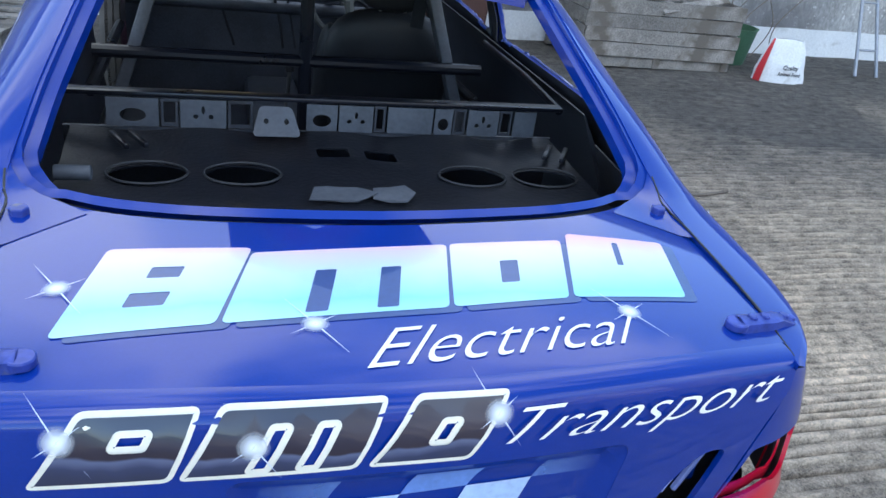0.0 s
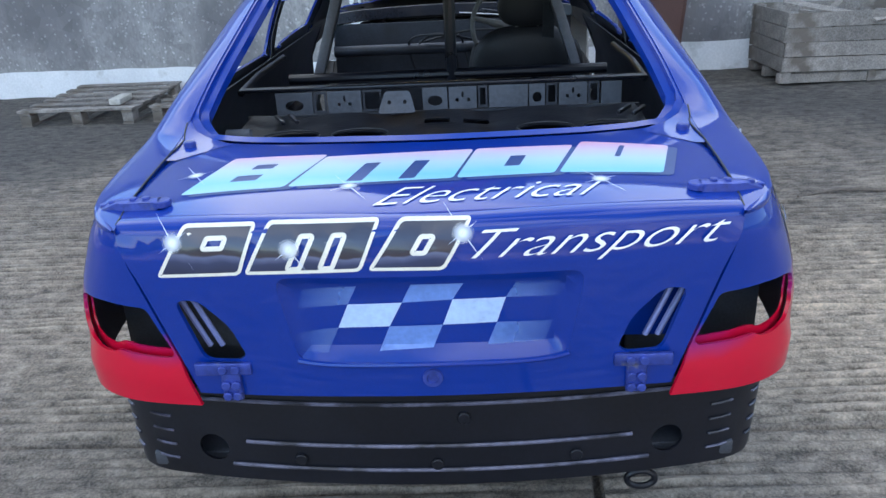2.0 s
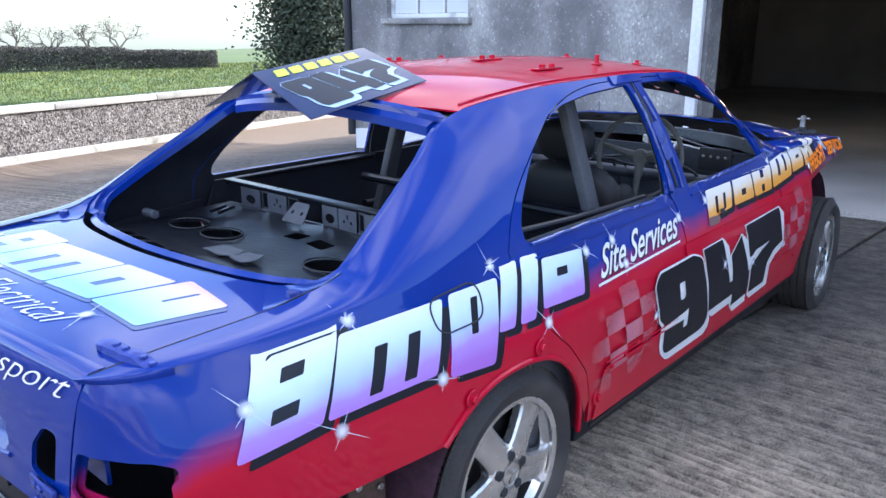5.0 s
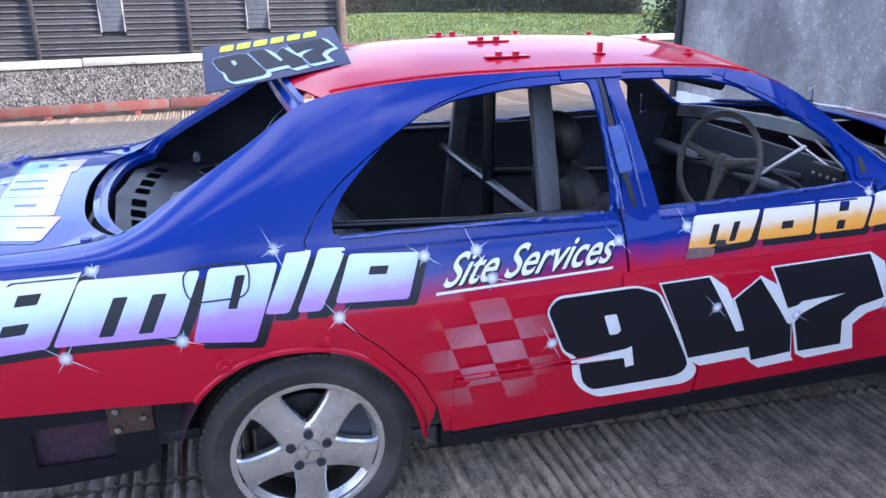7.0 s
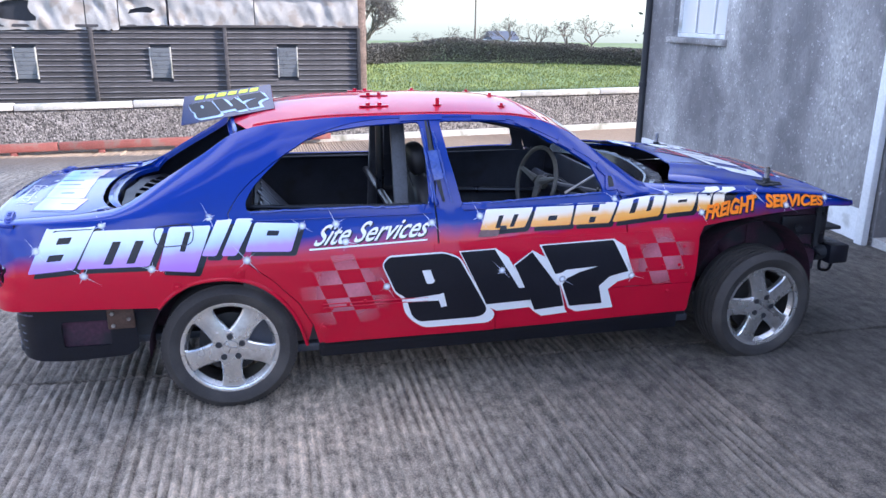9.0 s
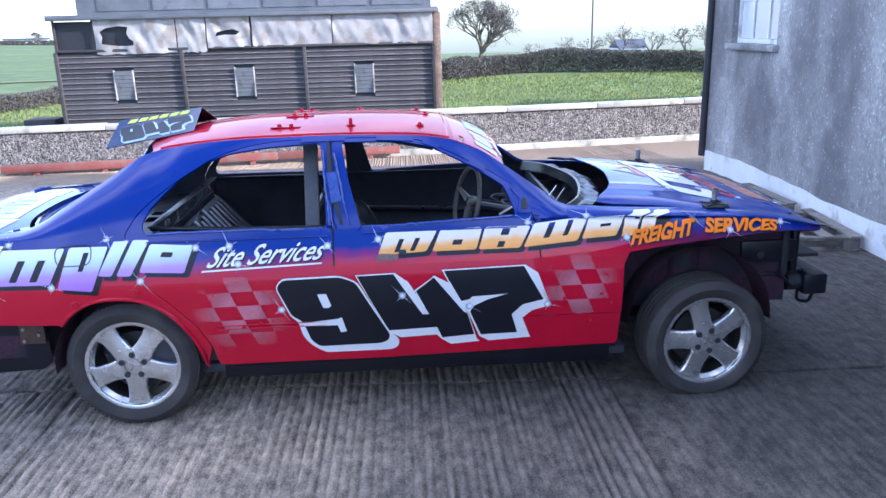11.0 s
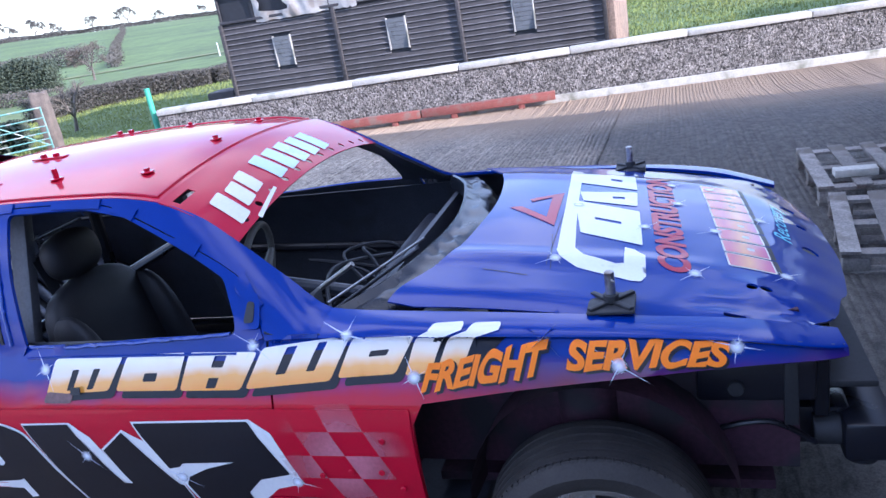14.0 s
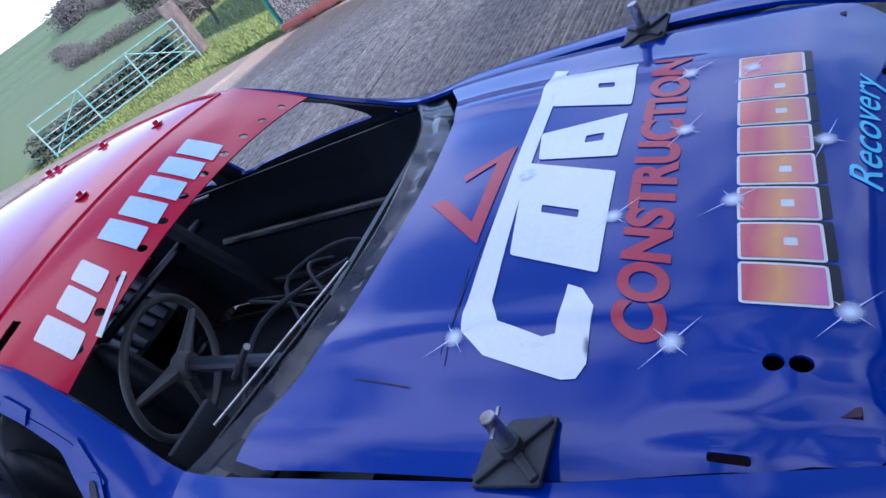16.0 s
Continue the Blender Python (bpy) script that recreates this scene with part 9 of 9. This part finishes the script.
for i, (x, y, h) in enumerate(((-222, -203, 7.5), (-240, -178, 8), (-246, -170, 5), (-208, -206, 8), (-194, -196, 5), (-258, -160, 5), (-226, -199, 5.5), (-233, -188, 6), (-215, -207, 6), (-266, -150, 5), (-276, -139, 6), (-286, -127, 5), (-202, -202, 4.5))):
    tree(x, y, h, 40 + i, 0.8, 60, "bare rounded tree on the skyline", 5)
far = thing("farmhouse", "far slate-roofed farmhouse showing over the hedge", "house", -168, 52, -4.7, 0)
part("wall", box(-4, 4, -3, 3, 0, 1.6), WHITEWASH, far)
bm = bmesh.new()
v = [bm.verts.new(c) for c in ((-4.3, -3.2, 1.6), (4.3, -3.2, 1.6), (4.3, 3.2, 1.6), (-4.3, 3.2, 1.6), (0, -3.2, 3.4), (0, 3.2, 3.4))]
for q in ((0, 1, 4), (1, 2, 5, 4), (2, 3, 5), (3, 0, 4, 5)):
    bm.faces.new([v[i] for i in q])
part("roof", bm, SLATE, far)
barn = thing("far_barn", "far long white farm building on the hill", "barn", -330, -150, hills(-330, -150), 20)
part("wall", box(-4, 4, -8, 8, 0, 1.8), WHITEWASH, barn)
part("roof", box(-4.5, 4.5, -8.5, 8.5, 1.8, 2.4), SLATE, barn)
pole = thing("utility_pole", "thin wooden utility pole beyond the hedge", "pole", -54, 15.75, hills(-54, 15.75) - 0.1)
part("pole_shaft", tube([(0, 0, 0), (0, 0, 4.6)], 0.07, 8), TWIG, pole)
trk = bmesh.new()
pts = [(2.49 - 41.5 - 2.5 * i / 20, 3.09 - 32.8 + 9.5 * i / 20) for i in range(-10, 31)]
rows = [[trk.verts.new((x + q, y + q * 0.3, land(x, y) + 0.05)) for q in (-0.5, 0.5)] for x, y in pts]
for p, q in zip(rows, rows[1:]):
    trk.faces.new((p[0], p[1], q[1], q[0]))
tagged(part("track", face_out(trk, (0, 0, 1)), TRACK_GRASS), "pale farm track crossing the far field", "track", kind="structure")


def paddock():
    """Rough grass beyond the boundary wall, in tufts."""
    rnd = random.Random(8)
    vs, fs = [], []
    for _ in range(140000):
        d = rnd.random() ** 1.7
        x = -11.9 - 22 * d
        y = rnd.uniform(-16 - 10 * d, 14 + 10 * d)
        if -16.3 < x < -11.4 and -5.6 < y < 2.4:
            continue
        if y < -11 and x < -17.8 - (y + 16.5) * 1.73:
            continue
        if rnd.random() < 0.22:
            x, y = rnd.uniform(-12, -8.5), rnd.uniform(-16, -6)
        z = land(x, y)
        a, hgt = rnd.uniform(0, 6.28), rnd.uniform(0.03, 0.07) * (1 + 0.6 * d)
        w = 0.009 * (1 + 2.5 * d)
        dx, dy = math.cos(a) * w, math.sin(a) * w
        k = len(vs)
        vs += [(x - dx, y - dy, z), (x + dx, y + dy, z), (x + dy * 0.8, y - dx * 0.8, z + hgt)]
        fs.append((k, k + 1, k + 2))
    me = bpy.data.meshes.new("grass")
    me.from_pydata(vs, [], fs)
    me.materials.append(GRASS)
    tagged(new("grass", me), "rough green pasture grass", "grass", kind="stuff")


paddock()
trough = thing("feed_trough", "two dark feed boxes in the field beside the shed", "trough", -12.6, -6.2, fall(-13.0) - 0.1)
part("box", box(-0.3, 0.3, -0.35, 0.3, 0, 0.75, 0.02), OLD_WOOD, trough)
part("box", box(-0.3, 0.3, 0.45, 0.9, 0, 0.65, 0.02), OLD_WOOD, trough)
